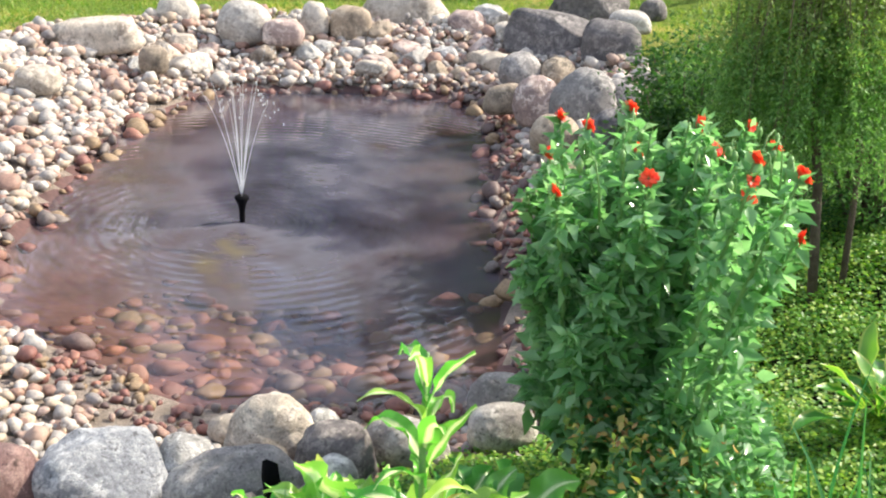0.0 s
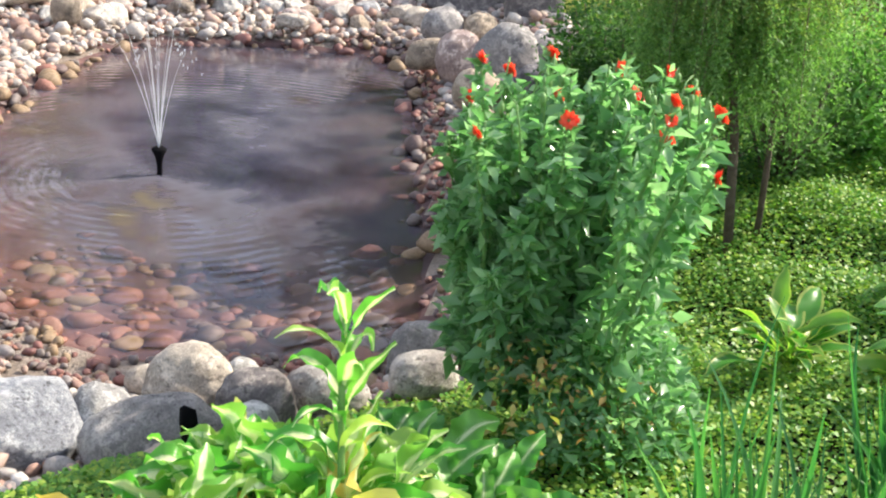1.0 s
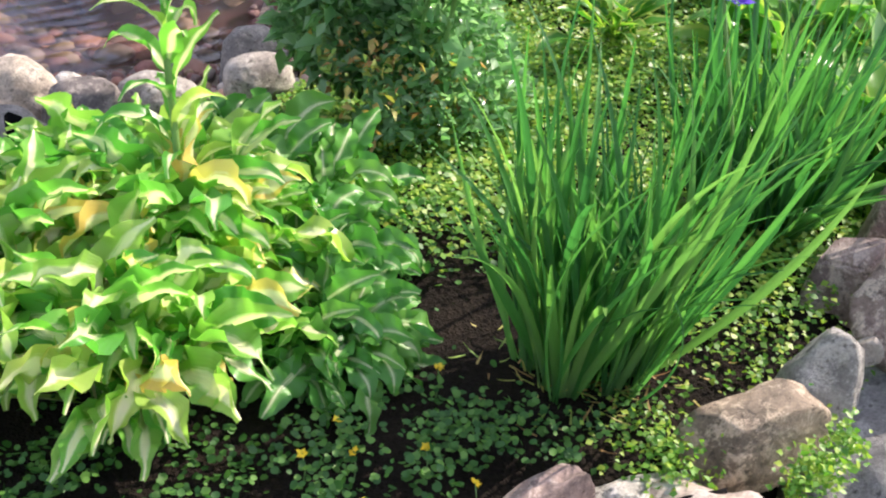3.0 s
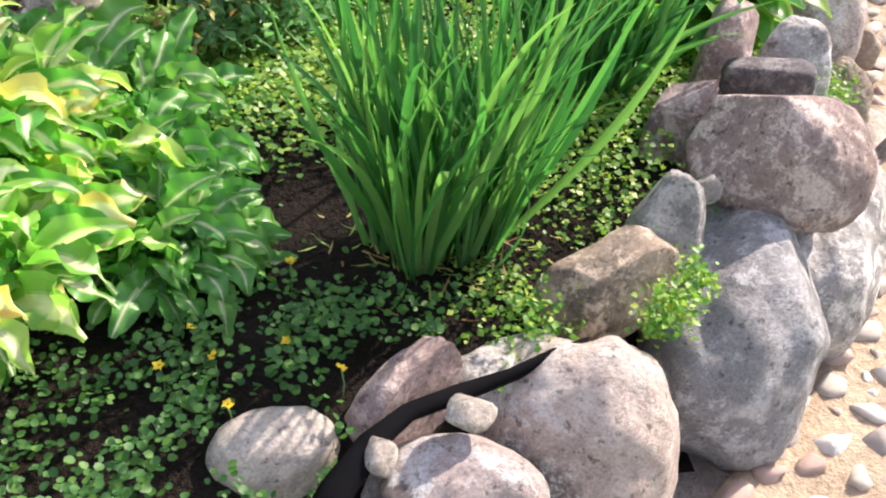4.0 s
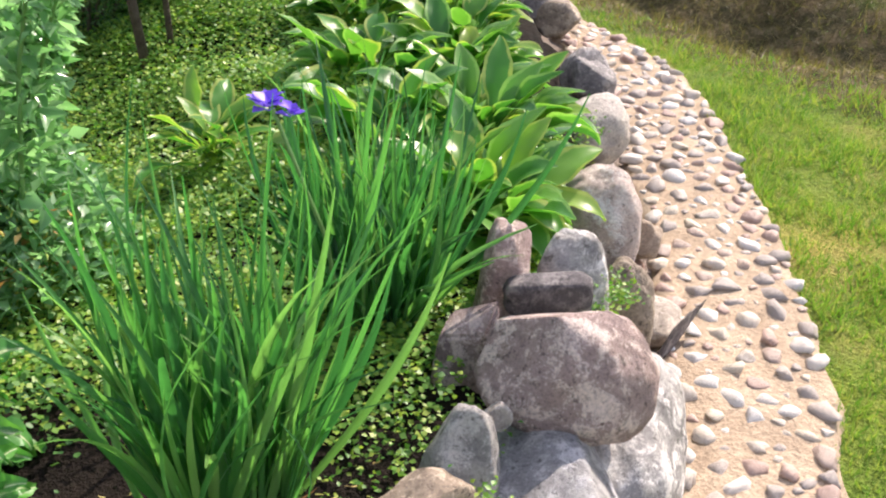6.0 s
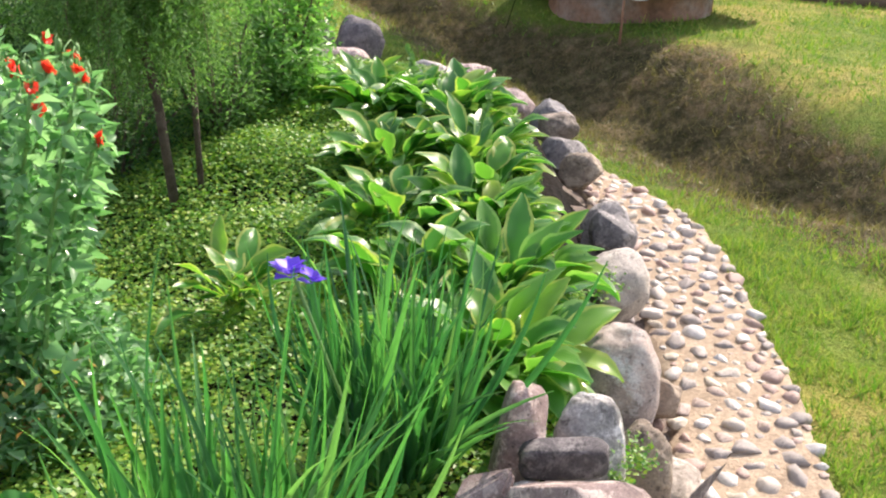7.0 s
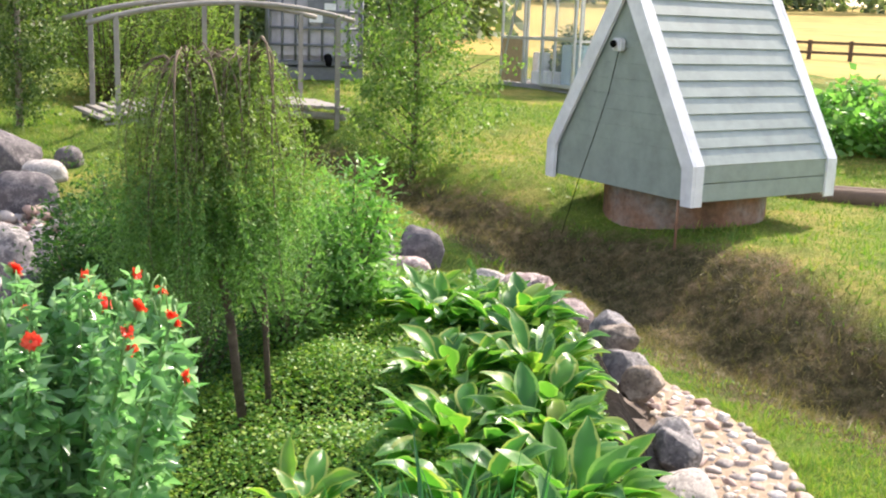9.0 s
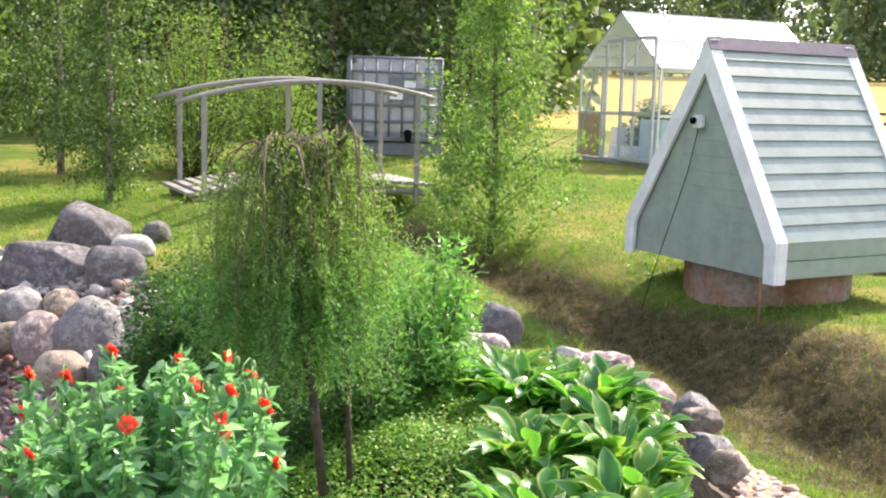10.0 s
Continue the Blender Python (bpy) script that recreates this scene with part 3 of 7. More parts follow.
def ground_z(x, y):
    x, y = np.asarray(x, float), np.asarray(y, float)
    z = land(x, y)
    hay_shade = step(0.05, -0.35, poly_dist(x, y, HAY_SHADE))
    z = z + hay_shade * 0.028 * (np.sin(7 * x + 3 * y) * np.sin(6 * y - 3 * x) + 0.6 * np.sin(15 * x + 4 * y) * np.sin(13 * y + 5 * x))
    bed = poly_dist(x, y, BED)
    z = z + (np.maximum(0.30 - z, 0)) * step(0.10, -0.10, bed)
    d = poly_dist(x, y, POND)
    bank = WATER + 0.03 + 0.17 * np.clip(d, 0, 3)
    z = np.where(d > 0, np.minimum(z, bank) * step(1.6, 0.6, d) + z * (1 - step(1.6, 0.6, d)), z)
    z = np.where(d <= 0, WATER + 0.03 - 0.62 * step(0, 1.5, -d) - 0.07 * step(0, 0.12, -d), z)
    return z


def gz(x, y):
    return float(ground_z(np.array([x]), np.array([y]))[0])


# one sheet of ground: a fine middle, coarser towards the horizon
def axis(lo, hi, fine, far):
    a = list(np.arange(lo, hi, fine))
    out, s, v = [], fine, hi
    while v < far:
        out.append(v)
        s *= 1.16
        v += s
    inn, s, v = [], fine, lo
    while v > -far:
        s *= 1.16
        v -= s
        inn.append(v)
    return np.array(inn[::-1] + a + out)


gx, gy = axis(-4.6, 6.6, 0.07, 900), axis(-0.6, 11.0, 0.07, 900)
GX, GY = np.meshgrid(gx, gy)
GZ = ground_z(GX, GY)
GZ += 0.004 * np.sin(GX * 31 + GY * 5) * np.sin(GY * 27 - GX * 7) * (np.hypot(GX, GY) < 12)
nx, ny = len(gx), len(gy)
ii = np.arange(ny - 1)[:, None] * nx + np.arange(nx - 1)[None, :]
quads = np.stack([ii, ii + 1, ii + nx + 1, ii + nx], -1).reshape(-1, 4)
cx = (GX[:-1, :-1] + GX[1:, 1:]).ravel() / 2
cy = (GY[:-1, :-1] + GY[1:, 1:]).ravel() / 2
dp, db = poly_dist(cx, cy, POND), poly_dist(cx, cy, BED)
zone = np.zeros(len(cx), int)
zone[dp < 1.15 + 0.15 * np.sin(cx * 5 + cy * 3)] = 2
zone[dp < 0] = 3
zone[(line_dist(cx, cy, PATHLINE) < 0.40) & (db < 0.30)] = 2
zone[(db < 0.13) & (dp > 0.25)] = 1
zone[(np.hypot(cx, cy) > 26 + 3 * np.sin(cx * 0.3)) & (cx > 6.5)] = 5
me = mesh_of("ground", np.stack([GX.ravel(), GY.ravel(), GZ.ravel()], 1), quads.tolist(), [M["lawn"], M["soil"], M["gravel"], M["basin"], M["lawn"], M["field"]], index=zone)
me.attributes.new("hay_shade", 'FLOAT', 'POINT').data.foreach_set("value", np.clip(0.5 - poly_dist(GX, GY, HAY_SHADE) / 0.7, 0, 1).ravel().astype(np.float32))
tagged(new("ground", me), "garden ground with lawn, soil bed and pond basin", "ground", kind="structure")

# pond water
bm = bmesh.new()
wx, wy = np.meshgrid(np.linspace(-3.4, 0.4, 60), np.linspace(2.5, 7.8, 80))
ok = poly_dist(wx, wy, POND) < 0.12
wi = np.arange(wx.size).reshape(wx.shape)
wq = [(wi[a, b], wi[a, b + 1], wi[a + 1, b + 1], wi[a + 1, b]) for a in range(79) for b in range(59) if ok[a, b] or ok[a + 1, b + 1]]
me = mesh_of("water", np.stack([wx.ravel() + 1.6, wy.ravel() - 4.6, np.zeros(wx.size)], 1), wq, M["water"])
# murkier beyond y 4.3 whatever the depth, standing in for sky reflection
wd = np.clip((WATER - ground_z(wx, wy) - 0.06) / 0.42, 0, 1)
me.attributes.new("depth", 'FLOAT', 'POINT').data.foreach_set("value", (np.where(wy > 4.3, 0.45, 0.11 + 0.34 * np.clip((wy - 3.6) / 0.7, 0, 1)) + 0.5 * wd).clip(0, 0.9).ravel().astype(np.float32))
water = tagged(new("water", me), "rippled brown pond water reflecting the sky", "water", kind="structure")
water.location = (-1.6, 4.6, WATER)
water.visible_shadow = False

# ---- boulders ----


def rock_mesh(name, seed, sx, sy, sz, mat, subdiv=3, rough=0.22, cuts=3):
    """A field stone: a rounded lump with flattened faces and small dents."""
    r = random.Random(seed)
    bm = bmesh.new()
    bmesh.ops.create_icosphere(bm, subdivisions=subdiv, radius=1)
    planes = [(Vector((r.gauss(0, 1), r.gauss(0, 1), r.gauss(0, 0.8))).normalized(), r.uniform(0.58, 0.86) - (0.12 if cuts > 8 else 0)) for _ in range(cuts)]
    off = Vector((r.uniform(-50, 50), r.uniform(-50, 50), r.uniform(-50, 50)))
    for v in bm.verts:
        p = v.co.copy()
        p *= 1 + rough * noise.noise(p * 0.9 + off) + rough * 0.45 * noise.noise(p * 2.1 + off)
        for n, d in planes:
            h = p.dot(n) - d
            if h > 0:
                p -= n * h * 0.93
        p *= 1 + rough * 0.16 * noise.noise(p * 4.5 + off) + rough * 0.10 * noise.noise(p * 10 + off)
        v.co = p
    lo = [min(v.co[k] for v in bm.verts) for k in range(3)]
    hi = [max(v.co[k] for v in bm.verts) for k in range(3)]
    for v in bm.verts:
        v.co = Vector([((v.co[k] - lo[k]) / (hi[k] - lo[k]) - 0.5) * s for k, s in enumerate((sx, sy, sz))])
    me = bpy.data.meshes.new(name)
    bm.to_mesh(me)
    bm.free()
    me.materials.append(mat)
    me.polygons.foreach_set("use_smooth", np.ones(len(me.polygons), dtype=bool))
    return me


TONE = {"dull": "dull grey rough stone", "grey": "rough grey granite boulder", "pink": "pinkish granite boulder", "brown": "brown weathered field stone", "dark": "dark grey angular boulder",
        "pale": "pale rounded field stone", "blue": "large blue-grey boulder", "red": "dark reddish boulder", "slab": "flat tan stone slab", "rose": "large pale rose granite boulder"}


ROCKS = []


def boulder(x, y, z, sx, sy, sz, rz, tone, seed):
    ROCKS.append((x, y, max(sx, sy) * 0.5, min(sx, sy) * 0.5))
    small = max(sx, sy) < 0.1
    smooth = seed == 25
    angular = tone in ("dark", "slab")
    me = rock_mesh("boulder", seed, sx * 1.14, sy * 1.14, sz * 1.10, M[tone], 3 if small else 4, 0.20 if small or smooth else 0.30, 9 if angular else 3 if smooth else 6)
    where = "beside the pond" if y > 2 and x < 1 else "edging the flower bed"
    if 60 < seed < 100 or seed >= 300:
        where = "on the far pond bank"
    ob = tagged(new("boulder", me), TONE[tone] + " " + where, "boulder", "boulders")
    ob.matrix_world = pose(x, y, z, 0, 0, rz)
    return ob


def field_stone(x, y, z, sx, sy, sz, rx, ry, rz, tone, seed, label, boxy=2.4, taper=0.0, shear=(0, 0), lump=0.10, cuts=()):
    """A stone of given build: boxiness, narrowing and leaning towards the top, and flat faces (nx, ny, nz, depth)."""
    ROCKS.append((x, y, max(sx, sy) * 0.45, min(sx, sy) * 0.45))
    bm = bmesh.new()
    bmesh.ops.create_icosphere(bm, subdivisions=5 if max(sx, sy, sz) > 0.2 and y < 3 else 4, radius=1)
    off = Vector((seed * 3.7, seed * 1.3, 5.1))
    planes = [(Vector(c[:3]).normalized(), c[3]) for c in cuts]
    for v in bm.verts:
        p = v.co / (abs(v.co.x) ** boxy + abs(v.co.y) ** boxy + abs(v.co.z) ** boxy) ** (1 / boxy)
        p *= 1 + lump * noise.noise(p * 1.1 + off) + lump * 0.45 * noise.noise(p * 2.7 + off)
        for n, d in planes:
            h = p.dot(n) - d
            if h > 0:
                p -= n * h * 0.92
        k = 1 - taper * (p.z * 0.5 + 0.5)
        p = Vector((p.x * k + shear[0] * (p.z * 0.5 + 0.5), p.y * k + shear[1] * (p.z * 0.5 + 0.5), p.z))
        p *= 1 + 0.022 * noise.noise(p * 5 + off) + 0.012 * noise.noise(p * 11 + off)
        v.co = Vector((p.x * sx / 2, p.y * sy / 2, p.z * sz / 2))
    me = bpy.data.meshes.new("boulder")
    bm.to_mesh(me)
    bm.free()
    me.materials.append(M[tone])
    me.polygons.foreach_set("use_smooth", np.ones(len(me.polygons), dtype=bool))
    ob = tagged(new("boulder", me), label, "boulder", "boulders")
    ob.matrix_world = pose(x, y, z, rx, ry, rz)
    return ob


field_stone(0.965, 1.095, 0.155, 0.345, 0.31, 0.42, 0, 0, -20, "rose", 1, "large pale rose granite boulder edging the flower bed", 2.3, 0.22, lump=0.12)
field_stone(1.315, 1.345, 0.13, 0.31, 0.47, 0.40, 0, 0, -26, "grey", 2, "big rough grey granite boulder with pale lichen beside the path", 2.35, -0.10, (0.0, 0.12), 0.14, ((0.75, 0.25, 0.6, 0.84),))
field_stone(1.575, 1.555, 0.12, 0.25, 0.50, 0.36, 0, 0, -30, "grey", 3, "long pale grey granite boulder beside the path", 2.4, 0.12, lump=0.14)
field_stone(1.045, 1.280, 0.315, 0.262, 0.135, 0.150, 8, -9, 22, "brown", 4, "oblong tan field stone lying behind the liner", 3.4, 0.16, lump=0.10, cuts=((-0.9, -0.3, 0.35, 0.84), (0.2, -0.9, 0.45, 0.80)))
field_stone(1.163, 1.385, 0.340, 0.165, 0.135, 0.200, -14, 0, -26, "grey", 5, "upright wedge-shaped grey field stone", 2.7, 0.45, (0.12, 0.05), 0.12, ((0.3, -0.9, 0.3, 0.80), (-0.8, 0.0, 0.5, 0.85)))
def shard(at, rz, corners, tone, label):
    """A broken stone with sharp corners, slightly worn."""
    bm = bmesh.new()
    for c in corners:
        bm.verts.new(c)
    bmesh.ops.convex_hull(bm, input=bm.verts)
    bmesh.ops.bevel(bm, geom=bm.edges[:], offset=0.006, segments=2, affect='EDGES')
    me = bpy.data.meshes.new("boulder")
    bm.to_mesh(me)
    bm.free()
    me.materials.append(M[tone])
    ob = tagged(new("boulder", me), label, "boulder", "boulders")
    ob.matrix_world = pose(*at, 0, 0, rz)


shard((1.275, 1.665, 0.36), -14, ((-0.065, -0.03, -0.08), (0.045, -0.045, -0.08), (0.055, 0.04, -0.08), (-0.055, 0.045, -0.08), (0.066, 0.01, 0.10), (-0.05, -0.015, 0.035), (0.035, -0.035, 0.045), (-0.02, 0.04, 0.06)), "pink", "pointed pinkish broken stone")
field_stone(1.475, 1.742, 0.400, 0.175, 0.055, 0.075, 8, -2, -13, "dark", 7, "flat dark grey stone slab behind the pink boulder", 5.5, 0.05, lump=0.07)
field_stone(1.560, 1.825, 0.340, 0.185, 0.160, 0.260, -10, 0, -20, "grey", 8, "rough blue-grey boulder edging the flower bed", 2.5, 0.28, (0.1, 0), 0.16, ((0.4, -0.8, 0.5, 0.84),))
field_stone(1.408, 1.815, 0.390, 0.098, 0.095, 0.250, -6, 6, -18, "pink", 9, "upright angular pinkish stone block", 4.5, 0.12, (0.1, 0), 0.12, ((0.6, -0.4, 0.75, 0.92),))
field_stone(1.765, 1.950, 0.155, 0.155, 0.125, 0.285, -8, 0, -26, "brown", 10, "upright brownish rounded stone by the path", 2.8, 0.22, (0.1, 0.1), 0.12)
field_stone(1.965, 2.130, 0.010, 0.170, 0.22, 0.080, 0, 0, -34, "slab", 11, "flat tan stone slab at the path's edge", 3.2, 0.25)
field_stone(1.905, 2.355, 0.160, 0.255, 0.250, 0.350, 0, 0, -29, "rose", 12, "large rounded rose granite boulder beside the path", 2.35, 0.12, lump=0.12)
field_stone(1.40, 1.705, 0.345, 0.115, 0.075, 0.055, 0, 0, -16, "grey", 13, "small flat pale grey stone", 2.6)
field_stone(0.688, 1.085, 0.270, 0.250, 0.115, 0.190, 6, -6, 38, "pink", 14, "angular pinkish stone edging the flower bed", 3.6, 0.35, (0.35, 0), 0.12, ((0.0, -0.8, 0.5, 0.72),))
field_stone(0.868, 1.160, 0.255, 0.245, 0.130, 0.115, 8, 0, 20, "grey", 15, "low greenish grey stone beside the liner", 3.0, 0.2)
field_stone(0.765, 0.955, 0.215, 0.265, 0.175, 0.230, 0, 0, -10, "rose", 16, "pale rose granite boulder edging the flower bed", 2.5, 0.1)
field_stone(0.525, 1.020, 0.290, 0.180, 0.120, 0.130, 0, 0, 12, "pale", 17, "pale rounded field stone edging the flower bed", 2.5, 0.1)
field_stone(1.410, 1.500, 0.395, 0.35, 0.25, 0.225, 4, 4, -27, "pink", 18, "big pinkish granite boulder lying on the grey ones", 2.35, 0.22, (-0.05, 0.12), 0.10, ((-0.75, -0.5, 0.4, 0.74), (-0.3, 0.5, 0.8, 0.80)))
boulder(1.30, 1.65, 0.36, 0.05, 0.05, 0.05, -25, "pale", 8)
boulder(1.25, 1.44, 0.38, 0.05, 0.04, 0.05, -26, "pale", 9)
boulder(1.36, 1.67, 0.36, 0.05, 0.04, 0.04, -26, "pink", 11)
boulder(0.78, 1.00, 0.36, 0.06, 0.05, 0.05, -12, "pale", 19)
boulder(0.66, 0.97, 0.33, 0.04, 0.06, 0.05, -5, "pale", 20)
boulder(2.05, 2.38, 0.10, 0.11, 0.09, 0.11, -32, "brown", 24)
boulder(2.22, 3.00, 0.15, 0.19, 0.28, 0.22, -29, "pale", 25)
boulder(2.40, 3.42, 0.15, 0.15, 0.13, 0.15, -28, "dull", 26)
boulder(2.43, 3.50, 0.12, 0.19, 0.16, 0.21, -27, "dull", 27)
boulder(2.58, 4.10, 0.16, 0.17, 0.15, 0.15, -26, "brown", 28)
boulder(2.58, 4.29, 0.16, 0.21, 0.17, 0.16, -25, "dull", 29)
boulder(2.66, 4.64, 0.22, 0.18, 0.16, 0.18, -24, "dull", 30)
boulder(2.61, 5.30, 0.16, 0.18, 0.16, 0.17, -21, "brown", 31)
boulder(2.60, 5.81, 0.13, 0.24, 0.17, 0.16, -19, "pink", 32)
field_stone(2.20, 6.62, 0.16, 0.34, 0.26, 0.36, 0, 6, -14, "dark", 61, "big dark cracked boulder at the end of the hosta bed", 3.0, 0.22, lump=0.14)
field_stone(1.95, 6.62, 0.16, 0.20, 0.24, 0.36, 0, -5, 10, "dark", 62, "dark split-off boulder at the end of the hosta bed", 2.8, 0.15, lump=0.13)
field_stone(2.04, 6.36, 0.12, 0.36, 0.18, 0.18, 0, 0, -12, "pink", 63, "flat pinkish stone before the dark boulder", 3.2, 0.15)
boulder(2.62, 4.46, 0.22, 0.17, 0.14, 0.17, -25, "brown", 35)
boulder(2.59, 5.01, 0.18, 0.23, 0.20, 0.19, -22, "pink", 36)
boulder(2.60, 5.65, 0.16, 0.26, 0.20, 0.18, -20, "pink", 37)
boulder(2.51, 6.08, 0.11, 0.24, 0.16, 0.14, -18, "pale", 38)
# near edge of the pond
field_stone(-0.865, 2.17, 0.10, 0.36, 0.27, 0.25, 0, 6, 34, "blue", 21, "large blue-grey boulder beside the pond", 2.5, 0.25, (0.1, 0), 0.16, ((0.2, -0.6, 0.75, 0.74),))
field_stone(-1.05, 2.05, 0.12, 0.20, 0.17, 0.20, 0, 0, 38, "red", 22, "dark reddish boulder beside the pond", 2.5, 0.2, lump=0.14)
field_stone(-0.545, 2.46, 0.14, 0.27, 0.21, 0.20, 0, -8, 20, "slab", 23, "pale tan field stone beside the pond", 2.3, 0.3, (0.1, 0), 0.14)
field_stone(-0.50, 2.20, 0.13, 0.40, 0.20, 0.20, 0, -10, 25, "dull", 24, "rough grey granite boulder beside the pond", 2.6, 0.3, (0, 0), 0.14)
field_stone(-0.33, 2.40, 0.14, 0.22, 0.18, 0.19, 0, 0, 15, "dark", 25, "dark grey rounded stone beside the pond", 2.4, 0.2, lump=0.12)
field_stone(-0.27, 2.24, 0.17, 0.12, 0.11, 0.15, 0, 0, 10, "grey", 26, "small grey rounded stone beside the pond", 2.3, 0.2)
field_stone(-0.20, 2.60, 0.09, 0.27, 0.15, 0.14, 0, 6, 8, "pale", 27, "pale oblong field stone beside the pond", 2.4, 0.25)
field_stone(-0.03, 3.00, 0.03, 0.22, 0.18, 0.20, 0, 0, 10, "dull", 28, "grey stone lying in the pond's edge", 2.6, 0.25, lump=0.16)
field_stone(0.03, 2.76, 0.10, 0.22, 0.16, 0.13, 0, 0, 30, "pale", 29, "pale grey stone beside the pond", 2.4, 0.2)
field_stone(-0.69, 2.30, 0.09, 0.18, 0.16, 0.17, 0, 0, 29, "grey", 30, "rough grey granite stone beside the pond", 2.5, 0.2, lump=0.15)
field_stone(-0.46, 2.66, 0.06, 0.11, 0.09, 0.10, 0, 0, 21, "grey", 31, "small dark grey pond stone", 2.4, 0.2)
field_stone(-0.72, 2.62, 0.02, 0.15, 0.10, 0.09, 0, 0, 26, "slab", 32, "small tan pond stone", 2.4, 0.2)
# big stones at the corner beyond the bush
field_stone(-0.82, 8.55, 0.25, 0.70, 0.44, 0.36, -4, 4, -6, "dark", 33, "big flat-topped dark boulder on the far pond bank", 6.5, 0.12, (0, 0.1), 0.10, ((0.6, -0.2, 0.8, 0.92),))
field_stone(-0.31, 8.28, 0.20, 0.46, 0.42, 0.50, 0, 0, 12, "dark", 34, "big dark square boulder on the far pond bank", 4.2, 0.12, lump=0.12)
field_stone(-0.63, 9.25, 0.37, 0.60, 0.40, 0.46, 8, 22, -8, "dark", 35, "big tilted dark stone block on the lawn's edge", 9.0, 0.12, (0.05, 0), 0.06, ((0.5, -0.3, 0.8, 1.05),))
field_stone(-0.24, 8.75, 0.38, 0.36, 0.26, 0.18, 0, 0, 4, "pale", 36, "pale flat stone on the far pond bank", 3.0, 0.2)
field_stone(-0.12, 9.55, 0.38, 0.26, 0.22, 0.20, 0, 0, 4, "dark", 37, "dark rounded stone on the lawn's edge", 2.4, 0.2)
field_stone(-0.88, 7.68, 0.13, 0.34, 0.28, 0.26, 0, 0, 10, "dull", 38, "greenish grey rounded boulder on the far pond bank", 2.3, 0.15, lump=0.12)
field_stone(-0.62, 7.72, 0.13, 0.28, 0.24, 0.22, 0, 0, 30, "brown", 39, "brown rounded field stone on the far pond bank", 2.3, 0.15, lump=0.12)
field_stone(-0.80, 6.86, 0.10, 0.36, 0.20, 0.20, 0, -12, 14, "brown", 40, "long brown field stone on the far pond bank", 2.5, 0.2)
field_stone(-0.58, 6.66, 0.14, 0.32, 0.27, 0.34, 0, 0, 9, "pink", 41, "pinkish rounded boulder on the far pond bank", 2.3, 0.2, lump=0.12)
field_stone(-0.29, 6.66, 0.18, 0.48, 0.38, 0.40, 0, 6, 7, "dull", 42, "large rounded grey boulder on the far pond bank", 2.3, 0.25, (0.1, 0), 0.12)
field_stone(-0.10, 6.75, 0.16, 0.34, 0.30, 0.32, 0, 0, 7, "dull", 43, "grey rounded boulder on the far pond bank", 2.4, 0.2, lump=0.12)
field_stone(-0.35, 5.96, 0.12, 0.29, 0.25, 0.24, 0, 0, 8, "brown", 44, "tan rounded boulder on the far pond bank", 2.3, 0.1, lump=0.10)
field_stone(0.02, 5.92, 0.15, 0.50, 0.34, 0.34, 0, 10, 5, "dark", 45, "large dark grey boulder on the far pond bank", 2.6, 0.25, (0.1, 0), 0.12)
field_stone(-0.26, 5.55, 0.04, 0.22, 0.20, 0.20, 0, 0, 5, "brown", 46, "brown rounded boulder on the far pond bank", 2.4, 0.2)
field_stone(0.0, 5.45, 0.08, 0.30, 0.24, 0.24, 0, 0, 5, "dull", 47, "grey rounded boulder on the far pond bank", 2.4, 0.2)
# long far bank
field_stone(-3.85, 7.06, 0.20, 0.66, 0.34, 0.26, 0, -4, 24, "slab", 48, "long flat tan slab on the far pond bank", 4.2, 0.15, lump=0.12)
field_stone(-3.53, 5.86, 0.14, 0.30, 0.22, 0.19, 0, 0, 30, "slab", 49, "tan oval field stone on the far pond bank", 2.3, 0.1)
field_stone(-3.74, 8.05, 0.24, 0.38, 0.30, 0.32, 0, 0, 28, "pale", 50, "pale rounded field stone on the far pond bank", 2.4, 0.2)
field_stone(-3.12, 7.96, 0.24, 0.48, 0.36, 0.34, 0, 0, 25, "pale", 51, "large pale rounded field stone on the far pond bank", 2.4, 0.2)
field_stone(-2.77, 7.90, 0.20, 0.32, 0.22, 0.20, 0, 0, 15, "pink", 52, "reddish block on the far pond bank", 3.4, 0.1)
field_stone(-2.69, 8.34, 0.24, 0.24, 0.22, 0.30, 0, 0, 20, "pale", 53, "upright pale stone on the far pond bank", 2.8, 0.2)
field_stone(-2.42, 8.46, 0.22, 0.36, 0.26, 0.28, 0, 4, 19, "brown", 54, "reddish brown block on the far pond bank", 3.6, 0.15)
field_stone(-2.11, 8.98, 0.28, 0.84, 0.50, 0.50, 0, 8, 12, "slab", 55, "very large pale tan boulder on the far pond bank", 2.7, 0.3, (-0.05, 0), 0.14, ((-0.5, -0.6, 0.6, 0.82),))
field_stone(-1.56, 8.86, 0.22, 0.38, 0.30, 0.26, 0, 0, 13, "pink", 56, "pinkish rounded field stone on the far pond bank", 2.5, 0.2)
field_stone(-1.20, 8.72, 0.20, 0.28, 0.22, 0.20, 0, 0, 12, "pale", 57, "pale rounded field stone on the far pond bank", 2.5, 0.2)
field_stone(-3.30, 6.86, 0.12, 0.22, 0.18, 0.20, 0, 0, 28, "brown", 58, "tan field stone on the far pond bank", 3.0, 0.2)
field_stone(-4.20, 6.35, 0.16, 0.36, 0.26, 0.20, 0, 0, 30, "pale", 59, "flat pale stone on the far pond bank", 3.2, 0.15)
field_stone(-1.97, 7.62, 0.06, 0.24, 0.15, 0.10, 0, 0, 0, "slab", 60, "flat tan stone at the far waterline", 2.8, 0.1)
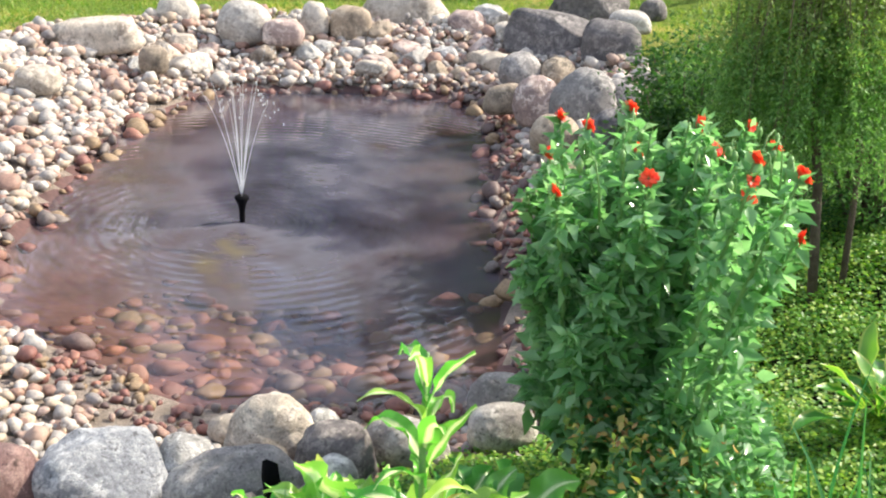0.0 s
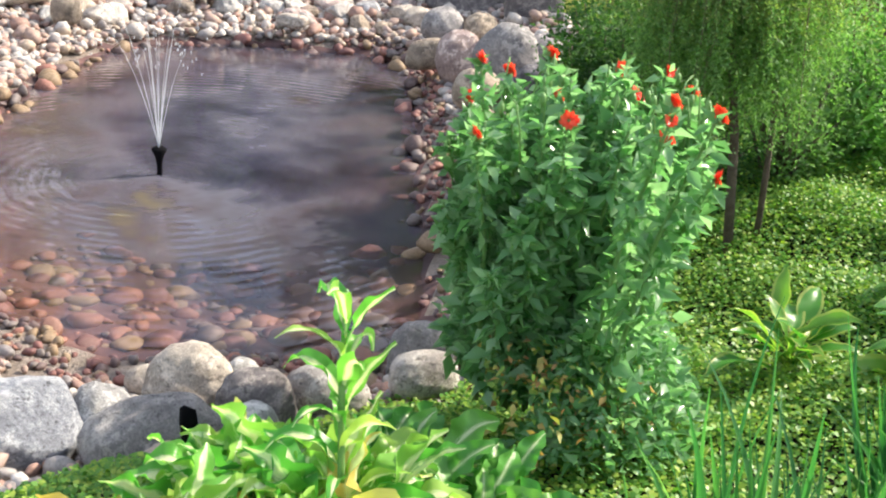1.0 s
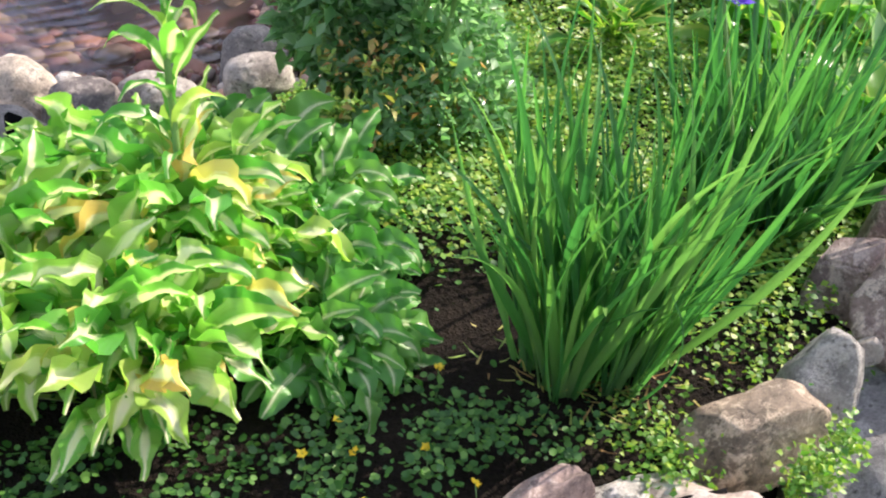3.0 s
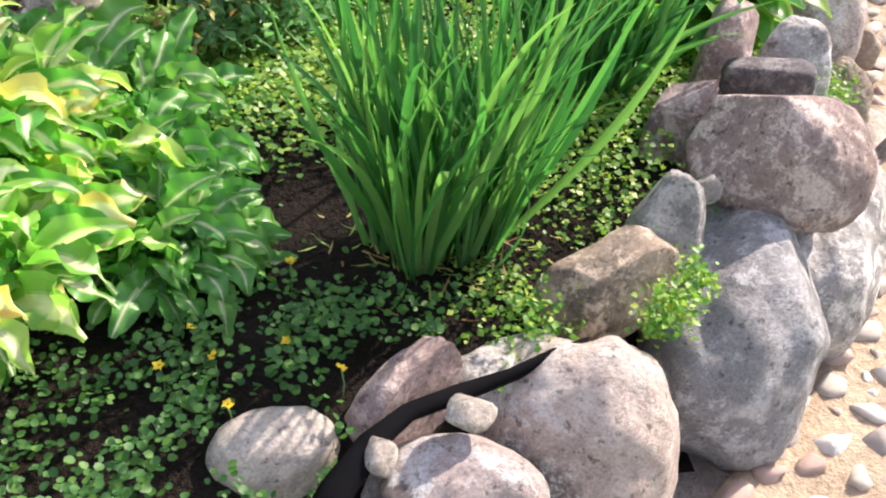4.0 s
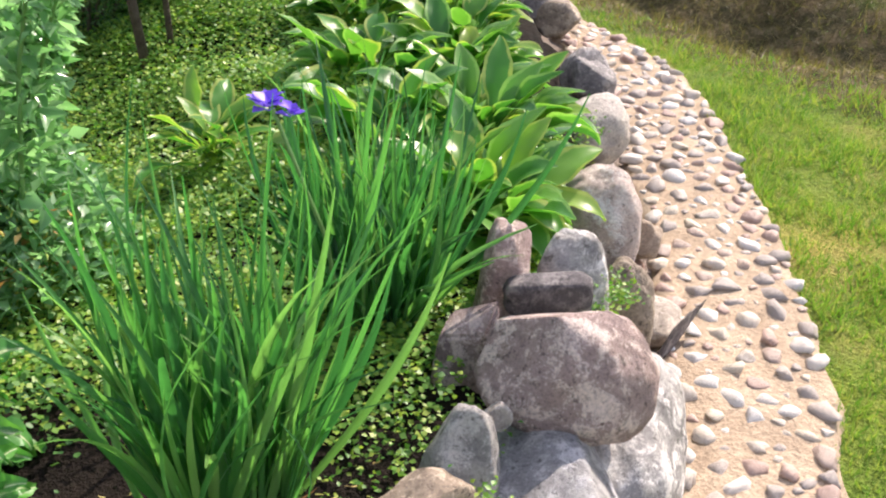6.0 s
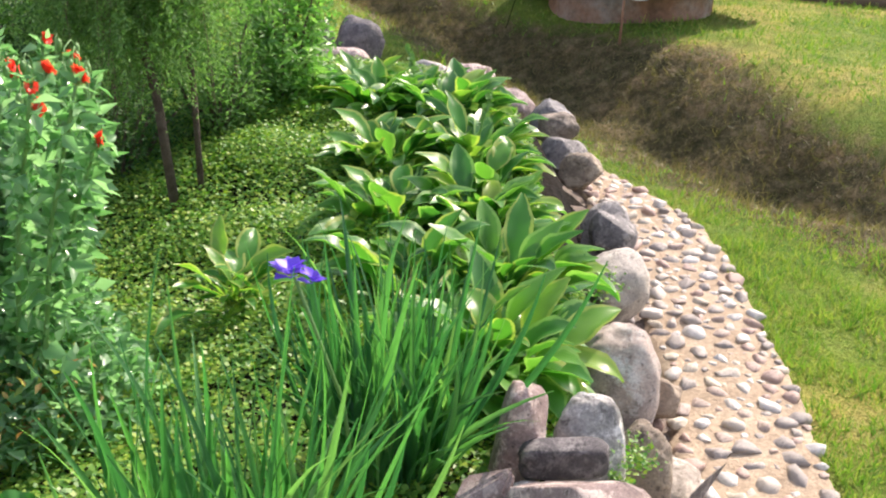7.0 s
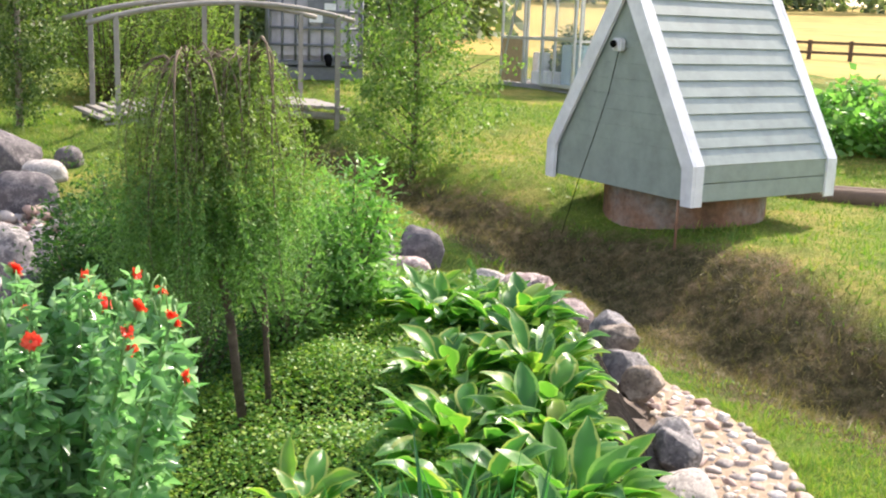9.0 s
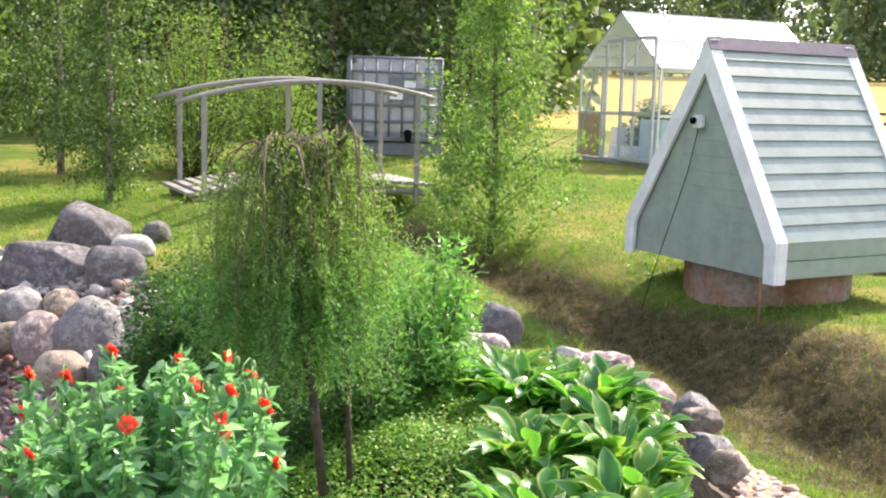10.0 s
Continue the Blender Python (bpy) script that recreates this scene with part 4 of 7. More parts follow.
boulder(-1.38, 8.96, 0.30, 0.28, 0.20, 0.19, 12, "grey", 73)

# stacked stones along the far bank
r = random.Random(303)
for i in range(64):
    t = i / 63
    a = Vector((-3.75, 6.9, 0)).lerp(Vector((-2.9, 8.0, 0)), t * 2.5) if t < 0.4 else Vector((-2.9, 8.0, 0)).lerp(Vector((-0.95, 8.15, 0)), (t - 0.4) / 0.6)
    x, y = a.x + r.gauss(0, 0.10), a.y + r.gauss(0, 0.16)
    w = r.uniform(0.15, 0.28)
    if all(math.hypot(x - q[0], y - q[1]) > 0.62 * (q[2] + w * 0.5) for q in ROCKS):
        boulder(x, y, gz(x, y) + 0.05, w, w * r.uniform(0.65, 0.95), w * r.uniform(0.55, 0.8), r.uniform(0, 180), r.choice(("pink", "pale", "brown", "brown", "grey", "slab", "pink")), 300 + i)

# ---- cobbled path ----
def spline(pts, n):
    """A smooth line through plan points."""
    P_ = [Vector((*p, 0)) for p in pts]
    out = []
    for i in range(len(P_) - 1):
        a, b, c, d = P_[max(i - 1, 0)], P_[i], P_[i + 1], P_[min(i + 2, len(P_) - 1)]
        for k in range(n):
            t = k / n
            out.append(0.5 * ((2 * b) + (c - a) * t + (2 * a - 5 * b + 4 * c - d) * t * t + (3 * b - a - 3 * c + d) * t ** 3))
    return out + [P_[-1]]


centre = spline(PATHLINE, 12)
V, F = [], []
COLS = 13
for i, p in enumerate(centre):
    d = (centre[min(i + 1, len(centre) - 1)] - centre[max(i - 1, 0)]).normalized()
    s = Vector((d.y, -d.x, 0))
    half = 0.235 + 0.010 * math.sin(i * 0.9) - 0.14 * max(0, (i - len(centre) + 18) / 18)
    for k in range(COLS):
        u = k / (COLS - 1) * 2 - 1
        q = p + s * half * u * (0.90 if u > 0 else 1) * (1 + 0.13 * noise.noise(p * 7 + Vector((u, 3, 0))))
        z = 0.012 + 0.008 * (1 - u * u) + 0.006 * noise.noise(q * 9) - (0.05 if abs(u) > 0.99 else 0)
        V.append((q.x, q.y, z))
for i in range(len(centre) - 1):
    for k in range(COLS - 1):
        a = i * COLS + k
        F.append((a, a + 1, a + COLS + 1, a + COLS))
path_ob = tagged(new("path", mesh_of("path", V, F, M["mortar"])), "sandy mortar garden path set with cobbles", "path", kind="structure")


# ---- well house ----
HX = pose(4.36, 7.16, 0, 0, 0, 18.2)
house = thing("well_house", HX, "grey-green A-shaped wooden well cover with white trim", "well house")
HA, HB, ZL, ZK, ZR = 1.64, 1.50, 0.38, 0.64, 2.06
slope = Vector((0, HA / 2, ZR - ZK))
# inner shell closes the gaps
V = [(x, y, z) for x in (0.03, HB - 0.03) for y, z in ((0.03, ZL + 0.02), (0.03, ZK), (HA / 2, ZR - 0.05), (HA - 0.03, ZK), (HA - 0.03, ZL + 0.02))]
F = [(0, 1, 2, 3, 4), (9, 8, 7, 6, 5)] + [(k, 5 + k, 5 + (k + 1) % 5, (k + 1) % 5) for k in range(5)]
part("shell", mesh_of("shell", V, F, M["board"], smooth=False), house)
nrow = 12
for side in (0, 1):
    for k in range(nrow):
        t0, t1 = k / nrow, (k + 1) / nrow + 0.012
        a = Vector((0, 0, ZK)) + slope * t0
        b = Vector((0, 0, ZK)) + slope * t1
        if b.z > ZR:
            b = Vector((0, 0, ZK)) + slope
        n = Vector((0, -slope.z, slope.y)).normalized()
        q = [a + n * 0.022, b + n * 0.006, b - n * 0.008, a + n * 0.002]
        if side:
            q = [Vector((0, HA - v.y, v.z)) for v in q]
        V = [(x, v.y, v.z) for x in (0.02, HB - 0.02) for v in q]
        F = [(0, 1, 2, 3), (7, 6, 5, 4), (0, 4, 5, 1), (1, 5, 6, 2), (2, 6, 7, 3), (3, 7, 4, 0)]
        part("board", mesh_of("board", V, F, M["board"], smooth=False), house)
    y0, y1 = (-0.012, 0.012) if not side else (HA - 0.012, HA + 0.012)
    part("board", box_mesh("board", 0.02, y0, ZL, HB - 0.02, y1, ZL + 0.132, M["board"], 0.003), house)
    part("board", box_mesh("board", 0.02, y0, ZL + 0.138, HB - 0.02, y1, ZK + 0.012, M["board"], 0.003), house)
for xg in (0.0, HB):
    k = 0
    z = ZL
    while z < ZR - 0.15:
        z1 = min(z + 0.118, ZR - 0.1)
        def reach(zz):
            return 0 if zz <= ZK else (zz - ZK) / (ZR - ZK) * HA / 2
        ya, yb = reach(z) + 0.02, reach(z1) + 0.02
        o = -1 if xg == 0 else 1
        q = [(ya, z), (HA - ya, z), (HA - yb, z1 + 0.001), (yb, z1 + 0.001)]
        V = [(xg + o * (0.007 if j in (0, 1) else 0.003), y, zz) for j, (y, zz) in enumerate(q)] + [(xg - o * 0.02, y, zz) for y, zz in q]
        F = [(0, 1, 2, 3), (7, 6, 5, 4), (0, 4, 5, 1), (1, 5, 6, 2), (2, 6, 7, 3), (3, 7, 4, 0)]
        part("board", mesh_of("board", V, F, M["board"], smooth=False), house)
        z += 0.12
    for side in (0, 1):
        f = (lambda v: Vector((v[0], v[1] if not side else HA - v[1], v[2])))
        xo = xg - 0.035 if xg == 0 else xg + 0.035
        n = Vector((0, -slope.z, slope.y)).normalized()
        w = 0.105
        a, b = Vector((xo, 0, ZK)), Vector((xo, HA / 2, ZR))
        sec = []
        for base, m_ in ((Vector((xo, 0, ZL - 0.03)), Vector((0, 1, 0))), (a, (Vector((0, 1, 0)) - n).normalized()), (b, None)):
            out = base + Vector((0, -0.03, 0)) if m_ is not None else base + Vector((0, 0, 0.05))
            inn = base + Vector((0, w - 0.03, 0)) if m_ is not None else base - Vector((0, 0, w * 2.0))
            sec.append((f(out), f(inn)))
        sec[1] = (f(a + Vector((0, -0.03, 0.01))), f(a + Vector((0, w - 0.02, -0.02))))
        V = []
        for dx in (-0.014, 0.014):
            for o_, i_ in sec:
                V += [o_ + Vector((dx, 0, 0)), i_ + Vector((dx, 0, 0))]
        F = [(0, 1, 3, 2), (2, 3, 5, 4), (6, 8, 9, 7), (8, 10, 11, 9), (0, 2, 8, 6), (2, 4, 10, 8), (1, 7, 9, 3), (3, 9, 11, 5), (0, 6, 7, 1), (4, 5, 11, 10)]
        part("barge_board", mesh_of("barge_board", V, F, M["white"], smooth=False), house, None, "white painted barge board")
        # return board along the side of the knee and slope
        s0, s1 = (xg - 0.02, xg + 0.065) if xg == 0 else (xg - 0.065, xg + 0.02)
        q = [Vector((0, -0.032, ZL - 0.03)), Vector((0, -0.032, ZK + 0.01)), Vector((0, HA / 2 - 0.0, ZR + 0.045))]
        th = Vector((0, 0.02, -0.006))
        V = []
        for xx in (s0, s1):
            for v in q:
                V += [f(Vector((xx, v.y, v.z))), f(Vector((xx, v.y, v.z)) + th)]
        F = [(0, 2, 3, 1), (2, 4, 5, 3), (6, 7, 9, 8), (8, 9, 11, 10), (0, 6, 8, 2), (2, 8, 10, 4), (1, 3, 9, 7), (3, 5, 11, 9), (0, 1, 7, 6), (4, 10, 11, 5)]
        part("corner_trim", mesh_of("corner_trim", V, F, M["white"], smooth=False), house, None, "white painted trim")
for sg in (-1, 1):
    V = [(x, HA / 2 + sg * d, ZR + h) for x in (-0.05, HB + 0.05) for d, h in ((0, 0.065), (0.055, -0.035), (0.05, -0.04), (0, 0.052))]
    F = [(0, 1, 5, 4), (1, 2, 6, 5), (2, 3, 7, 6), (3, 0, 4, 7), (0, 3, 2, 1), (4, 5, 6, 7)]
    part("ridge_cap", mesh_of("ridge_cap", V, F, M["ridge"], smooth=False), house, None, "dark metal ridge cap")
gh = gz(4.9, 8.1)
V, F = tube([(HB / 2, HA / 2, gh - 0.25), (HB / 2, HA / 2, ZL + 0.05)], [0.66, 0.66], 40)
part("well_ring", mesh_of("well_ring", V, F, M["rust"], smooth=False), house, None, "rust-stained concrete well ring")
lamp = part("lamp", box_mesh("lamp", -0.075, HA / 2 - 0.01, 1.43, -0.012, HA / 2 + 0.09, 1.53, M["white"], 0.012), house, None, "small white gable lamp")
V, F = tube([(-0.075, HA / 2 + 0.05, 1.49), (-0.10, HA / 2 + 0.05, 1.48)], [0.024, 0.028], 12)
part("lens", mesh_of("lens", V, F, M["liner"]), lamp, None, "dark lens")
V, F = tube([(-0.03, HA / 2 + 0.05, 1.43), (-0.035, HA / 2 + 0.13, 1.1), (-0.05, HA / 2 + 0.25, 0.75), (-0.09, HA / 2 + 0.36, 0.38), (-0.22, HA / 2 + 0.44, gz(3.6, 8.2) - 0.02)], [0.0032] * 5, 5)
part("cable", mesh_of("cable", V, F, M["liner"]), house, None, "black cable hanging from the lamp")
V, F = tube([(-0.02, 0.12, ZL), (-0.02, 0.12, gz(4.32, 7.2) - 0.05)], [0.012, 0.012], 6)
part("pipe", mesh_of("pipe", V, F, M["rust"]), house, None, "thin rusty pipe")


# ---- plants ----
def strip(sections):
    """Rows of (centre, side, up, halfwidth, fold) to a leaf sheet of five across."""
    V, UV, F = [], [], []
    for k, (c, s, n, w, fold) in enumerate(sections):
        for j in range(5):
            u = (j - 2) / 2
            V.append(c + s * (w * u) + n * (fold * w * abs(u) ** 1.3))
            UV.append((abs(u), k / (len(sections) - 1)))
    for k in range(len(sections) - 1):
        for j in range(4):
            a = k * 5 + j
            F.append((a, a + 1, a + 6, a + 5))
    return V, F, UV


def hosta_leaf(seed, elev, stalk, length, width, droop, mat, curl=0.35):
    """A ribbed oval leaf on a channelled stalk, growing along +y from the origin."""
    r = random.Random(seed)
    p, ang = Vector((0, 0, 0)), elev
    secs = []
    wob, tw = r.uniform(0, 6), r.uniform(-1, 1) * curl
    n_st, n_bl = 4, 9 if curl < 0.5 else 13
    for k in range(n_st):
        secs.append((p.copy(), 0.007 + 0.003 * k / n_st, 0.9, ang))
        p = p + Vector((0, math.cos(ang), math.sin(ang))) * stalk / n_st
        ang -= 0.06
    for k in range(n_bl + 1):
        t = k / n_bl
        w = width * (math.sin(math.pi * min(1, (0.06 + 0.94 * t)) ** 0.78) ** 0.85) * (1 if t < 0.98 else 0.25)
        secs.append((p.copy(), max(w, 0.004), 0.30 + curl * (0.25 + 0.45 * math.sin(wob + 4 * t)), ang))
        p = p + Vector((0, math.cos(ang), math.sin(ang))) * length / n_bl
        ang -= droop / n_bl * (0.6 + 0.9 * t)
    rows = []
    for k, (c, w, fold, a) in enumerate(secs):
        roll = tw * k / len(secs) * 1.6 + 0.35 * curl * math.sin(wob + k * 1.3)
        n0 = Vector((0, -math.sin(a), math.cos(a)))
        s0 = Vector((1, 0, 0))
        s = s0 * math.cos(roll) + n0 * math.sin(roll)
        n = n0 * math.cos(roll) - s0 * math.sin(roll)
        rows.append((c, s, n, w, fold))
    V, F, UV = strip(rows)
    for i, v in enumerate(V):
        if i >= n_st * 5:
            edge = abs((i % 5) - 2) / 2
            q = v * 28 + Vector((seed * 3.1, 0, 0))
            v += Vector((noise.noise(q), noise.noise(q + Vector((9, 0, 0))), noise.noise(q + Vector((0, 9, 0))))) * (0.003 + 0.0055 * curl) * (0.3 + 0.7 * edge)
    return mesh_of("leaf", V, F, mat, UV)


def leaf_set(mat, length, width, base, top, low, droop, curl, stalk=1.0):
    """Ten leaves from the upright middle ones to the outermost."""
    out = []
    for k in range(10):
        e = top + (low - top) * k / 9
        out.append(hosta_leaf(base + k, e, stalk * length * (0.95 + 0.05 * (k % 3)), length, width * (0.85 + 0.1 * (k % 4)), droop * (0.55 + 0.2 * (k * 3 % 5)), mat, curl))
    return out


def hosta(x, y, z, n, size, meshes, seed, label, spikes=0, other=None, shift=0.0):
    r = random.Random(seed)
    h = thing("hosta", (x, y, z), label, "plant", "hostas")
    for i in range(n):
        t = (i + 0.5) / n
        k = min(9, int(t * 10 + r.uniform(-0.8, 0.8)))
        k = max(0, k)
        src = meshes if (other is None or r.random() > 0.28) else other
        s = size * (0.62 + 0.5 * r.random())
        a = math.degrees(i * 2.39996) + r.uniform(-14, 14)
        part("leaf", src[k], h, pose(r.gauss(0, 0.03), r.gauss(0, 0.03), 0, r.uniform(-8, 8), r.uniform(-12, 12), a) @ Matrix.Diagonal((s, s, s * (1 + shift), 1)))
    for i in range(spikes):
        a, hgt = r.uniform(0, 6.28), size * r.uniform(0.36, 0.43)
        lean = Vector((math.cos(a) * 0.06, math.sin(a) * 0.06, 0))
        pts = [lean * (t * t) + Vector((lean.x * 0.3, lean.y * 0.3, hgt * t)) for t in (0, 0.35, 0.7, 1)]
        V, F = tube(pts, [0.006, 0.005, 0.0045, 0.004], 5)
        P_, D_ = [], []
        for j in range(26):
            P_.append(pts[2] + (pts[3] - pts[2]) * (j / 25) * 1.05)
            D_.append(Vector((r.gauss(0, 1), r.gauss(0, 1), 1.4)))
        v2, f2 = scatter(LEAF_T, LEAF_F, np.array(P_), np.array(D_), rand_dirs(26), np.full(26, 0.026))
        V, F = joined([(V, F), ([Vector(q) for q in v2], f2)])
        part("flower_spike", mesh_of("flower_spike", V, F, M["stem"]), h, None, "budding green flower spike")
    return h


HL = leaf_set(M["hosta"], 0.165, 0.047, 100, 1.08, 0.28, 0.95, 0.22, 0.95)
HY = leaf_set(M["hosta_y"], 0.165, 0.046, 130, 1.15, 0.28, 1.0, 0.28, 0.95)
HV = leaf_set(M["hosta_v"], 0.140, 0.029, 160, 1.56, 0.78, 1.6, 1.2, 1.32)
HW = leaf_set(M["hosta_w"], 0.138, 0.027, 190, 1.54, 0.85, 1.7, 1.4, 1.38)
HN = leaf_set(M["hosta_n"], 0.128, 0.029, 220, 1.30, 0.30, 1.8, 0.9, 0.95)
near_label = "variegated hosta clump with yellowed curling leaves"
for k, (x, y, n, s) in enumerate(((-0.10, 1.36, 160, 1.02), (0.10, 1.56, 170, 1.08), (0.31, 1.62, 165, 0.84), (0.10, 1.30, 150, 0.96), (-0.05, 1.60, 130, 0.96), (0.37, 1.43, 185, 0.80), (0.15, 1.83, 95, 1.0), (0.31, 1.81, 95, 0.84))):
    low = k in (2, 5, 6, 7)
    hosta(x, y, 0.28, n, s, HN if low else HV, 1 + k, near_label if not low else "green hosta clump with cream-streaked drooping leaves", 0, None if low else HW)
row_label = "broad-leaved hosta with pale leaf margins beside the rocks"
for k, (x, y, s, n, sp) in enumerate(((1.50, 2.20, 1.08, 66, 0), (1.66, 2.62, 1.02, 66, 0), (1.42, 2.66, 0.95, 50, 0), (1.78, 3.12, 1.02, 66, 0), (1.52, 3.16, 0.95, 52, 0),
                                  (1.92, 3.66, 1.02, 62, 1), (1.64, 3.74, 0.98, 52, 0), (2.04, 4.22, 1.08, 62, 0), (1.80, 4.46, 1.08, 56, 0), (2.02, 3.98, 0.9, 40, 0), (2.00, 4.56, 0.92, 50, 1), (1.74, 4.70, 0.92, 48, 0), (1.86, 3.36, 0.85, 40, 0))):
    hosta(x, y, gz(x, y) - 0.02, int(n * 1.55), s * 0.93, HL, 20 + k, row_label, sp, HY, 0.18)
HS = leaf_set(M["hosta_y"], 0.125, 0.030, 250, 1.15, 0.35, 0.9, 0.3, 0.8)
hosta(0.97, 2.76, 0.30, 24, 0.98, HS, 40, "small hosta among the ground cover")
# tall leafy shoot out of the near hostas
shoot = thing("hosta_shoot", (0.12, 1.55, 0.28), "tall leafy flower shoot rising from the hostas", "plant")
V, F = tube([(0, 0, 0), (0.0, 0.01, 0.25), (-0.01, 0.02, 0.48), (-0.01, 0.03, 0.60)], [0.008, 0.007, 0.006, 0.003], 6)
part("stem", mesh_of("stem", V, F, M["stem"]), shoot)
SHOOT = [hosta_leaf(240 + k, 1.50 - 0.05 * k, 0.012, 0.165, 0.015 + 0.003 * (k % 2), 0.7 + 0.55 * k, M["hosta_v"], 0.9) for k in range(5)]
for i in range(18):
    zz = 0.14 + 0.024 * i
    sc = 1.0 - 0.012 * i
    part("leaf", SHOOT[(i * 3) % 5], shoot, pose(-0.006, 0.02, zz, 0, 0, i * 137.5) @ Matrix.Diagonal((sc, sc, sc, 1)))


def blade_mesh(seed, length, width, bend):
    r = random.Random(seed)
    rows, p, a = [], Vector((0, 0, 0)), math.pi / 2
    n = 9
    tw = r.uniform(-0.6, 0.6)
    for k in range(n + 1):
        t = k / n
        w = width * (0.75 + 0.5 * t) * (1 if t < 0.55 else max(0.04, (1 - t) / 0.45) ** 0.75)
        n0, s0 = Vector((0, -math.sin(a), math.cos(a))), Vector((1, 0, 0))
        q = tw * t
        rows.append((p.copy(), s0 * math.cos(q) + n0 * math.sin(q), n0 * math.cos(q) - s0 * math.sin(q), w, 0.35))
        p = p + Vector((0, math.cos(a), math.sin(a))) * length / n
        a -= bend / n * (0.3 + 1.4 * t)
    V, F, UV = strip(rows)
    return mesh_of("leaf", V, F, M["iris"], UV)


BLADES = [blade_mesh(300 + k, 0.60, 0.0044 + 0.0012 * (k % 4), 0.05 + 0.13 * (k % 8)) for k in range(24)]


def iris_clump(x, y, z, fans, rx, ry, height, spread, seed, label):
    """Flat fans of sword leaves standing close together; the outer fans lean outwards."""
    r = random.Random(seed)
    c = thing("iris_clump", (x, y, z), label, "plant", "irises")
    for i in range(fans):
        q, a = math.sqrt((i + 0.5) / fans), i * 2.39996 + r.uniform(-0.3, 0.3)
        bx, by = rx * q * math.cos(a), ry * q * math.sin(a)
        lean = spread * q * r.uniform(0.55, 1.1)
        out = Vector((math.cos(a) * math.sin(lean), math.sin(a) * math.sin(lean), math.cos(lean)))
        fan_m = Matrix.Translation((bx, by, -0.01)) @ out.to_track_quat('Z', 'Y').to_matrix().to_4x4() @ pose(0, 0, 0, 0, 0, r.uniform(0, 360))
        n = r.randint(6, 11)
        for j in range(n):
            u = (j + 0.5) / n * 2 - 1
            s = height / 0.6 * (1.02 - 0.42 * abs(u) ** 1.5) * r.uniform(0.58, 1.12)
            m = fan_m @ pose(0.014 * u, 0.004 * r.uniform(-1, 1), 0, r.gauss(0, 5), 12 * u + r.gauss(0, 5), 0) @ pose(0, 0, 0, 0, 0, r.choice((0, 180)) + r.gauss(0, 22))
            part("leaf", r.choice(BLADES), c, m @ Matrix.Diagonal((1, 1, s, 1)))
    return c


iris_a = iris_clump(0.800, 1.415, 0.29, 21, 0.105, 0.068, 0.64, 0.30, 5, "dense clump of upright green iris leaves")
iris_b = iris_clump(1.165, 1.885, 0.29, 24, 0.105, 0.07, 0.54, 0.33, 6, "green iris clump with one violet bloom")
# arching outer blades
for c_, dx, dy, s in ((iris_a, 0.34, -0.03, 0.62), (iris_a, 0.30, 0.02, 0.55), (iris_a, 0.27, 0.06, 0.5), (iris_b, 0.36, -0.06, 0.7), (iris_b, 0.30, -0.02, 0.6)):
    d = Vector((dx, dy, 0.42))
    m = Matrix.Translation((dx * 0.22, dy * 0.25, 0)) @ d.to_track_quat('Z', 'Y').to_matrix().to_4x4()
    part("leaf", BLADES[3], c_, m @ Matrix.Diagonal((1.4, 1, s / 0.72, 1)))


def petals(n, r0, size, up, seed, mat, name):
    rr = random.Random(seed)
    P_, D_, U_, S_ = [], [], [], []
    for i in range(n):
        a = 2 * math.pi * i / n * 2.0 + rr.uniform(-0.2, 0.2)
        lift = up * rr.uniform(0.2, 1.2)
        P_.append((math.cos(a) * r0, math.sin(a) * r0, rr.uniform(-0.3, 0.3) * size))
        D_.append((math.cos(a), math.sin(a), lift))
        U_.append((0, 0, 1))
        S_.append((size * rr.uniform(0.7, 1.1), size * rr.uniform(0.8, 1.2), size))
    V, F = scatter(LEAF_T, LEAF_F, np.array(P_), np.array(D_, float), np.array(U_, float), np.array(S_))
    return mesh_of(name, V, F, mat)


V, F = tube([(0, 0, 0), (-0.05, -0.05, 0.3), (-0.16, -0.20, 0.55)], [0.005, 0.004, 0.003], 5)
bloom = part("flower", petals(16, 0.004, 0.027, 0.8, 4, M["violet"], "flower"), iris_b, pose(-0.24, -0.27, 0.60), "violet iris bloom")
part("flower", petals(12, 0.003, 0.022, 0.8, 9, M["violet"], "flower"), iris_b, pose(-0.205, -0.27, 0.585), "violet iris bloom")
V, F = tube([(-0.08, -0.10, 0), (-0.13, -0.16, 0.3), (-0.235, -0.27, 0.60)], [0.005, 0.004, 0.003], 5)
part("stem", mesh_of("stem", V, F, M["stem"]), iris_b)

# ---- red-flowered bush ----
bush = thing("flowering_bush", (0.42, 2.48, 0.28), "tall leafy bush with scarlet round flower heads beside the pond", "plant")
r = random.Random(11)
LP, LD, LS = [], [], []
flower_at = [(x - 0.42, y - 2.48, z - 0.28) for x, y, z in (
    (0.171, 2.35, 1.082), (0.199, 2.60, 1.005), (0.280, 2.80, 1.015), (0.145, 2.42, 0.985), (0.316, 2.65, 0.949), (0.448, 2.60, 1.039), (0.561, 2.65, 1.036), (0.615, 2.55, 1.012),
    (0.637, 2.02, 1.10), (0.560, 2.05, 1.075), (0.572, 2.35, 1.035), (0.556, 2.15, 1.015), (0.66, 2.12, 0.96), (0.369, 2.3, 0.987), (0.493, 2.55, 0.992), (0.193, 2.2, 0.964))]
tips = [Vector(f_) for f_ in flower_at]
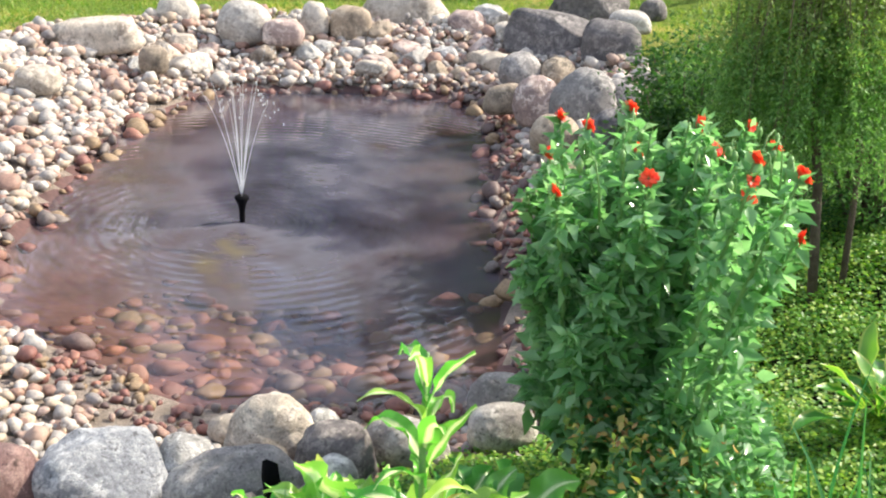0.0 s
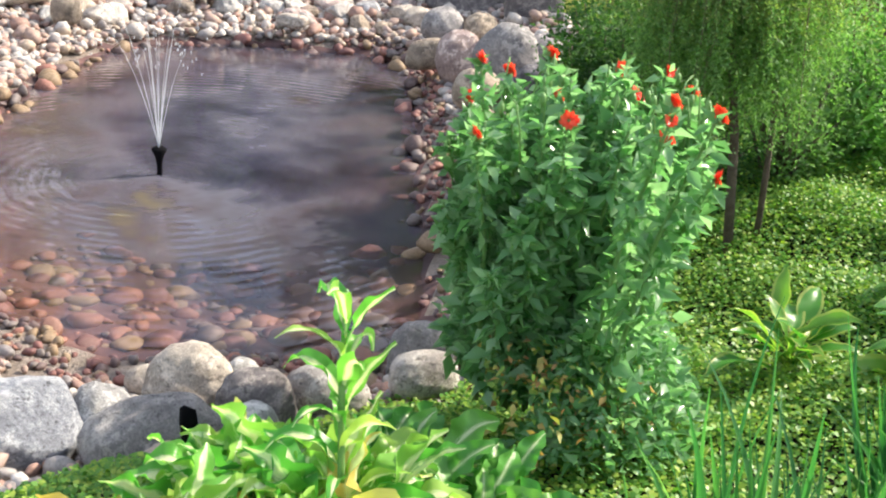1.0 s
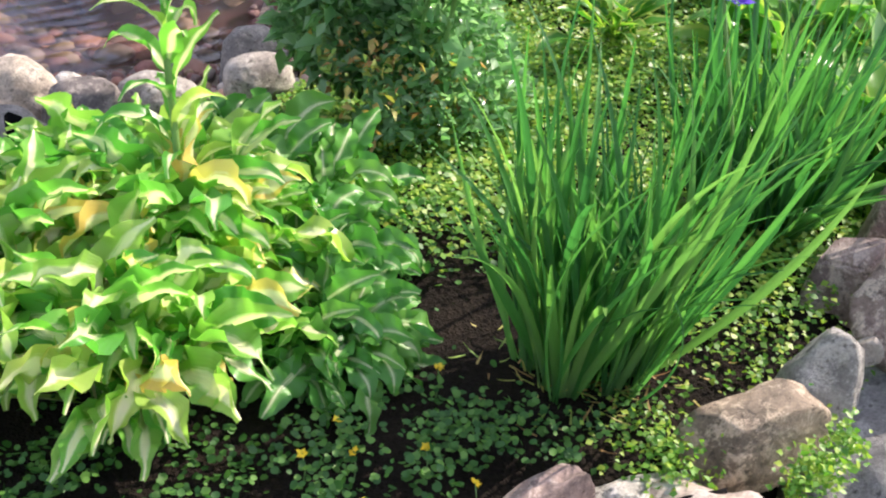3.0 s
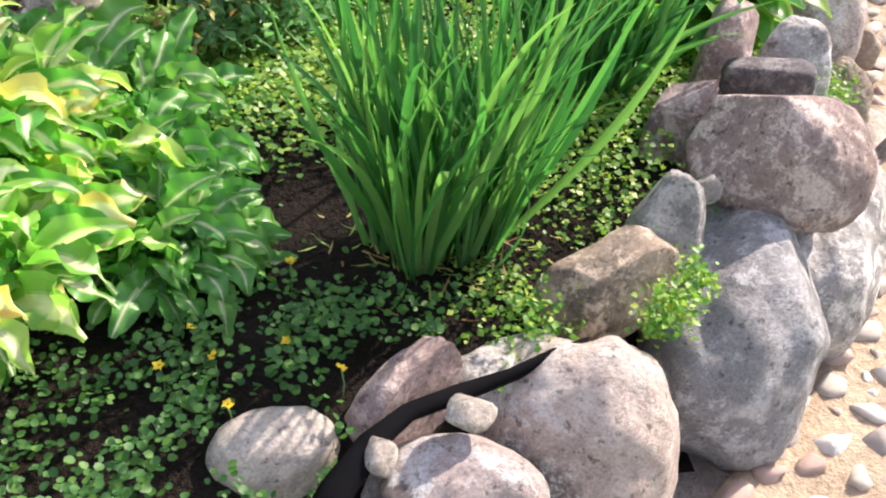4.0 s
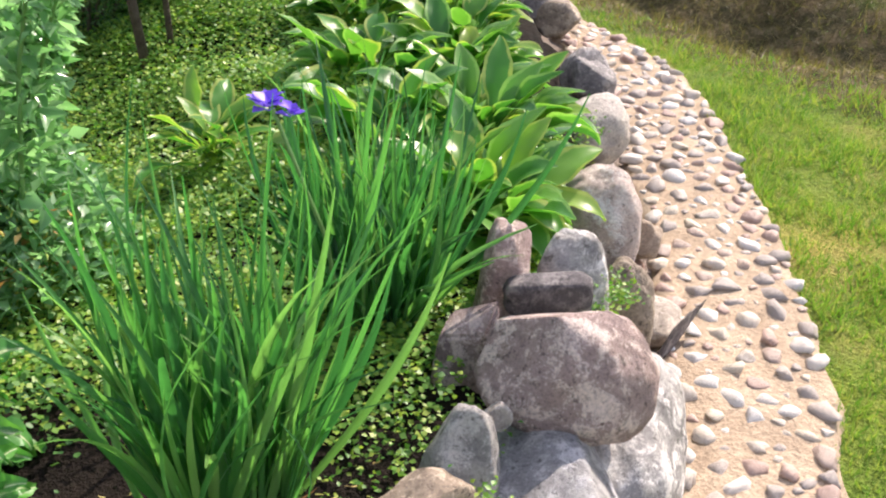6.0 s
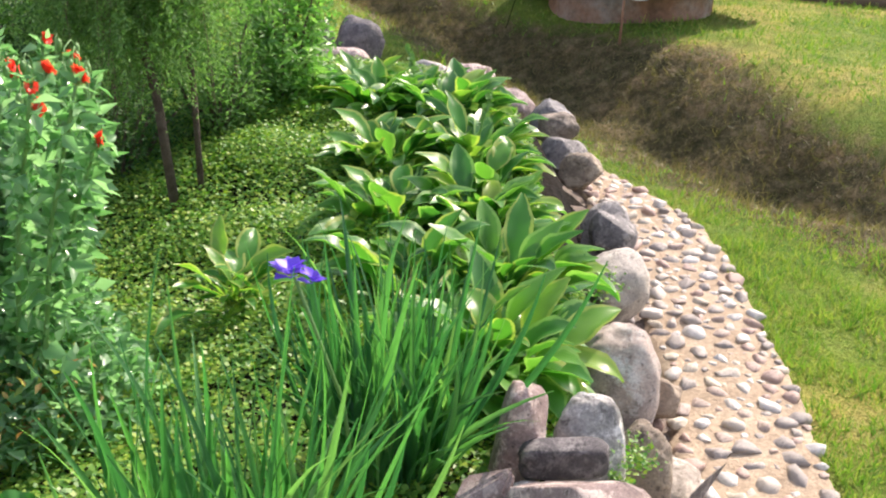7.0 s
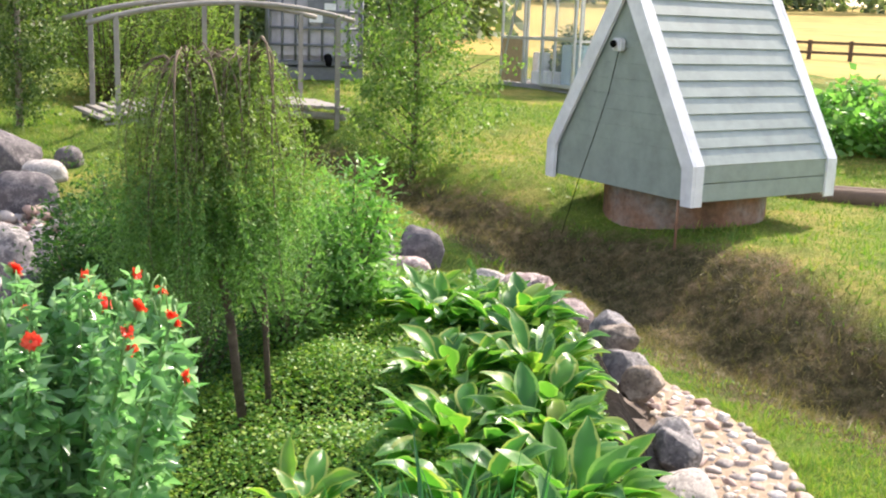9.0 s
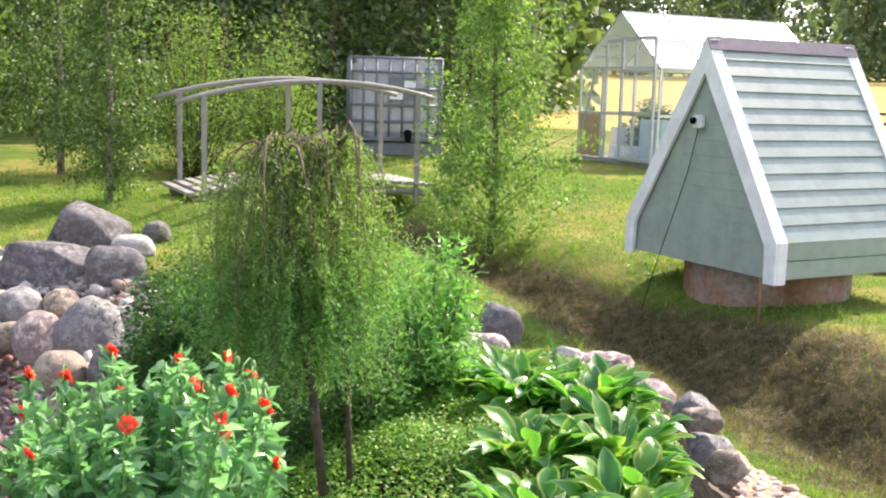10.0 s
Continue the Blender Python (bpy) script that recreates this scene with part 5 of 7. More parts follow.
while len(tips) < 132:
    a, q = r.uniform(0, 6.28), math.sqrt(r.random())
    fan = r.uniform(0.85, 1.22)
    tip = Vector((0.31 * q * fan * math.cos(a) - 0.02, 0.32 * q * fan * math.sin(a), 0.75 - 0.16 * q * q + r.uniform(-0.22, 0.06)))
    if tip.x - tip.y < 0.31:
        tips.append(tip)
for i, tip in enumerate(tips):
    base = Vector((tip.x * 0.62 - 0.05, tip.y * 0.62 + 0.05, 0))
    mid = base.lerp(tip, 0.55) + Vector((tip.x * -0.06, tip.y * -0.06, 0.05))
    pts = [base, base.lerp(mid, 0.5), mid, mid.lerp(tip, 0.6), tip]
    V, F = tube(pts, [0.006, 0.0055, 0.005, 0.004, 0.003], 5)
    part("stem", mesh_of("stem", V, F, M["stem"]), bush)
    nl = 140
    for j in range(nl):
        t = 0.08 + 0.91 * j / nl
        k = min(3, int(t * 4))
        p = pts[k].lerp(pts[k + 1], t * 4 - k)
        a = j * 1.62 + r.uniform(-0.4, 0.4)
        sz = (0.062 - 0.020 * t) * r.uniform(0.45, 1.3)
        p = p + Vector((r.gauss(0, 0.02), r.gauss(0, 0.02), r.gauss(0, 0.02))) * (1.15 - t)
        LP.append(p)
        LD.append(Vector((math.cos(a), math.sin(a), r.uniform(-0.9, 1.5))))
        LS.append((sz * r.uniform(0.38, 0.60), sz, sz * r.uniform(0.6, 2.0)))
# a low skirt of leaves on the sunny side
for j in range(2200):
    a, q = r.uniform(-2.2, 0.7), math.sqrt(r.random())
    h = r.random() ** 1.4
    LP.append(Vector((0.06 + (0.28 - 0.14 * h) * q * math.cos(a), -0.08 + (0.34 - 0.16 * h) * q * math.sin(a), 0.02 + 0.24 * h)))
    a = r.uniform(0, 6.28)
    sz = 0.036 * r.uniform(0.5, 1.3)
    LD.append(Vector((math.cos(a), math.sin(a), r.uniform(-0.6, 1.2))))
    LS.append((sz * r.uniform(0.38, 0.60), sz, sz * r.uniform(0.6, 2.0)))
V, F = scatter(LEAF_T, LEAF_F, np.array(LP), np.array(LD), np.tile((0.0, 0.0, 1.0), (len(LP), 1)) + 0.8 * rng.normal(size=(len(LP), 3)), np.array(LS))
tagged(part("foliage", mesh_of("foliage", V, F, M["bush"]), bush), kind="stuff")
for i, f_ in enumerate(flower_at):
    fm = petals(34, 0.003, (0.015 + 0.003 * (i % 3)) * (0.78 if f_[1] < -0.4 else 1), 0.9, 50 + i, M["red_petal"], "flower")
    part("flower", fm, bush, pose(f_[0], f_[1], f_[2], r.uniform(-30, 50), r.uniform(35, 95), r.uniform(-40, 40)), "scarlet flower head")
# nodding buds over the leaves
for i in range(22):
    a, q = r.uniform(0, 6.28), math.sqrt(r.random())
    at = Vector((0.27 * q * math.cos(a), 0.29 * q * math.sin(a), 0.62))
    d = Vector((r.gauss(0, 0.016), r.gauss(0, 0.016), 0))
    pts = [at, at + d * 0.3 + Vector((0, 0, 0.07)), at + d * 0.8 + Vector((0, 0, 0.125)), at + d * 1.5 + Vector((0, 0, 0.135)), at + d * 2.0 + Vector((0, 0, 0.115))]
    V, F = tube(pts, [0.0028, 0.0024, 0.002, 0.0018, 0.0015], 5)
    v2, f2 = tube([pts[4] + Vector((0, 0, 0.008)), pts[4], pts[4] - Vector((0, 0, 0.012)), pts[4] - Vector((0, 0, 0.022))], [0.003, 0.0075, 0.007, 0.002], 6)
    V, F = joined([(V, F), (v2, f2)])
    part("bud", mesh_of("bud", V, F, M["stem"]), bush, None, "nodding green bud on a thin stem")


# ---- trees and shrubs ----
def crown(name, parent, P_, D_, size, mat, slim=0.5, label="", faces=LEAF_F):
    P_, D_ = np.asarray(P_, float), np.asarray(D_, float)
    n = len(P_)
    s = size * rng.uniform(0.6, 1.3, n)
    V, F = scatter(LEAF_T, faces, P_, D_, rand_dirs(n, 0.8), np.stack([s * slim, s, s], 1))
    return tagged(part(name, mesh_of(name, V, F, mat), parent, None, label), kind="stuff")


def weeping_tree(x, y, lean, height, radius, seed, nbr, twigs, thick, label):
    r = random.Random(seed)
    z = gz(x, y) - 0.02
    tr = thing("weeping_tree", (x, y, z), label, "tree", "weeping trees")
    top = Vector((lean[0], lean[1], height))
    pts = [Vector((0, 0, -0.03)), top * 0.35 + Vector((0.012, 0, 0)), top * 0.7 + Vector((-0.01, 0.01, 0)), top]
    V, F = tube(pts, [thick, thick * 0.88, thick * 0.85, thick], 8)
    part("trunk", mesh_of("trunk", V, F, M["bark"]), tr)
    upper, lower = ([], []), ([], [])
    for i in range(nbr):
        a = i * 2.39996 + r.uniform(-0.5, 0.5)
        R_ = radius * (r.uniform(0.25, 1.05) if i > 5 else r.uniform(0.7, 1.25))
        up = r.uniform(0.0, 0.20) + (0.09 if i < 6 else 0)
        hang = height * r.uniform(0.30, 0.72)
        out = Vector((math.cos(a), math.sin(a), 0))
        j3 = [Vector((r.gauss(0, 0.05), r.gauss(0, 0.05), r.gauss(0, 0.03))) for _ in range(6)]
        arc = [top - Vector((0, 0, r.uniform(0, 0.10))), top + out * R_ * 0.35 + Vector((0, 0, up)), top + out * R_ * 0.75 + Vector((0, 0, up * 0.4)), top + out * R_ * 0.97 - Vector((0, 0, hang * 0.3)),
               top + out * R_ * 1.05 - Vector((0, 0, hang * 0.65)), top + out * R_ * 1.08 - Vector((0, 0, hang))]
        arc = [arc[0]] + [p + q for p, q in zip(arc[1:], j3[1:])]
        fine = [Vector((*np.mean([bez * wgt for bez, wgt in zip(map(np.array, arc), [math.comb(5, q) * u ** q * (1 - u) ** (5 - q) * 6 for q in range(6)])], axis=0),)) for u in np.linspace(0, 1, 11)]
        V, F = tube(fine, [(0.0024 if i > 5 else 0.0066) * (1 - u) ** 1.3 + 0.0008 for u in np.linspace(0, 1, 11)], 5)
        arc = [fine[q] for q in range(0, 11, 2)]
        part("limb", mesh_of("limb", V, F, M["twig"]), tr)
        for k in range(twigs):
            t = 0.4 + 4.6 * r.random() ** 0.95
            j = min(4, int(t))
            p0 = arc[j].lerp(arc[j + 1], t - j)
            ln = r.uniform(0.06, 0.36) * (0.35 if t < 1.5 else 1)
            side = Vector((r.gauss(0, 0.45), r.gauss(0, 0.45), 0)) * ln
            m_ = max(8, int(ln * 180))
            for q in range(m_):
                u = q / m_
                p = p0 + side * (u ** 0.6) - Vector((0, 0, ln * u ** 1.3)) + Vector((r.gauss(0, 0.006), r.gauss(0, 0.006), 0))
                if p.z > 0.40 + 0.26 * r.random() and (p.z < height * 0.74 or r.random() < 0.52):
                    P_, D_ = upper if p.z > height * r.uniform(0.58, 0.82) else lower
                    P_.append(p)
                    D_.append(Vector((r.gauss(0, 0.9), r.gauss(0, 0.9), -0.6)))
    crown("crown", tr, upper[0], upper[1], 0.0155, M["weep"], 0.36, "", FAR_F)
    crown("crown", tr, lower[0], lower[1], 0.0175, M["willow"], 0.32, "lighter green lower hanging foliage", FAR_F)
    return tr


weeping_tree(0.900, 3.80, (-0.185, 0.06), 1.30, 0.235, 3, 54, 32, 0.018, "weeping tree with thin hanging branches, thin leaning trunk")
weeping_tree(0.990, 3.86, (-0.08, 0.05), 1.27, 0.255, 4, 52, 30, 0.012, "weeping tree with thin hanging branches, upright trunk")


def shrub(name, x, y, radius, height, n, size, mat, label, seed, slim=0.45, lift=0.0):
    r = random.Random(seed)
    z = gz(x, y) - 0.02
    sh = thing(name, (x, y, z), label, "shrub", "shrubs")
    P_, D_ = [], []
    nb = max(16, int(radius * 60))
    for i in range(nb):
        a, q = i * 2.39996, math.sqrt(r.random())
        tip = Vector((radius * q * math.cos(a), radius * q * math.sin(a), height * (1 - 0.55 * q * q) * r.uniform(0.75, 1.05)))
        base = Vector((tip.x * 0.2, tip.y * 0.2, 0))
        if i < 40:
            V, F = tube([base, base.lerp(tip, 0.5) + Vector((0, 0, 0.05)), tip], [0.010, 0.007, 0.002], 5)
            part("branch", mesh_of("branch", V, F, M["bark"]), sh)
        for k in range(n // nb):
            t = r.uniform(0.12 + lift, 1.0)
            p = base.lerp(tip, t) + Vector((r.gauss(0, 1), r.gauss(0, 1), r.gauss(0, 0.7))) * 0.11 * radius / 0.4 * (1.1 - 0.5 * t)
            if p.z > 0.02:
                P_.append(p)
                D_.append(Vector((r.gauss(0, 1) + tip.x, r.gauss(0, 1) + tip.y, r.uniform(-0.6, 1))))
    crown("foliage", sh, P_, D_, size, mat, slim, "", FAR_F)
    return sh


shrub("shrub", 1.41, 4.70, 0.23, 0.84, 6500, 0.046, M["willow_b"], "bright green willow-like shrub behind the weeping trees", 5, 0.3)
shrub("shrub", 1.10, 4.45, 0.26, 0.62, 4200, 0.030, M["willow"], "bright green feathery shrub under the weeping trees", 25, 0.25)
shrub("shrub", 0.72, 4.35, 0.28, 0.62, 4800, 0.028, M["shrub"], "soft green feathery shrub under the weeping trees", 26, 0.25)
shrub("shrub", 0.42, 4.62, 0.33, 0.84, 20000, 0.030, M["shrub"], "dense dark green shrub beside the boulders", 6)
shrub("shrub", 0.40, 5.05, 0.34, 0.92, 20000, 0.030, M["shrub"], "dense dark green shrub beside the boulders", 27)
shrub("shrub", 0.80, 5.2, 0.40, 0.66, 5000, 0.028, M["shrub"], "dense dark green shrub behind the weeping trees", 7)


def birch(x, y, height, radius, n, size, label, seed, mat="birch", low=0.12, trunk=0.035):
    r = random.Random(seed)
    z = gz(x, y) - 0.03
    tr = thing("birch", (x, y, z), label, "tree", "birches")
    pts = [Vector((0, 0, 0)), Vector((0.02, 0, height * 0.3)), Vector((-0.02, 0.02, height * 0.65)), Vector((0, 0, height))]
    V, F = tube(pts, [trunk, trunk * 0.8, trunk * 0.5, trunk * 0.15], 8)
    part("trunk", mesh_of("trunk", V, F, M["birch_bark" if mat == "birch_dark" else "bark"]), tr)
    P_, D_ = [], []
    nb = 60
    for i in range(nb):
        t = low + (1 - low) * ((i + r.random()) / nb) ** 1.35
        a = i * 2.39996
        R_ = radius * (1.05 - 0.80 * t) * r.uniform(0.55, 1.15) * min(1, 0.55 + (t - low) * 8)
        o = Vector((math.cos(a), math.sin(a), 0))
        b0 = Vector((0, 0, height * t * 0.93))
        b1 = b0 + o * R_ + Vector((0, 0, R_ * 0.55))
        if i % 2 == 0:
            V, F = tube([b0, b0.lerp(b1, 0.5) + Vector((0, 0, 0.03)), b1], [trunk * 0.24, trunk * 0.14, 0.002], 5)
            part("branch", mesh_of("branch", V, F, M["bark"]), tr)
        for q in range(5):
            c0 = b0.lerp(b1, 0.15 + 0.85 * r.random() ** 0.7) + Vector((r.gauss(0, 1), r.gauss(0, 1), r.gauss(0, 1))) * (0.05 + 0.07 * radius)
            hang = r.uniform(0.10, 0.34) * (0.6 + 0.5 * radius)
            for k in range(n // nb // 5):
                u = r.random()
                P_.append(c0 + Vector((r.gauss(0, 0.055), r.gauss(0, 0.055), -hang * u + r.gauss(0, 0.03))))
                D_.append(Vector((r.gauss(0, 1), r.gauss(0, 1), r.gauss(-0.8, 0.8))))
    crown("crown", tr, P_, D_, size, M[mat], 0.7, "", FAR_F)
    return tr


birch(2.97, 10.2, 3.2, 0.92, 16000, 0.038, "young birch with open light crown by the ditch", 8, "birch", 0.07)
birch(-0.72, 11.5, 3.8, 0.58, 17000, 0.038, "birch with drooping leaves on the lawn", 9, "birch_dark", 0.10, 0.036)
birch(-1.57, 13.9, 4.8, 0.74, 17000, 0.044, "birch with drooping leaves on the lawn", 10, "birch_dark", 0.10, 0.048)
birch(-2.9, 16.8, 5.5, 1.3, 8000, 0.085, "birch with drooping leaves on the lawn", 12, "birch_dark")
shrub("shrub", 0.0, 14.6, 0.9, 2.6, 11000, 0.045, M["birch_mid"], "tall light green willow shrub behind the bridge", 13)
shrub("shrub", 1.1, 15.4, 0.7, 2.2, 7000, 0.045, M["birch_mid"], "tall light green willow shrub behind the bridge", 14)
shrub("shrub", 3.6, 14.2, 0.6, 0.9, 2200, 0.05, M["birch"], "low green shrub by the water tank", 15)


# ---- bridge ----
bridge = thing("bridge", (0.0, 11.5, 0.6), "weathered grey wooden arched footbridge with handrails", "bridge")
BL, BR = Vector((0.24, -0.6, 0.0)), Vector((2.42, -0.1, 0.06))
across = Vector((-0.28, 0.85, 0.02))
def arch(t):
    return 0.07 * (1 - (2 * t - 1) ** 2)
for side in (0, 1):
    o = across * side
    for t in (0.0, 0.52, 1.0):
        p = BL.lerp(BR, t) + o + Vector((0, 0, arch(t)))
        part("post", box_mesh("post", p.x - 0.025, p.y - 0.025, p.z - 0.28, p.x + 0.025, p.y + 0.025, p.z + 0.94 + 0.85 * arch(t), M["timber"]), bridge)
    pts = [BL.lerp(BR, t) + o + Vector((0, 0, 0.94 + arch(t) * 1.85)) for t in np.linspace(-0.12, 1.08, 13)]
    V, F = tube(pts, [0.028] * 13, 6)
    part("handrail", mesh_of("handrail", V, F, M["timber"]), bridge)
    pts = [BL.lerp(BR, t) + o * 0.92 + across * 0.04 + Vector((0, 0, arch(t) - 0.09)) for t in np.linspace(-0.05, 1.05, 11)]
    V, F = tube(pts, [0.05] * 11, 4)
    part("beam", mesh_of("beam", V, F, M["timber"]), bridge)
for k in range(22):
    t = -0.06 + 1.12 * k / 21
    p = BL.lerp(BR, t) + Vector((0, 0, arch(t)))
    part("deck_board", beam_mesh("deck_board", p - across * 0.06, p + across * 1.06, 0.095, 0.03, M["timber"]), bridge)


# ---- water tank ----
tank = thing("water_tank", pose(2.50, 13.95, gz(2.5, 13.95) + 0.06, 0, 0, -4), "white plastic water tank in a steel cage on a pallet", "tank")
part("container", box_mesh("container", -0.52, -0.54, 0.17, 0.52, 0.54, 1.12, M["tank"], 0.06), tank)
for z in (0.16, 0.36, 0.56, 0.76, 0.96, 1.13):
    for a, b in (((-0.56, -0.58), (0.56, -0.58)), ((-0.56, 0.58), (0.56, 0.58)), ((-0.56, -0.58), (-0.56, 0.58)), ((0.56, -0.58), (0.56, 0.58))):
        V, F = tube([(*a, z), (*b, z)], [0.017, 0.017], 6)
        part("cage_bar", mesh_of("cage_bar", V, F, M["steel"]), tank)
for k in range(8):
    u = -0.56 + 0.16 * k
    for p in ((u, -0.58), (u, 0.58), (-0.56, u), (0.56, u)):
        V, F = tube([(*p, 0.15), (*p, 1.14)], [0.016, 0.016], 6)
        part("cage_bar", mesh_of("cage_bar", V, F, M["steel"]), tank)
for x in (-0.28, 0.0, 0.28):
    V, F = tube([(x, -0.58, 1.15), (x, 0.58, 1.15)], [0.018, 0.018], 6)
    part("cage_bar", mesh_of("cage_bar", V, F, M["steel"]), tank)
part("label_plate", box_mesh("label_plate", -0.10, -0.600, 0.62, 0.22, -0.594, 0.90, M["steel"], 0), tank, None, "grey label plate")
part("sticker", box_mesh("sticker", 0.10, -0.606, 0.78, 0.24, -0.602, 0.86, M["label"], 0), tank, None, "white sticker")
part("sticker", box_mesh("sticker", -0.08, -0.606, 0.63, 0.08, -0.602, 0.75, M["label"], 0), tank, None, "white sticker")
for y in (-0.5, 0, 0.5):
    part("pallet_skid", box_mesh("pallet_skid", -0.58, y - 0.06, -0.06, 0.58, y + 0.06, 0.10, M["steel"], 0.01), tank)
part("pallet_top", box_mesh("pallet_top", -0.6, -0.6, 0.12, 0.6, 0.6, 0.15, M["steel"], 0.005), tank)
V, F = tube([(0.15, -0.60, 0.22), (0.15, -0.70, 0.20), (0.15, -0.72, 0.12)], [0.05, 0.05, 0.03], 10)
part("valve", mesh_of("valve", V, F, M["liner"]), tank, None, "black outlet valve")


# ---- greenhouse ----
GXM = pose(6.56, 15.1, 0.60, 0, 0, 18)
green = thing("greenhouse", GXM, "aluminium greenhouse with clear panes and low concrete base", "greenhouse")
GW, GL, GE, GR = 1.95, 3.3, 1.45, 2.28
part("plinth", box_mesh("plinth", -0.03, -0.03, -0.35, GL + 0.03, GW + 0.03, 0.06, M["concrete"], 0.01), green)
prof = [(0, 0.06), (0, GE), (GW / 2, GR), (GW, GE), (GW, 0.06)]
for x in (0, GL * 0.25, GL * 0.5, GL * 0.75, GL):
    for (y0, z0), (y1, z1) in zip(prof[:-1], prof[1:]):
        part("frame_bar", beam_mesh("frame_bar", (x, y0, z0), (x, y1, z1), 0.035, 0.035, M["alu"], 0.003), green)
for y, z in prof + [(0, 0.75), (GW, 0.75), (GW / 4, (GE + GR) / 2), (GW * 0.75, (GE + GR) / 2)]:
    part("frame_bar", beam_mesh("frame_bar", (0, y, z), (GL, y, z), 0.035, 0.035, M["alu"], 0.003), green)
for a, b in (((0, GW, GE), (0, 0, GE)), ((0, GW * 0.30, 0.06), (0, GW * 0.30, 1.85)), ((0, GW * 0.66, 0.06), (0, GW * 0.66, 1.85)), ((0, 0, 0.75), (0, GW, 0.75)), ((0, GW * 0.3, 1.85), (0, GW * 0.66, 1.85)), ((0, GW, 0.1), (0, GW * 0.8, GE))):
    part("frame_bar", beam_mesh("frame_bar", a, b, 0.035, 0.035, M["alu"], 0.003), green)
for k in range(4):
    x0, x1 = GL * k / 4 + 0.02, GL * (k + 1) / 4 - 0.02
    for (y0, z0), (y1, z1) in zip(prof[:-1], prof[1:]):
        V = [(x0, y0, z0), (x1, y0, z0), (x1, y1, z1), (x0, y1, z1)]
        ob = part("pane", mesh_of("pane", V, [(0, 1, 2, 3)], M["roof_pane" if z0 + z1 > 2 * GE else "pane"], smooth=False), green)
        ob.visible_shadow = z0 + z1 > 2 * GE
for x, q in ((GL, [(0, 0.06), (GW, 0.06), (GW, GE), (0, GE)]), (GL, [(0, GE + 0.01), (GW, GE + 0.01), (GW / 2, GR)]), (0.0, [(0, GE + 0.01), (GW, GE + 0.01), (GW / 2, GR)]),
             (0.0, [(GW * 0.70, 0.75), (GW, 0.75), (GW, GE), (GW * 0.70, GE)]), (0.0, [(0, 0.06), (GW * 0.40, 0.06), (GW * 0.40, GE), (0, GE)])):
    ob = part("pane", mesh_of("pane", [(x, y, z) for y, z in q], [tuple(range(len(q)))], M["pane"], smooth=False), green)
    ob.visible_shadow = False
part("panel", box_mesh("panel", -0.012, GW * 0.71, 0.07, 0.012, GW * 0.985, 0.73, M["ply"], 0.003), green, None, "tan plywood lower panel")
part("frame_bar", beam_mesh("frame_bar", (0, GW * 0.70, 0.06), (0, GW * 0.70, GE), 0.035, 0.035, M["alu"], 0.003), green)
door = part("door", beam_mesh("door", (-0.06, GW * 0.03, 0.08), (-0.06, GW * 0.42, 0.08), 0.04, 0.05, M["alu"], 0.003), green, None, "sliding greenhouse door pushed open")
for a, b in (((GW * 0.03, 0.08), (GW * 0.03, 1.88)), ((GW * 0.42, 0.08), (GW * 0.42, 1.88)), ((GW * 0.03, 1.88), (GW * 0.42, 1.88)), ((GW * 0.03, 0.78), (GW * 0.42, 0.78)), ((GW * 0.03, 1.40), (GW * 0.42, 1.40))):
    part("door_bar", beam_mesh("door_bar", (-0.06, *a), (-0.06, *b), 0.04, 0.045, M["alu"], 0.003), door)
ob = part("door_pane", mesh_of("door_pane", [(-0.06, y, z) for y, z in ((GW * 0.04, 0.1), (GW * 0.41, 0.1), (GW * 0.41, 1.86), (GW * 0.04, 1.86))], [(0, 1, 2, 3)], M["pane"], smooth=False), door)
ob.visible_shadow = False
for z in (1.62, 1.78, 1.92):
    part("shelf_bar", beam_mesh("shelf_bar", (0.05, GW * 0.55, z), (0.05, GW * (0.92 - (z - 1.5) * 0.55), z), 0.02, 0.03, M["alu"], 0.003), green)
gx0, gy0 = 6.56, 15.1


def in_green(lx, ly):
    return gx0 + 0.951 * lx - 0.309 * ly, gy0 + 0.309 * lx + 0.951 * ly


def green_box(lx, ly, size, mat, label):
    x, y = in_green(lx, ly)
    b = tagged(new("planter_box", box_mesh("planter_box", -size[0] / 2, -size[1] / 2, 0, size[0] / 2, size[1] / 2, size[2], mat, 0.012)), label, "box", "greenhouse boxes")
    b.matrix_world = pose(x, y, 0.66, 0, 0, 18)


green_box(0.22, GW * 0.53, (0.30, 0.42, 0.20), M["white"], "low white box in the greenhouse doorway")
green_box(0.30, GW * 0.66, (0.22, 0.18, 0.48), M["white"], "tall white box in the greenhouse doorway")
green_box(0.35, GW * 0.20, (0.35, 0.50, 0.62), M["tealbox"], "pale blue box behind the greenhouse door")
for k, (lx, ly, rad, hh) in enumerate(((0.75, 1.05, 0.38, 1.0), (1.5, 0.45, 0.4, 0.85), (2.4, 0.45, 0.4, 0.8), (1.7, 1.4, 0.4, 0.8))):
    x, y = in_green(lx, ly)
    gp = shrub("greenhouse_plant", x, y, rad, hh, 5000, 0.075, M["shrub"], "dark leafy plant inside the greenhouse", 21 + 100 * k)

# ---- vegetable patch with log edging ----
for k in range(16):
    x, y = 7.45 + (k % 8) * 0.72 + 0.1 * (k // 8), 10.3 - (k % 8) * 0.32 + (k // 8) * 0.9
    shrub("vegetable_plant", x, y, 0.46, 0.78 + 0.09 * (k * 5 % 4), 1100, 0.105, M["willow_b"], "leafy bright green vegetable plant in the patch", 60 + k, 0.75)
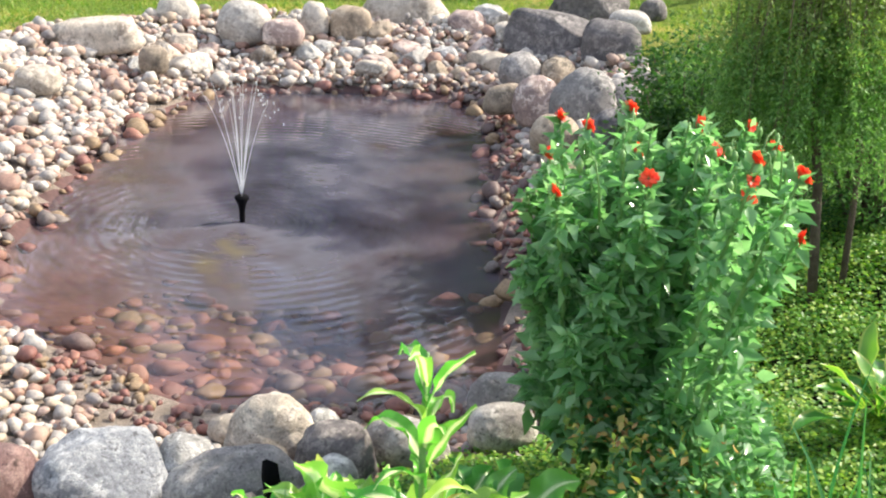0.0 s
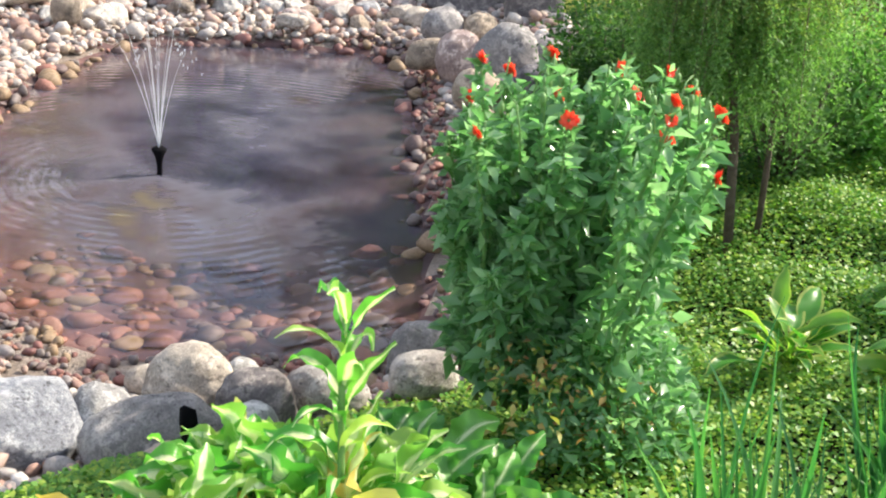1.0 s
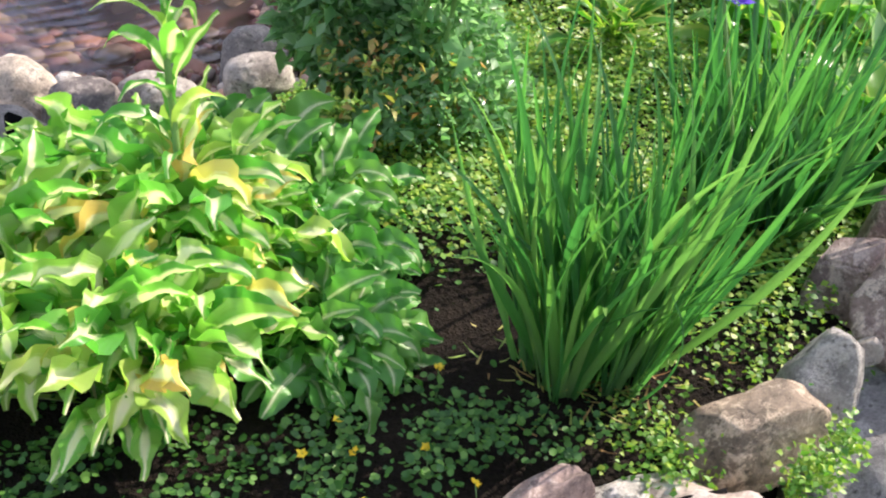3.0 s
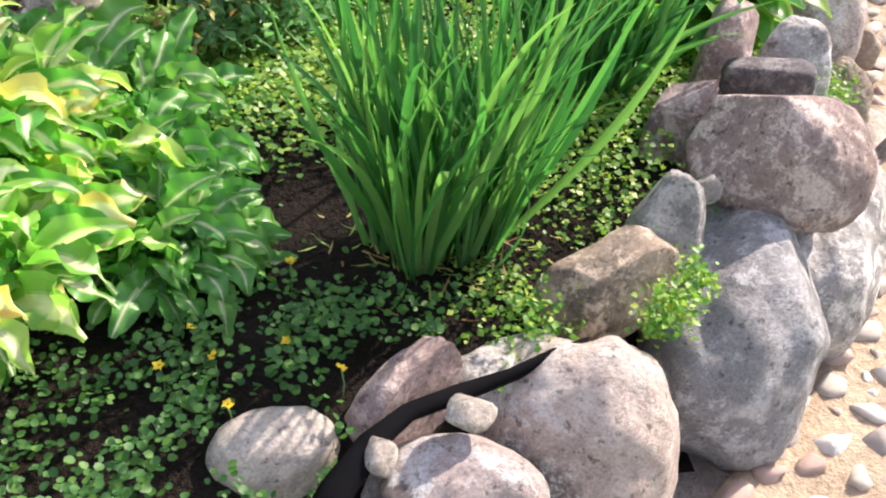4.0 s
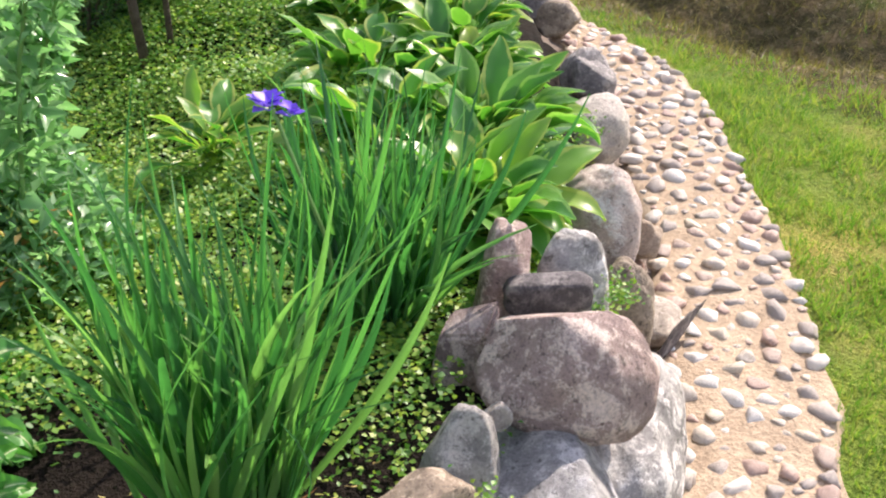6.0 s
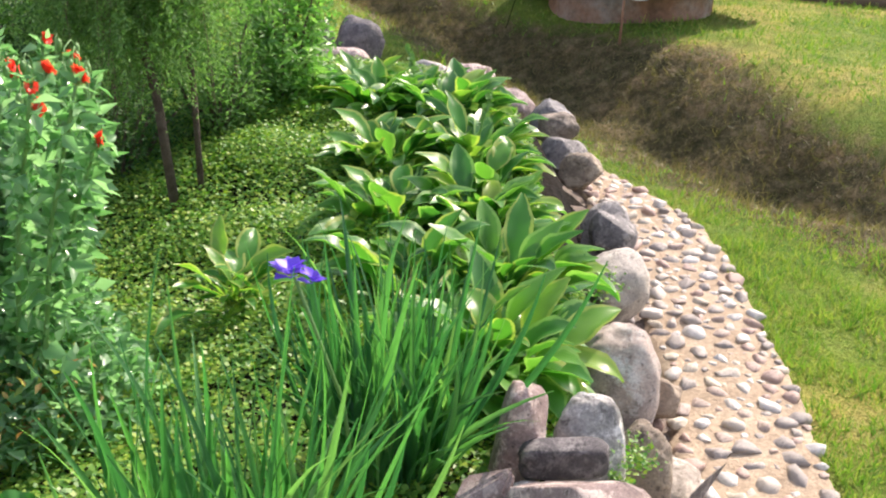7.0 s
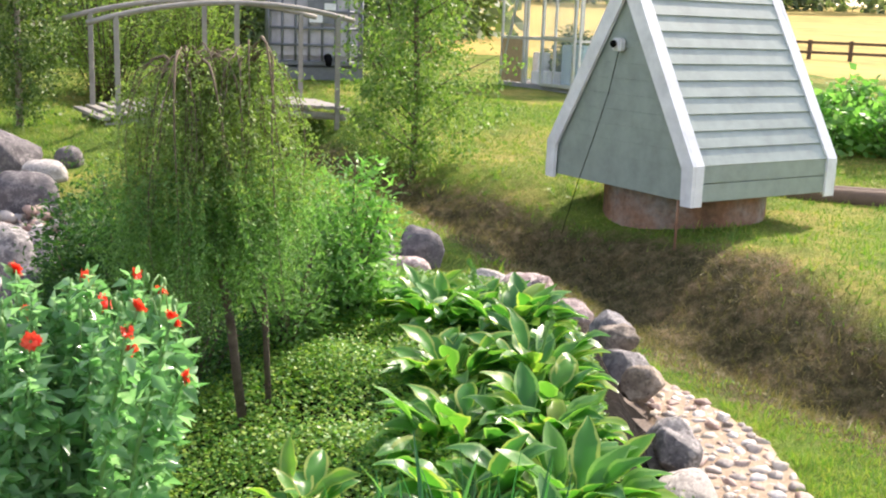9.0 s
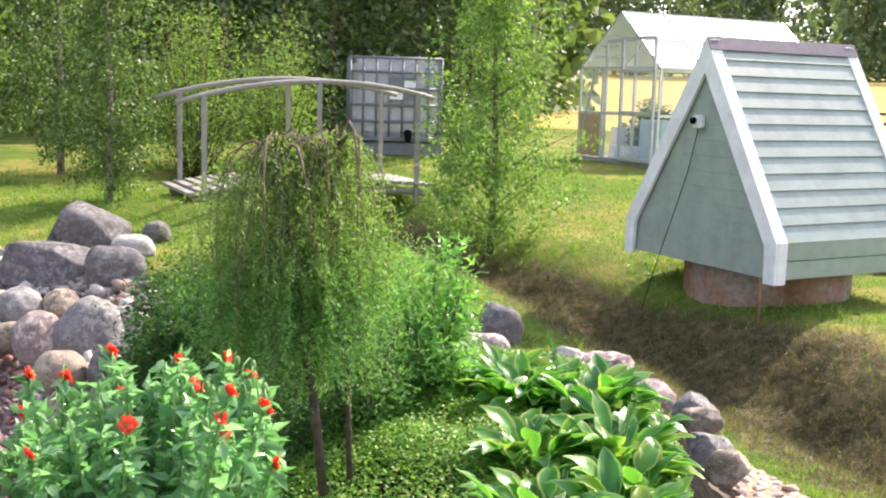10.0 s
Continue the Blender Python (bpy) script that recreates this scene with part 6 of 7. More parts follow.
for k in range(2):
    a, b = Vector((5.9 + k * 0.05, 8.75, 0.30)), Vector((9.8, 6.6, 0.32))
    V, F = tube([a.lerp(b, t) for t in np.linspace(0, 1, 7)], [0.085, 0.09, 0.085, 0.09, 0.088, 0.085, 0.08], 10)
    lg = tagged(new("log", mesh_of("log", V, F, M["log"])), "grey-brown log edging the vegetable patch", "log", "logs")
    lg.location = (0.1 * k, 0.28 * k, -0.12 - 0.02 * k)
fence = thing("fence", (18.3, 26.9, gz(18.3, 26.9)), "low brown wooden rail fence by the field", "fence")
for k in range(14):
    x = -2.6 + 0.80 * k
    part("post", box_mesh("post", x - 0.045, -0.92 * x - 0.045, -0.3, x + 0.045, -0.92 * x + 0.045, 0.54, M["log"]), fence)
for z in (0.20, 0.47):
    part("rail", beam_mesh("rail", (-2.6, 2.34, z), (7.8, -7.23, z), 0.03, 0.075, M["log"]), fence)



# ---- woodland ----
def wood_tree(x, y, height, radius, n, size, seed, mat="wood_leaf", cone=0.8):
    r = random.Random(seed)
    tr = thing("woodland_tree", (x, y, gz(x, y) - 0.1), "tall dark green tree at the edge of the wood", "tree", "woodland")
    V, F = tube([(0, 0, 0), (0.1, 0, height * 0.5), (0, 0, height)], [0.16, 0.11, 0.02], 8)
    part("trunk", mesh_of("trunk", V, F, M["bark"]), tr)
    t = rng.random(n) ** 0.9
    a = rng.random(n) * 6.283
    clump = 0.75 + 0.25 * np.sin(a * 3 + seed) * np.sin(t * 17 + seed)
    R_ = radius * (1 - cone * t) * np.sqrt(rng.random(n)) * clump * 1.15
    P_ = np.stack([R_ * np.cos(a), R_ * np.sin(a), height * (0.04 + 0.98 * t) - 0.25 * R_], 1)
    D_ = np.stack([np.cos(a), np.sin(a), rng.normal(-0.3, 0.6, n)], 1) + 0.5 * rng.normal(size=(n, 3))
    crown("crown", tr, P_, D_, size, M[mat], 0.6, "", FAR_F)
    return tr


r = random.Random(77)
for k in range(19):
    x = -12 + k * 1.05 + r.uniform(-0.4, 0.4)
    wood_tree(x, 24 + r.uniform(-2.5, 3) + 0.10 * abs(x), r.uniform(8, 12), r.uniform(1.7, 2.5), 8000, 0.16, 80 + k)
    wood_tree(x * 1.4, 33 + r.uniform(-2, 2), r.uniform(10, 14), r.uniform(2.6, 3.4), 1500, 0.75, 220 + k)
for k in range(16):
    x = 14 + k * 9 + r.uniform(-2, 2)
    wood_tree(x, 150 - k * 2.5 + r.uniform(-5, 5), r.uniform(11, 17), r.uniform(5, 7), 2000, 1.0, 120 + k, "hazy_leaf", 0.45)
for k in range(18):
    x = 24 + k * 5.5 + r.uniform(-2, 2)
    wood_tree(x, 118 - k * 2.0 + r.uniform(-4, 4), r.uniform(14, 19), r.uniform(4, 5.5), 2000, 0.9, 250 + k, "hazy_leaf", 0.45)
for k in range(14):
    wood_tree(-9 - k * 3, 22 - k * 2.6 + r.uniform(-1, 1), r.uniform(7, 10), r.uniform(1.8, 2.6), 1500, 0.36, 150 + k, "birch" if k % 3 == 0 else "wood_leaf", 0.6)
for k in range(12):
    a = radians(150 + k * 20)
    wood_tree(30 * math.sin(a), 30 * math.cos(a), r.uniform(7, 10), r.uniform(2, 3), 900, 0.5, 180 + k, "wood_leaf", 0.6)


# ---- fountain ----
fount = thing("fountain", (-1.61, 4.62, WATER - 0.15), "black pond fountain nozzle throwing thin water jets", "fountain")
V, F = tube([(0, 0, -0.2), (0, 0, 0.2), (0, 0, 0.24), (0, 0, 0.27), (0, 0, 0.28)], [0.014, 0.013, 0.02, 0.036, 0.03], 12)
part("nozzle", mesh_of("nozzle", V, F, M["liner"]), fount)


m, N, L, P = nodes_of("water_jet")
P.inputs["Base Color"].default_value = (0.92, 0.94, 0.96, 1)
P.inputs["Roughness"].default_value, P.inputs["Alpha"].default_value = 0.1, 0.38
M["jet"] = m
r = random.Random(31)
for k in range(11):
    a = 2 * math.pi * k / 11 + r.uniform(-0.2, 0.2)
    reach, top = r.uniform(0.10, 0.34), r.uniform(0.46, 0.70)
    pts = []
    for j in range(9):
        t = j / 8
        pts.append((math.cos(a) * reach * t * 0.62, math.sin(a) * reach * t * 0.62, 0.28 + top * (1 - (1 - t) ** 2 * 0.5 - 0.5 * (1 - t))))
    V, F = tube(pts, [0.0022 - 0.0013 * j / 8 for j in range(9)], 5)
    drops = []
    for j in range(6):
        t = 1.0 + 0.75 * r.random()
        c = Vector((math.cos(a) * reach * t * 0.62, math.sin(a) * reach * t * 0.62, 0.28 + top * (1 - (1 - t) ** 2 * 0.5))) + Vector((r.gauss(0, 0.012), r.gauss(0, 0.012), 0))
        drops.append(tube([c, c + Vector((0, 0, 0.012))], [0.003, 0.003], 4))
    V, F = joined([(V, F)] + drops)
    part("water_jet", mesh_of("water_jet", V, F, M["jet"]), fount, None, "thin clear water jet")

# ---- black liner edge between the stones, and a slate spike by the path ----
def ribbon(name, pts, width, mat, label, cat, taper=0.3, rise=1.0):
    V, F = [], []
    for i, p in enumerate(pts):
        p = Vector(p)
        d = (Vector(pts[min(i + 1, len(pts) - 1)]) - Vector(pts[max(i - 1, 0)])).normalized()
        sd = d.cross(Vector((0, 0, 1))).normalized()
        w = width * (1 - taper * i / (len(pts) - 1))
        for u, h in ((-1, 0.0), (-0.5, 0.018), (0, 0.022), (0.5, 0.016), (1, 0.0)):
            V.append(p + sd * w * u + Vector((0, 0, h * rise + 0.004 * math.sin(i * 2.3 + u))))
        V.append(p - Vector((0, 0, 0.05 * rise)))
    for i in range(len(pts) - 1):
        for j in range(6):
            a, b = i * 6 + j, i * 6 + (j + 1) % 6
            F.append((a, b, b + 6, a + 6))
    F += [tuple(range(6))[::-1], tuple(range((len(pts) - 1) * 6, len(pts) * 6))]
    return tagged(new(name, mesh_of(name, V, F, mat)), label, cat)


ribbon("pond_liner", [(0.555, 0.86, 0.30), (0.600, 0.925, 0.325), (0.650, 0.988, 0.34), (0.705, 1.030, 0.345), (0.775, 1.055, 0.345), (0.85, 1.085, 0.345), (0.915, 1.112, 0.345), (0.975, 1.140, 0.34)], 0.026, M["liner"], "fold of black pond liner between the edging stones", "pond liner", 0.85, 0.45)
V, F = [], []
for k in range(7):
    t = k / 6
    for j in range(3):
        u = j - 1
        for side in (0, 1):
            V.append((-0.37 + 0.035 * u * (1.1 - 0.6 * t) + 0.03 * t + 0.01 * math.sin(4 * t), 2.03 + 0.02 * u * u + 0.02 * math.sin(5 * t) + 0.006 * side, 0.10 + 0.25 * t - 0.02 * abs(u) * t))
for k in range(6):
    for j in range(2):
        a = k * 6 + j * 2
        F += [(a, a + 2, a + 8, a + 6), (a + 1, a + 7, a + 9, a + 3)]
    a = k * 6
    F += [(a, a + 6, a + 7, a + 1), (a + 4, a + 5, a + 11, a + 10)]
F += [(36, 38, 39, 37), (38, 40, 41, 39), (0, 1, 3, 2), (2, 3, 5, 4)]
tagged(new("pond_liner", mesh_of("pond_liner", V, F, M["liner"])), "torn upright flap of black pond liner among pond stones", "pond liner")
V = [Vector(v) for v in ((1.87, 1.94, -0.02), (1.93, 1.99, -0.02), (1.92, 1.96, 0.10), (1.99, 2.01, 0.10), (2.08, 2.07, 0.09), (1.88, 1.96, 0.02), (2.0, 2.03, 0.06))]
bm = bmesh.new()
for v in V:
    bm.verts.new(v)
bmesh.ops.convex_hull(bm, input=bm.verts)
me = bpy.data.meshes.new("slate_shard")
bm.to_mesh(me)
bm.free()
me.materials.append(M["dark"])
tagged(new("slate_shard", me), "dark pointed slate shard leaning by the path", "stone")
r = random.Random(8)
for k, (x, y) in enumerate(((0.56, 1.33), (0.42, 1.2), (0.45, 1.14), (0.38, 1.13), (0.55, 1.16), (0.47, 1.05), (0.62, 1.10))):
    fl = thing("yellow_flower", (x, y, gz(x, y)), "small yellow flower in the ground cover", "flower", "yellow flowers")
    V, F = tube([(0, 0, -0.01), (0.004, 0, 0.03), (0, 0, 0.06)], [0.0015, 0.0012, 0.001], 4)
    part("stem", mesh_of("stem", V, F, M["stem"]), fl)
    part("blossom", petals(10, 0.001, 0.0085, 0.9, 70 + k, M["yellow"], "blossom"), fl, pose(0, 0, 0.06, r.uniform(-20, 20), r.uniform(-20, 20), 0))

# withered leaves at the foot of the bush
n = 420
a = rng.random(n) * 6.283
tuft = rng.normal(0, 1, (14, 2))[rng.integers(0, 14, n)]
P_ = np.stack([0.50 + 0.13 * tuft[:, 0] + rng.normal(0, 0.035, n), 2.22 + 0.08 * tuft[:, 1] + rng.normal(0, 0.035, n), 0.30 + 0.22 * rng.random(n)], 1)
D_ = np.stack([np.cos(a), np.sin(a), rng.uniform(-1.2, 0.3, n)], 1)
sz = rng.uniform(0.012, 0.034, n)
V, F = scatter(LEAF_T, LEAF_F, P_ - np.array([0.42, 2.48, 0.28]), D_, rand_dirs(n, 1), np.stack([sz * 0.5, sz, sz], 1))
tagged(part("withered_foliage", mesh_of("withered_foliage", V, F, M["withered"]), bush, None, "brown and yellow withered lower leaves"), kind="stuff")


# ---- ground cover, grass, pebbles ----
def in_poly(n, poly, lo, hi, cond):
    x, y = rng.uniform(lo[0], hi[0], n), rng.uniform(lo[1], hi[1], n)
    k = cond(x, y)
    return x[k], y[k]


bx, by = in_poly(700000, BED, (-0.9, 0.5), (2.8, 7.4), lambda x, y: (poly_dist(x, y, BED) < 0.03) & (poly_dist(x, y, POND) > 0.3))
dens = np.array([noise.noise(Vector((a * 2.6, b * 2.6, 3))) for a, b in zip(bx, by)])
bare = np.exp(-(((bx - 0.62) / 0.30) ** 2 + ((by - 1.5) / 0.22) ** 2))
keep = rng.random(len(bx)) < np.clip(0.86 + 0.9 * dens - 0.95 * bare - 0.15 * (by < 1.5), 0.02, 1)
seam = 1.72 + 0.10 * np.sin(5 * bx) + 0.10 * rng.normal(size=len(bx))
keep &= (by > seam) | (rng.random(len(bx)) < np.where(bx > 0.92, 0.16, np.clip(0.42 + 1.3 * np.array([noise.noise(Vector((a * 9, b * 9, 8))) for a, b in zip(bx, by)]), 0.03, 0.6)))
keep &= (by < 2.8) | (poly_dist(bx, by, BED) < -0.14)
for rx_, ry_, ra, rb in ROCKS:
    keep &= np.hypot(bx - rx_, by - ry_) > 0.5 * (ra + rb) + 0.01
bx, by, dens, seam = bx[keep], by[keep], dens[keep], seam[keep]
n = len(bx)
hgt = np.clip(0.055 + 0.05 * dens + 0.02 * (by > 2.3), 0.015, 0.10)
P_ = np.stack([bx, by, ground_z(bx, by) + hgt * rng.random(n) ** 0.55], 1)
a = rng.random(n) * 6.283
D_ = np.stack([np.cos(a), np.sin(a), rng.uniform(-0.2, 0.7, n)], 1)
s = rng.uniform(0.0095, 0.0190, n) * np.where(by > seam, 1.0, 0.85)
for lo_, hi_, m_, tpl, fcs, lab in ((2.6, 9.0, "cover", LEAF_T, FAR_F, "low small-leaved yellow-green ground cover over the soil"), (0.0, 2.6, "cover", LEAF_T, FAR_F, "low small-leaved ground cover at the foot of the bush"),
                                    (0.0, 2.0, "cover_low", ROUND_T, ROUND_F, "sparse dark green seedlings over bare dark soil")):
    low_soil = (by < seam) & (bx < 0.92)
    sel = low_soil if m_ == "cover_low" else (by >= lo_) & (by < hi_) & ~low_soil
    V, F = scatter(tpl, fcs, P_[sel], D_[sel], np.tile((0.0, 0.0, 1.0), (sel.sum(), 1)) + 0.35 * rng.normal(size=(sel.sum(), 3)), np.stack([s * 0.85, s, s], 1)[sel])
    tagged(new("ground_cover", mesh_of("ground_cover", V, F, M[m_])), lab, "ground cover", kind="stuff")
# dry litter at the foot of the irises
n = 240
lx_, ly_ = np.concatenate([rng.normal(0.80, 0.10, n // 2), rng.normal(1.16, 0.10, n // 2)]), np.concatenate([rng.normal(1.37, 0.06, n // 2), rng.normal(1.84, 0.06, n // 2)])
a = rng.random(n) * 6.283
V, F = scatter(BLADE_T, BLADE_F, np.stack([lx_, ly_, ground_z(lx_, ly_) + 0.006 + 0.015 * rng.random(n)], 1), np.stack([np.cos(a), np.sin(a), rng.uniform(-0.05, 0.35, n)], 1), np.tile((0.0, 0.0, 1.0), (n, 1)),
               np.stack([np.full(n, 0.004), rng.uniform(0.012, 0.045, n), np.full(n, 0.02)], 1))
tagged(new("plant_litter", mesh_of("plant_litter", V, F, M["withered"])), "dry brown leaf litter at the foot of the irises", "leaf litter", kind="stuff")


def path_side(x, y):
    return line_dist(x, y, PATHLINE)


gx_, gy_ = in_poly(1300000, None, (-3.5, -3.5), (6.5, 9.0), lambda x, y: rng.random(len(x)) < np.clip(1.75 - 0.33 * np.hypot(x - 1.0, y - 1.0), 0.0, 1) * np.where((x > 1.2) & (y > 0), 1.0, 0.12))
ok = (path_side(gx_, gy_) > 0.188 + 0.03 * np.sin(gx_ * 37) * np.sin(gy_ * 31)) & (poly_dist(gx_, gy_, BED) > 0.35 * (gx_ > 0.2)) & (poly_dist(gx_, gy_, POND) > 1.2) & (poly_dist(gx_, gy_, HAY_SHADE) > -0.12 + 0.12 * rng.normal(size=len(gx_)))
gx_, gy_ = gx_[ok], gy_[ok]
n = len(gx_)
P_ = np.stack([gx_, gy_, ground_z(gx_, gy_) - 0.005], 1)
tall = np.array([noise.noise(Vector((a * 5, b * 5, 1))) + 0.6 * noise.noise(Vector((a * 17, b * 17, 5))) for a, b in zip(gx_, gy_)])
s = rng.uniform(0.024, 0.05, n) * np.clip(1 + 1.1 * tall, 0.35, 2.0)
V, F = scatter(BLADE_T, [(0, 1, 4)], P_, rand_dirs(n, 1.5), rand_dirs(n), np.stack([np.full(n, 0.0052), s, s], 1))
tagged(new("grass", mesh_of("grass", V, F, M["grass"])), "short sunlit lawn grass beside the path", "grass", kind="stuff")
fx_, fy_ = in_poly(115000, None, (-6.0, 5.0), (9.5, 14.0), lambda x, y: (np.hypot(x - 1.0, y - 1.0) > 4.6) & (poly_dist(x, y, POND) > 1.25) & (poly_dist(x, y, BED) > 0.5) & (poly_dist(x, y, HAY_SHADE) > 0.12 * rng.normal(size=len(x))))
n = len(fx_)
tall = np.array([noise.noise(Vector((a * 2.2, b * 2.2, 1))) + 0.7 * noise.noise(Vector((a * 7, b * 7, 5))) for a, b in zip(fx_, fy_)])
s = rng.uniform(0.03, 0.065, n) * np.clip(0.9 + 1.0 * tall, 0.25, 1.9)
V, F = scatter(BLADE_T, [(0, 1, 4)], np.stack([fx_, fy_, ground_z(fx_, fy_) - 0.005], 1), rand_dirs(n, 1.5), rand_dirs(n), np.stack([np.full(n, 0.012), s, s], 1))
tagged(new("grass", mesh_of("grass", V, F, M["grass"])), "sunlit mown lawn grass around the well house", "grass", kind="stuff")
gx_, gy_ = in_poly(150000, None, (1.6, 2.2), (8.0, 11.5), lambda x, y: (poly_dist(x, y, HAY_SHADE) < 0.10 * rng.normal(size=len(x))) & (poly_dist(x, y, BED) > 0.35) & (path_side(x, y) > 0.25))
n = len(gx_)
P_ = np.stack([gx_, gy_, ground_z(gx_, gy_) - 0.005], 1)
s = rng.uniform(0.04, 0.12, n)
V, F = scatter(BLADE_T, BLADE_F, P_, rand_dirs(n, 0.4), rand_dirs(n), np.stack([np.full(n, 0.0045), s * 0.8, s], 1))
tagged(new("cut_grass", mesh_of("cut_grass", V, F, M["dry"])), "dry brown cut grass on the ditch bank", "grass", kind="stuff")


def pebble_shape(seed, sub):
    bm = bmesh.new()
    bmesh.ops.create_icosphere(bm, subdivisions=sub, radius=0.5)
    o = Vector((seed * 7.3, 1.7, 0))
    rc = random.Random(seed)
    cutters = [Vector((rc.gauss(0, 1), rc.gauss(0, 1), rc.gauss(0, 1))).normalized() for _ in range(6)]
    for v in bm.verts:
        v.co *= 1 + 0.45 * noise.noise(v.co * 2.4 + o) + 0.12 * noise.noise(v.co * 6 + o)
        for n_ in cutters:
            h = v.co.dot(n_) - 0.36
            if h > 0:
                v.co -= n_ * h * 0.85
    bm.verts.index_update()
    V = [v.co.copy() for v in bm.verts]
    F = [tuple(v.index for v in f.verts) for f in bm.faces]
    bm.free()
    return V, F


PEB = [pebble_shape(k, 2) for k in range(6)]
PEB1 = [pebble_shape(k + 20, 2) for k in range(8)]
PEB0 = [pebble_shape(k + 40, 1) for k in range(8)]


def pebble_cloud(name, x, y, size, mat, shapes, sink=0.25, label="", cat="pebbles"):
    V, F = [], []
    off = 0
    for k, (tv, tf) in enumerate(shapes):
        sel = np.arange(len(x)) % len(shapes) == k
        n = sel.sum()
        s = size[sel]
        d = rand_dirs(n)
        d[:, 2] *= 0.2
        up = rand_dirs(n, 2.5)
        zz = ground_z(x[sel], y[sel]) + s * (0.35 - sink) + rng.random(n) * 0.4 * s
        v, f = scatter(tv, tf, np.stack([x[sel], y[sel], zz], 1), d, up, np.stack([s * rng.uniform(0.65, 0.95, n), s, s * rng.uniform(0.5, 0.8, n)], 1))
        V.append(v)
        F += [tuple(i + off for i in q) for q in f]
        off += len(v)
    return tagged(new(name, mesh_of(name, np.concatenate(V), F, mat)), label, cat, kind="stuff")


STONES = [mesh_of("stone", *PEB[k], M["pebble_ob"]) for k in range(6)] + [rock_mesh("stone", 430 + k, 1, 1, 1, M["pebble_ob"], 2, 0.25, 5) for k in range(6)]
WETS = [rock_mesh("stone", 470 + k, 1, 1, 1, M["wet_ob"], 2, 0.35, 6) for k in range(8)]


def stone_pieces(parent, x, y, size, meshes, sink):
    """The nearest stones, each one a piece."""
    for k in range(len(x)):
        sz = float(size[k])
        ob = new("stone", meshes[k % len(meshes)])
        ob.parent = parent
        z = gz(x[k], y[k]) + sz * (0.30 - sink)
        ob.matrix_basis = pose(x[k], y[k], z, *rng.uniform(-18, 18, 2), rng.uniform(0, 360)) @ Matrix.Diagonal((sz * rng.uniform(0.7, 0.95), sz, sz * rng.uniform(0.5, 0.8), 1))


px_, py_ = in_poly(27000, None, (-4.6, 1.2), (0.4, 9.4), lambda x, y: (poly_dist(x, y, POND) > 0.0) & (poly_dist(x, y, POND) < 1.1 + 0.2 * (x < -1.5)) & (poly_dist(x, y, BED) > -0.05) & (line_dist(x, y, PATHLINE) > 0.45))
ps_ = rng.uniform(0.04, 0.105, len(px_)) * np.where(rng.random(len(px_)) < 0.10, 1.6, 1) * np.clip(0.25 + 0.14 * py_, 0.62, 1.0)
# waterline pebbles go dark: wet, and standing in for the bank's reflection
dark_shore = (poly_dist(px_, py_, POND) < np.where(py_ < 3.15, 0.24, 0.13)) & (px_ > -1.6)
dx_, dy_, ds_ = px_[dark_shore], py_[dark_shore], ps_[dark_shore] * np.where(py_[dark_shore] < 3.15, 0.8, 0.62)
px_, py_, ps_ = px_[~dark_shore], py_[~dark_shore], ps_[~dark_shore]
pebble_cloud("damp_pebbles", dx_, dy_, ds_, M["wet"], PEB1, 0.3, "wet reddish waterline pebbles, their dark tone also standing for the bank's reflection", "pebbles")
near = (py_ < 4.4) | ((px_ > -0.9) & (py_ < 7.2))
pick = np.flatnonzero(near)[:300]
rest = np.setdiff1d(np.arange(len(px_)), pick)
far_ = rest[py_[rest] > 4.5]
rest = rest[py_[rest] <= 4.5]
pebble_cloud("pebble_bank", px_[far_], py_[far_], ps_[far_], M["pebble"], PEB0, 0.2, "rounded pale, tan and reddish pebbles on the far pond bank", "pebbles")
bank_ob = pebble_cloud("pebble_bank", px_[rest], py_[rest], ps_[rest], M["pebble"], PEB1, 0.2, "rounded grey, white and reddish pebbles on the pond bank", "pebbles")
stone_pieces(bank_ob, px_[pick], py_[pick], ps_[pick], STONES, 0.2)
px_, py_ = in_poly(5200, None, (-3.2, 2.7), (0.2, 7.6), lambda x, y: (poly_dist(x, y, POND) < -0.02) & ((poly_dist(x, y, POND) > -0.14) | ((y < 4.1) & (x > -1.75) & (poly_dist(x, y, POND) > -1.0))) & (rng.random(len(x)) < 0.62))
ps_ = 0.035 + 0.12 * rng.random(len(px_)) ** 2.2
pick = np.flatnonzero(py_ < 3.9)[:260]
rest = np.setdiff1d(np.arange(len(px_)), pick)
wet_ob = pebble_cloud("submerged_stones", px_[rest], py_[rest], ps_[rest], M["wet"], PEB1, 0.25, "reddish brown stones under the shallow water", "stones")
stone_pieces(wet_ob, px_[pick], py_[pick], ps_[pick], WETS, 0.25)
# small stones along the edging
edge = thing("edging_stones", (1.9, 2.0, 0.0), "small pale stones at the foot of the boulders", "stones")
for k in range(26):
    i = 40 + k * 2
    p, q = centre[i], centre[i + 1]
    d = (q - p).normalized()
    c = p - Vector((d.y, -d.x, 0)) * (0.255 + 0.03 * rng.random()) - Vector((1.9, 2.0, 0))
    sz = 0.035 + 0.05 * rng.random()
    ob = part("stone", STONES[k % 12], edge, pose(c.x, c.y, 0.02, *rng.uniform(-20, 20, 2), rng.uniform(0, 360)) @ Matrix.Diagonal((sz, sz * 1.25, sz * 0.8, 1)))
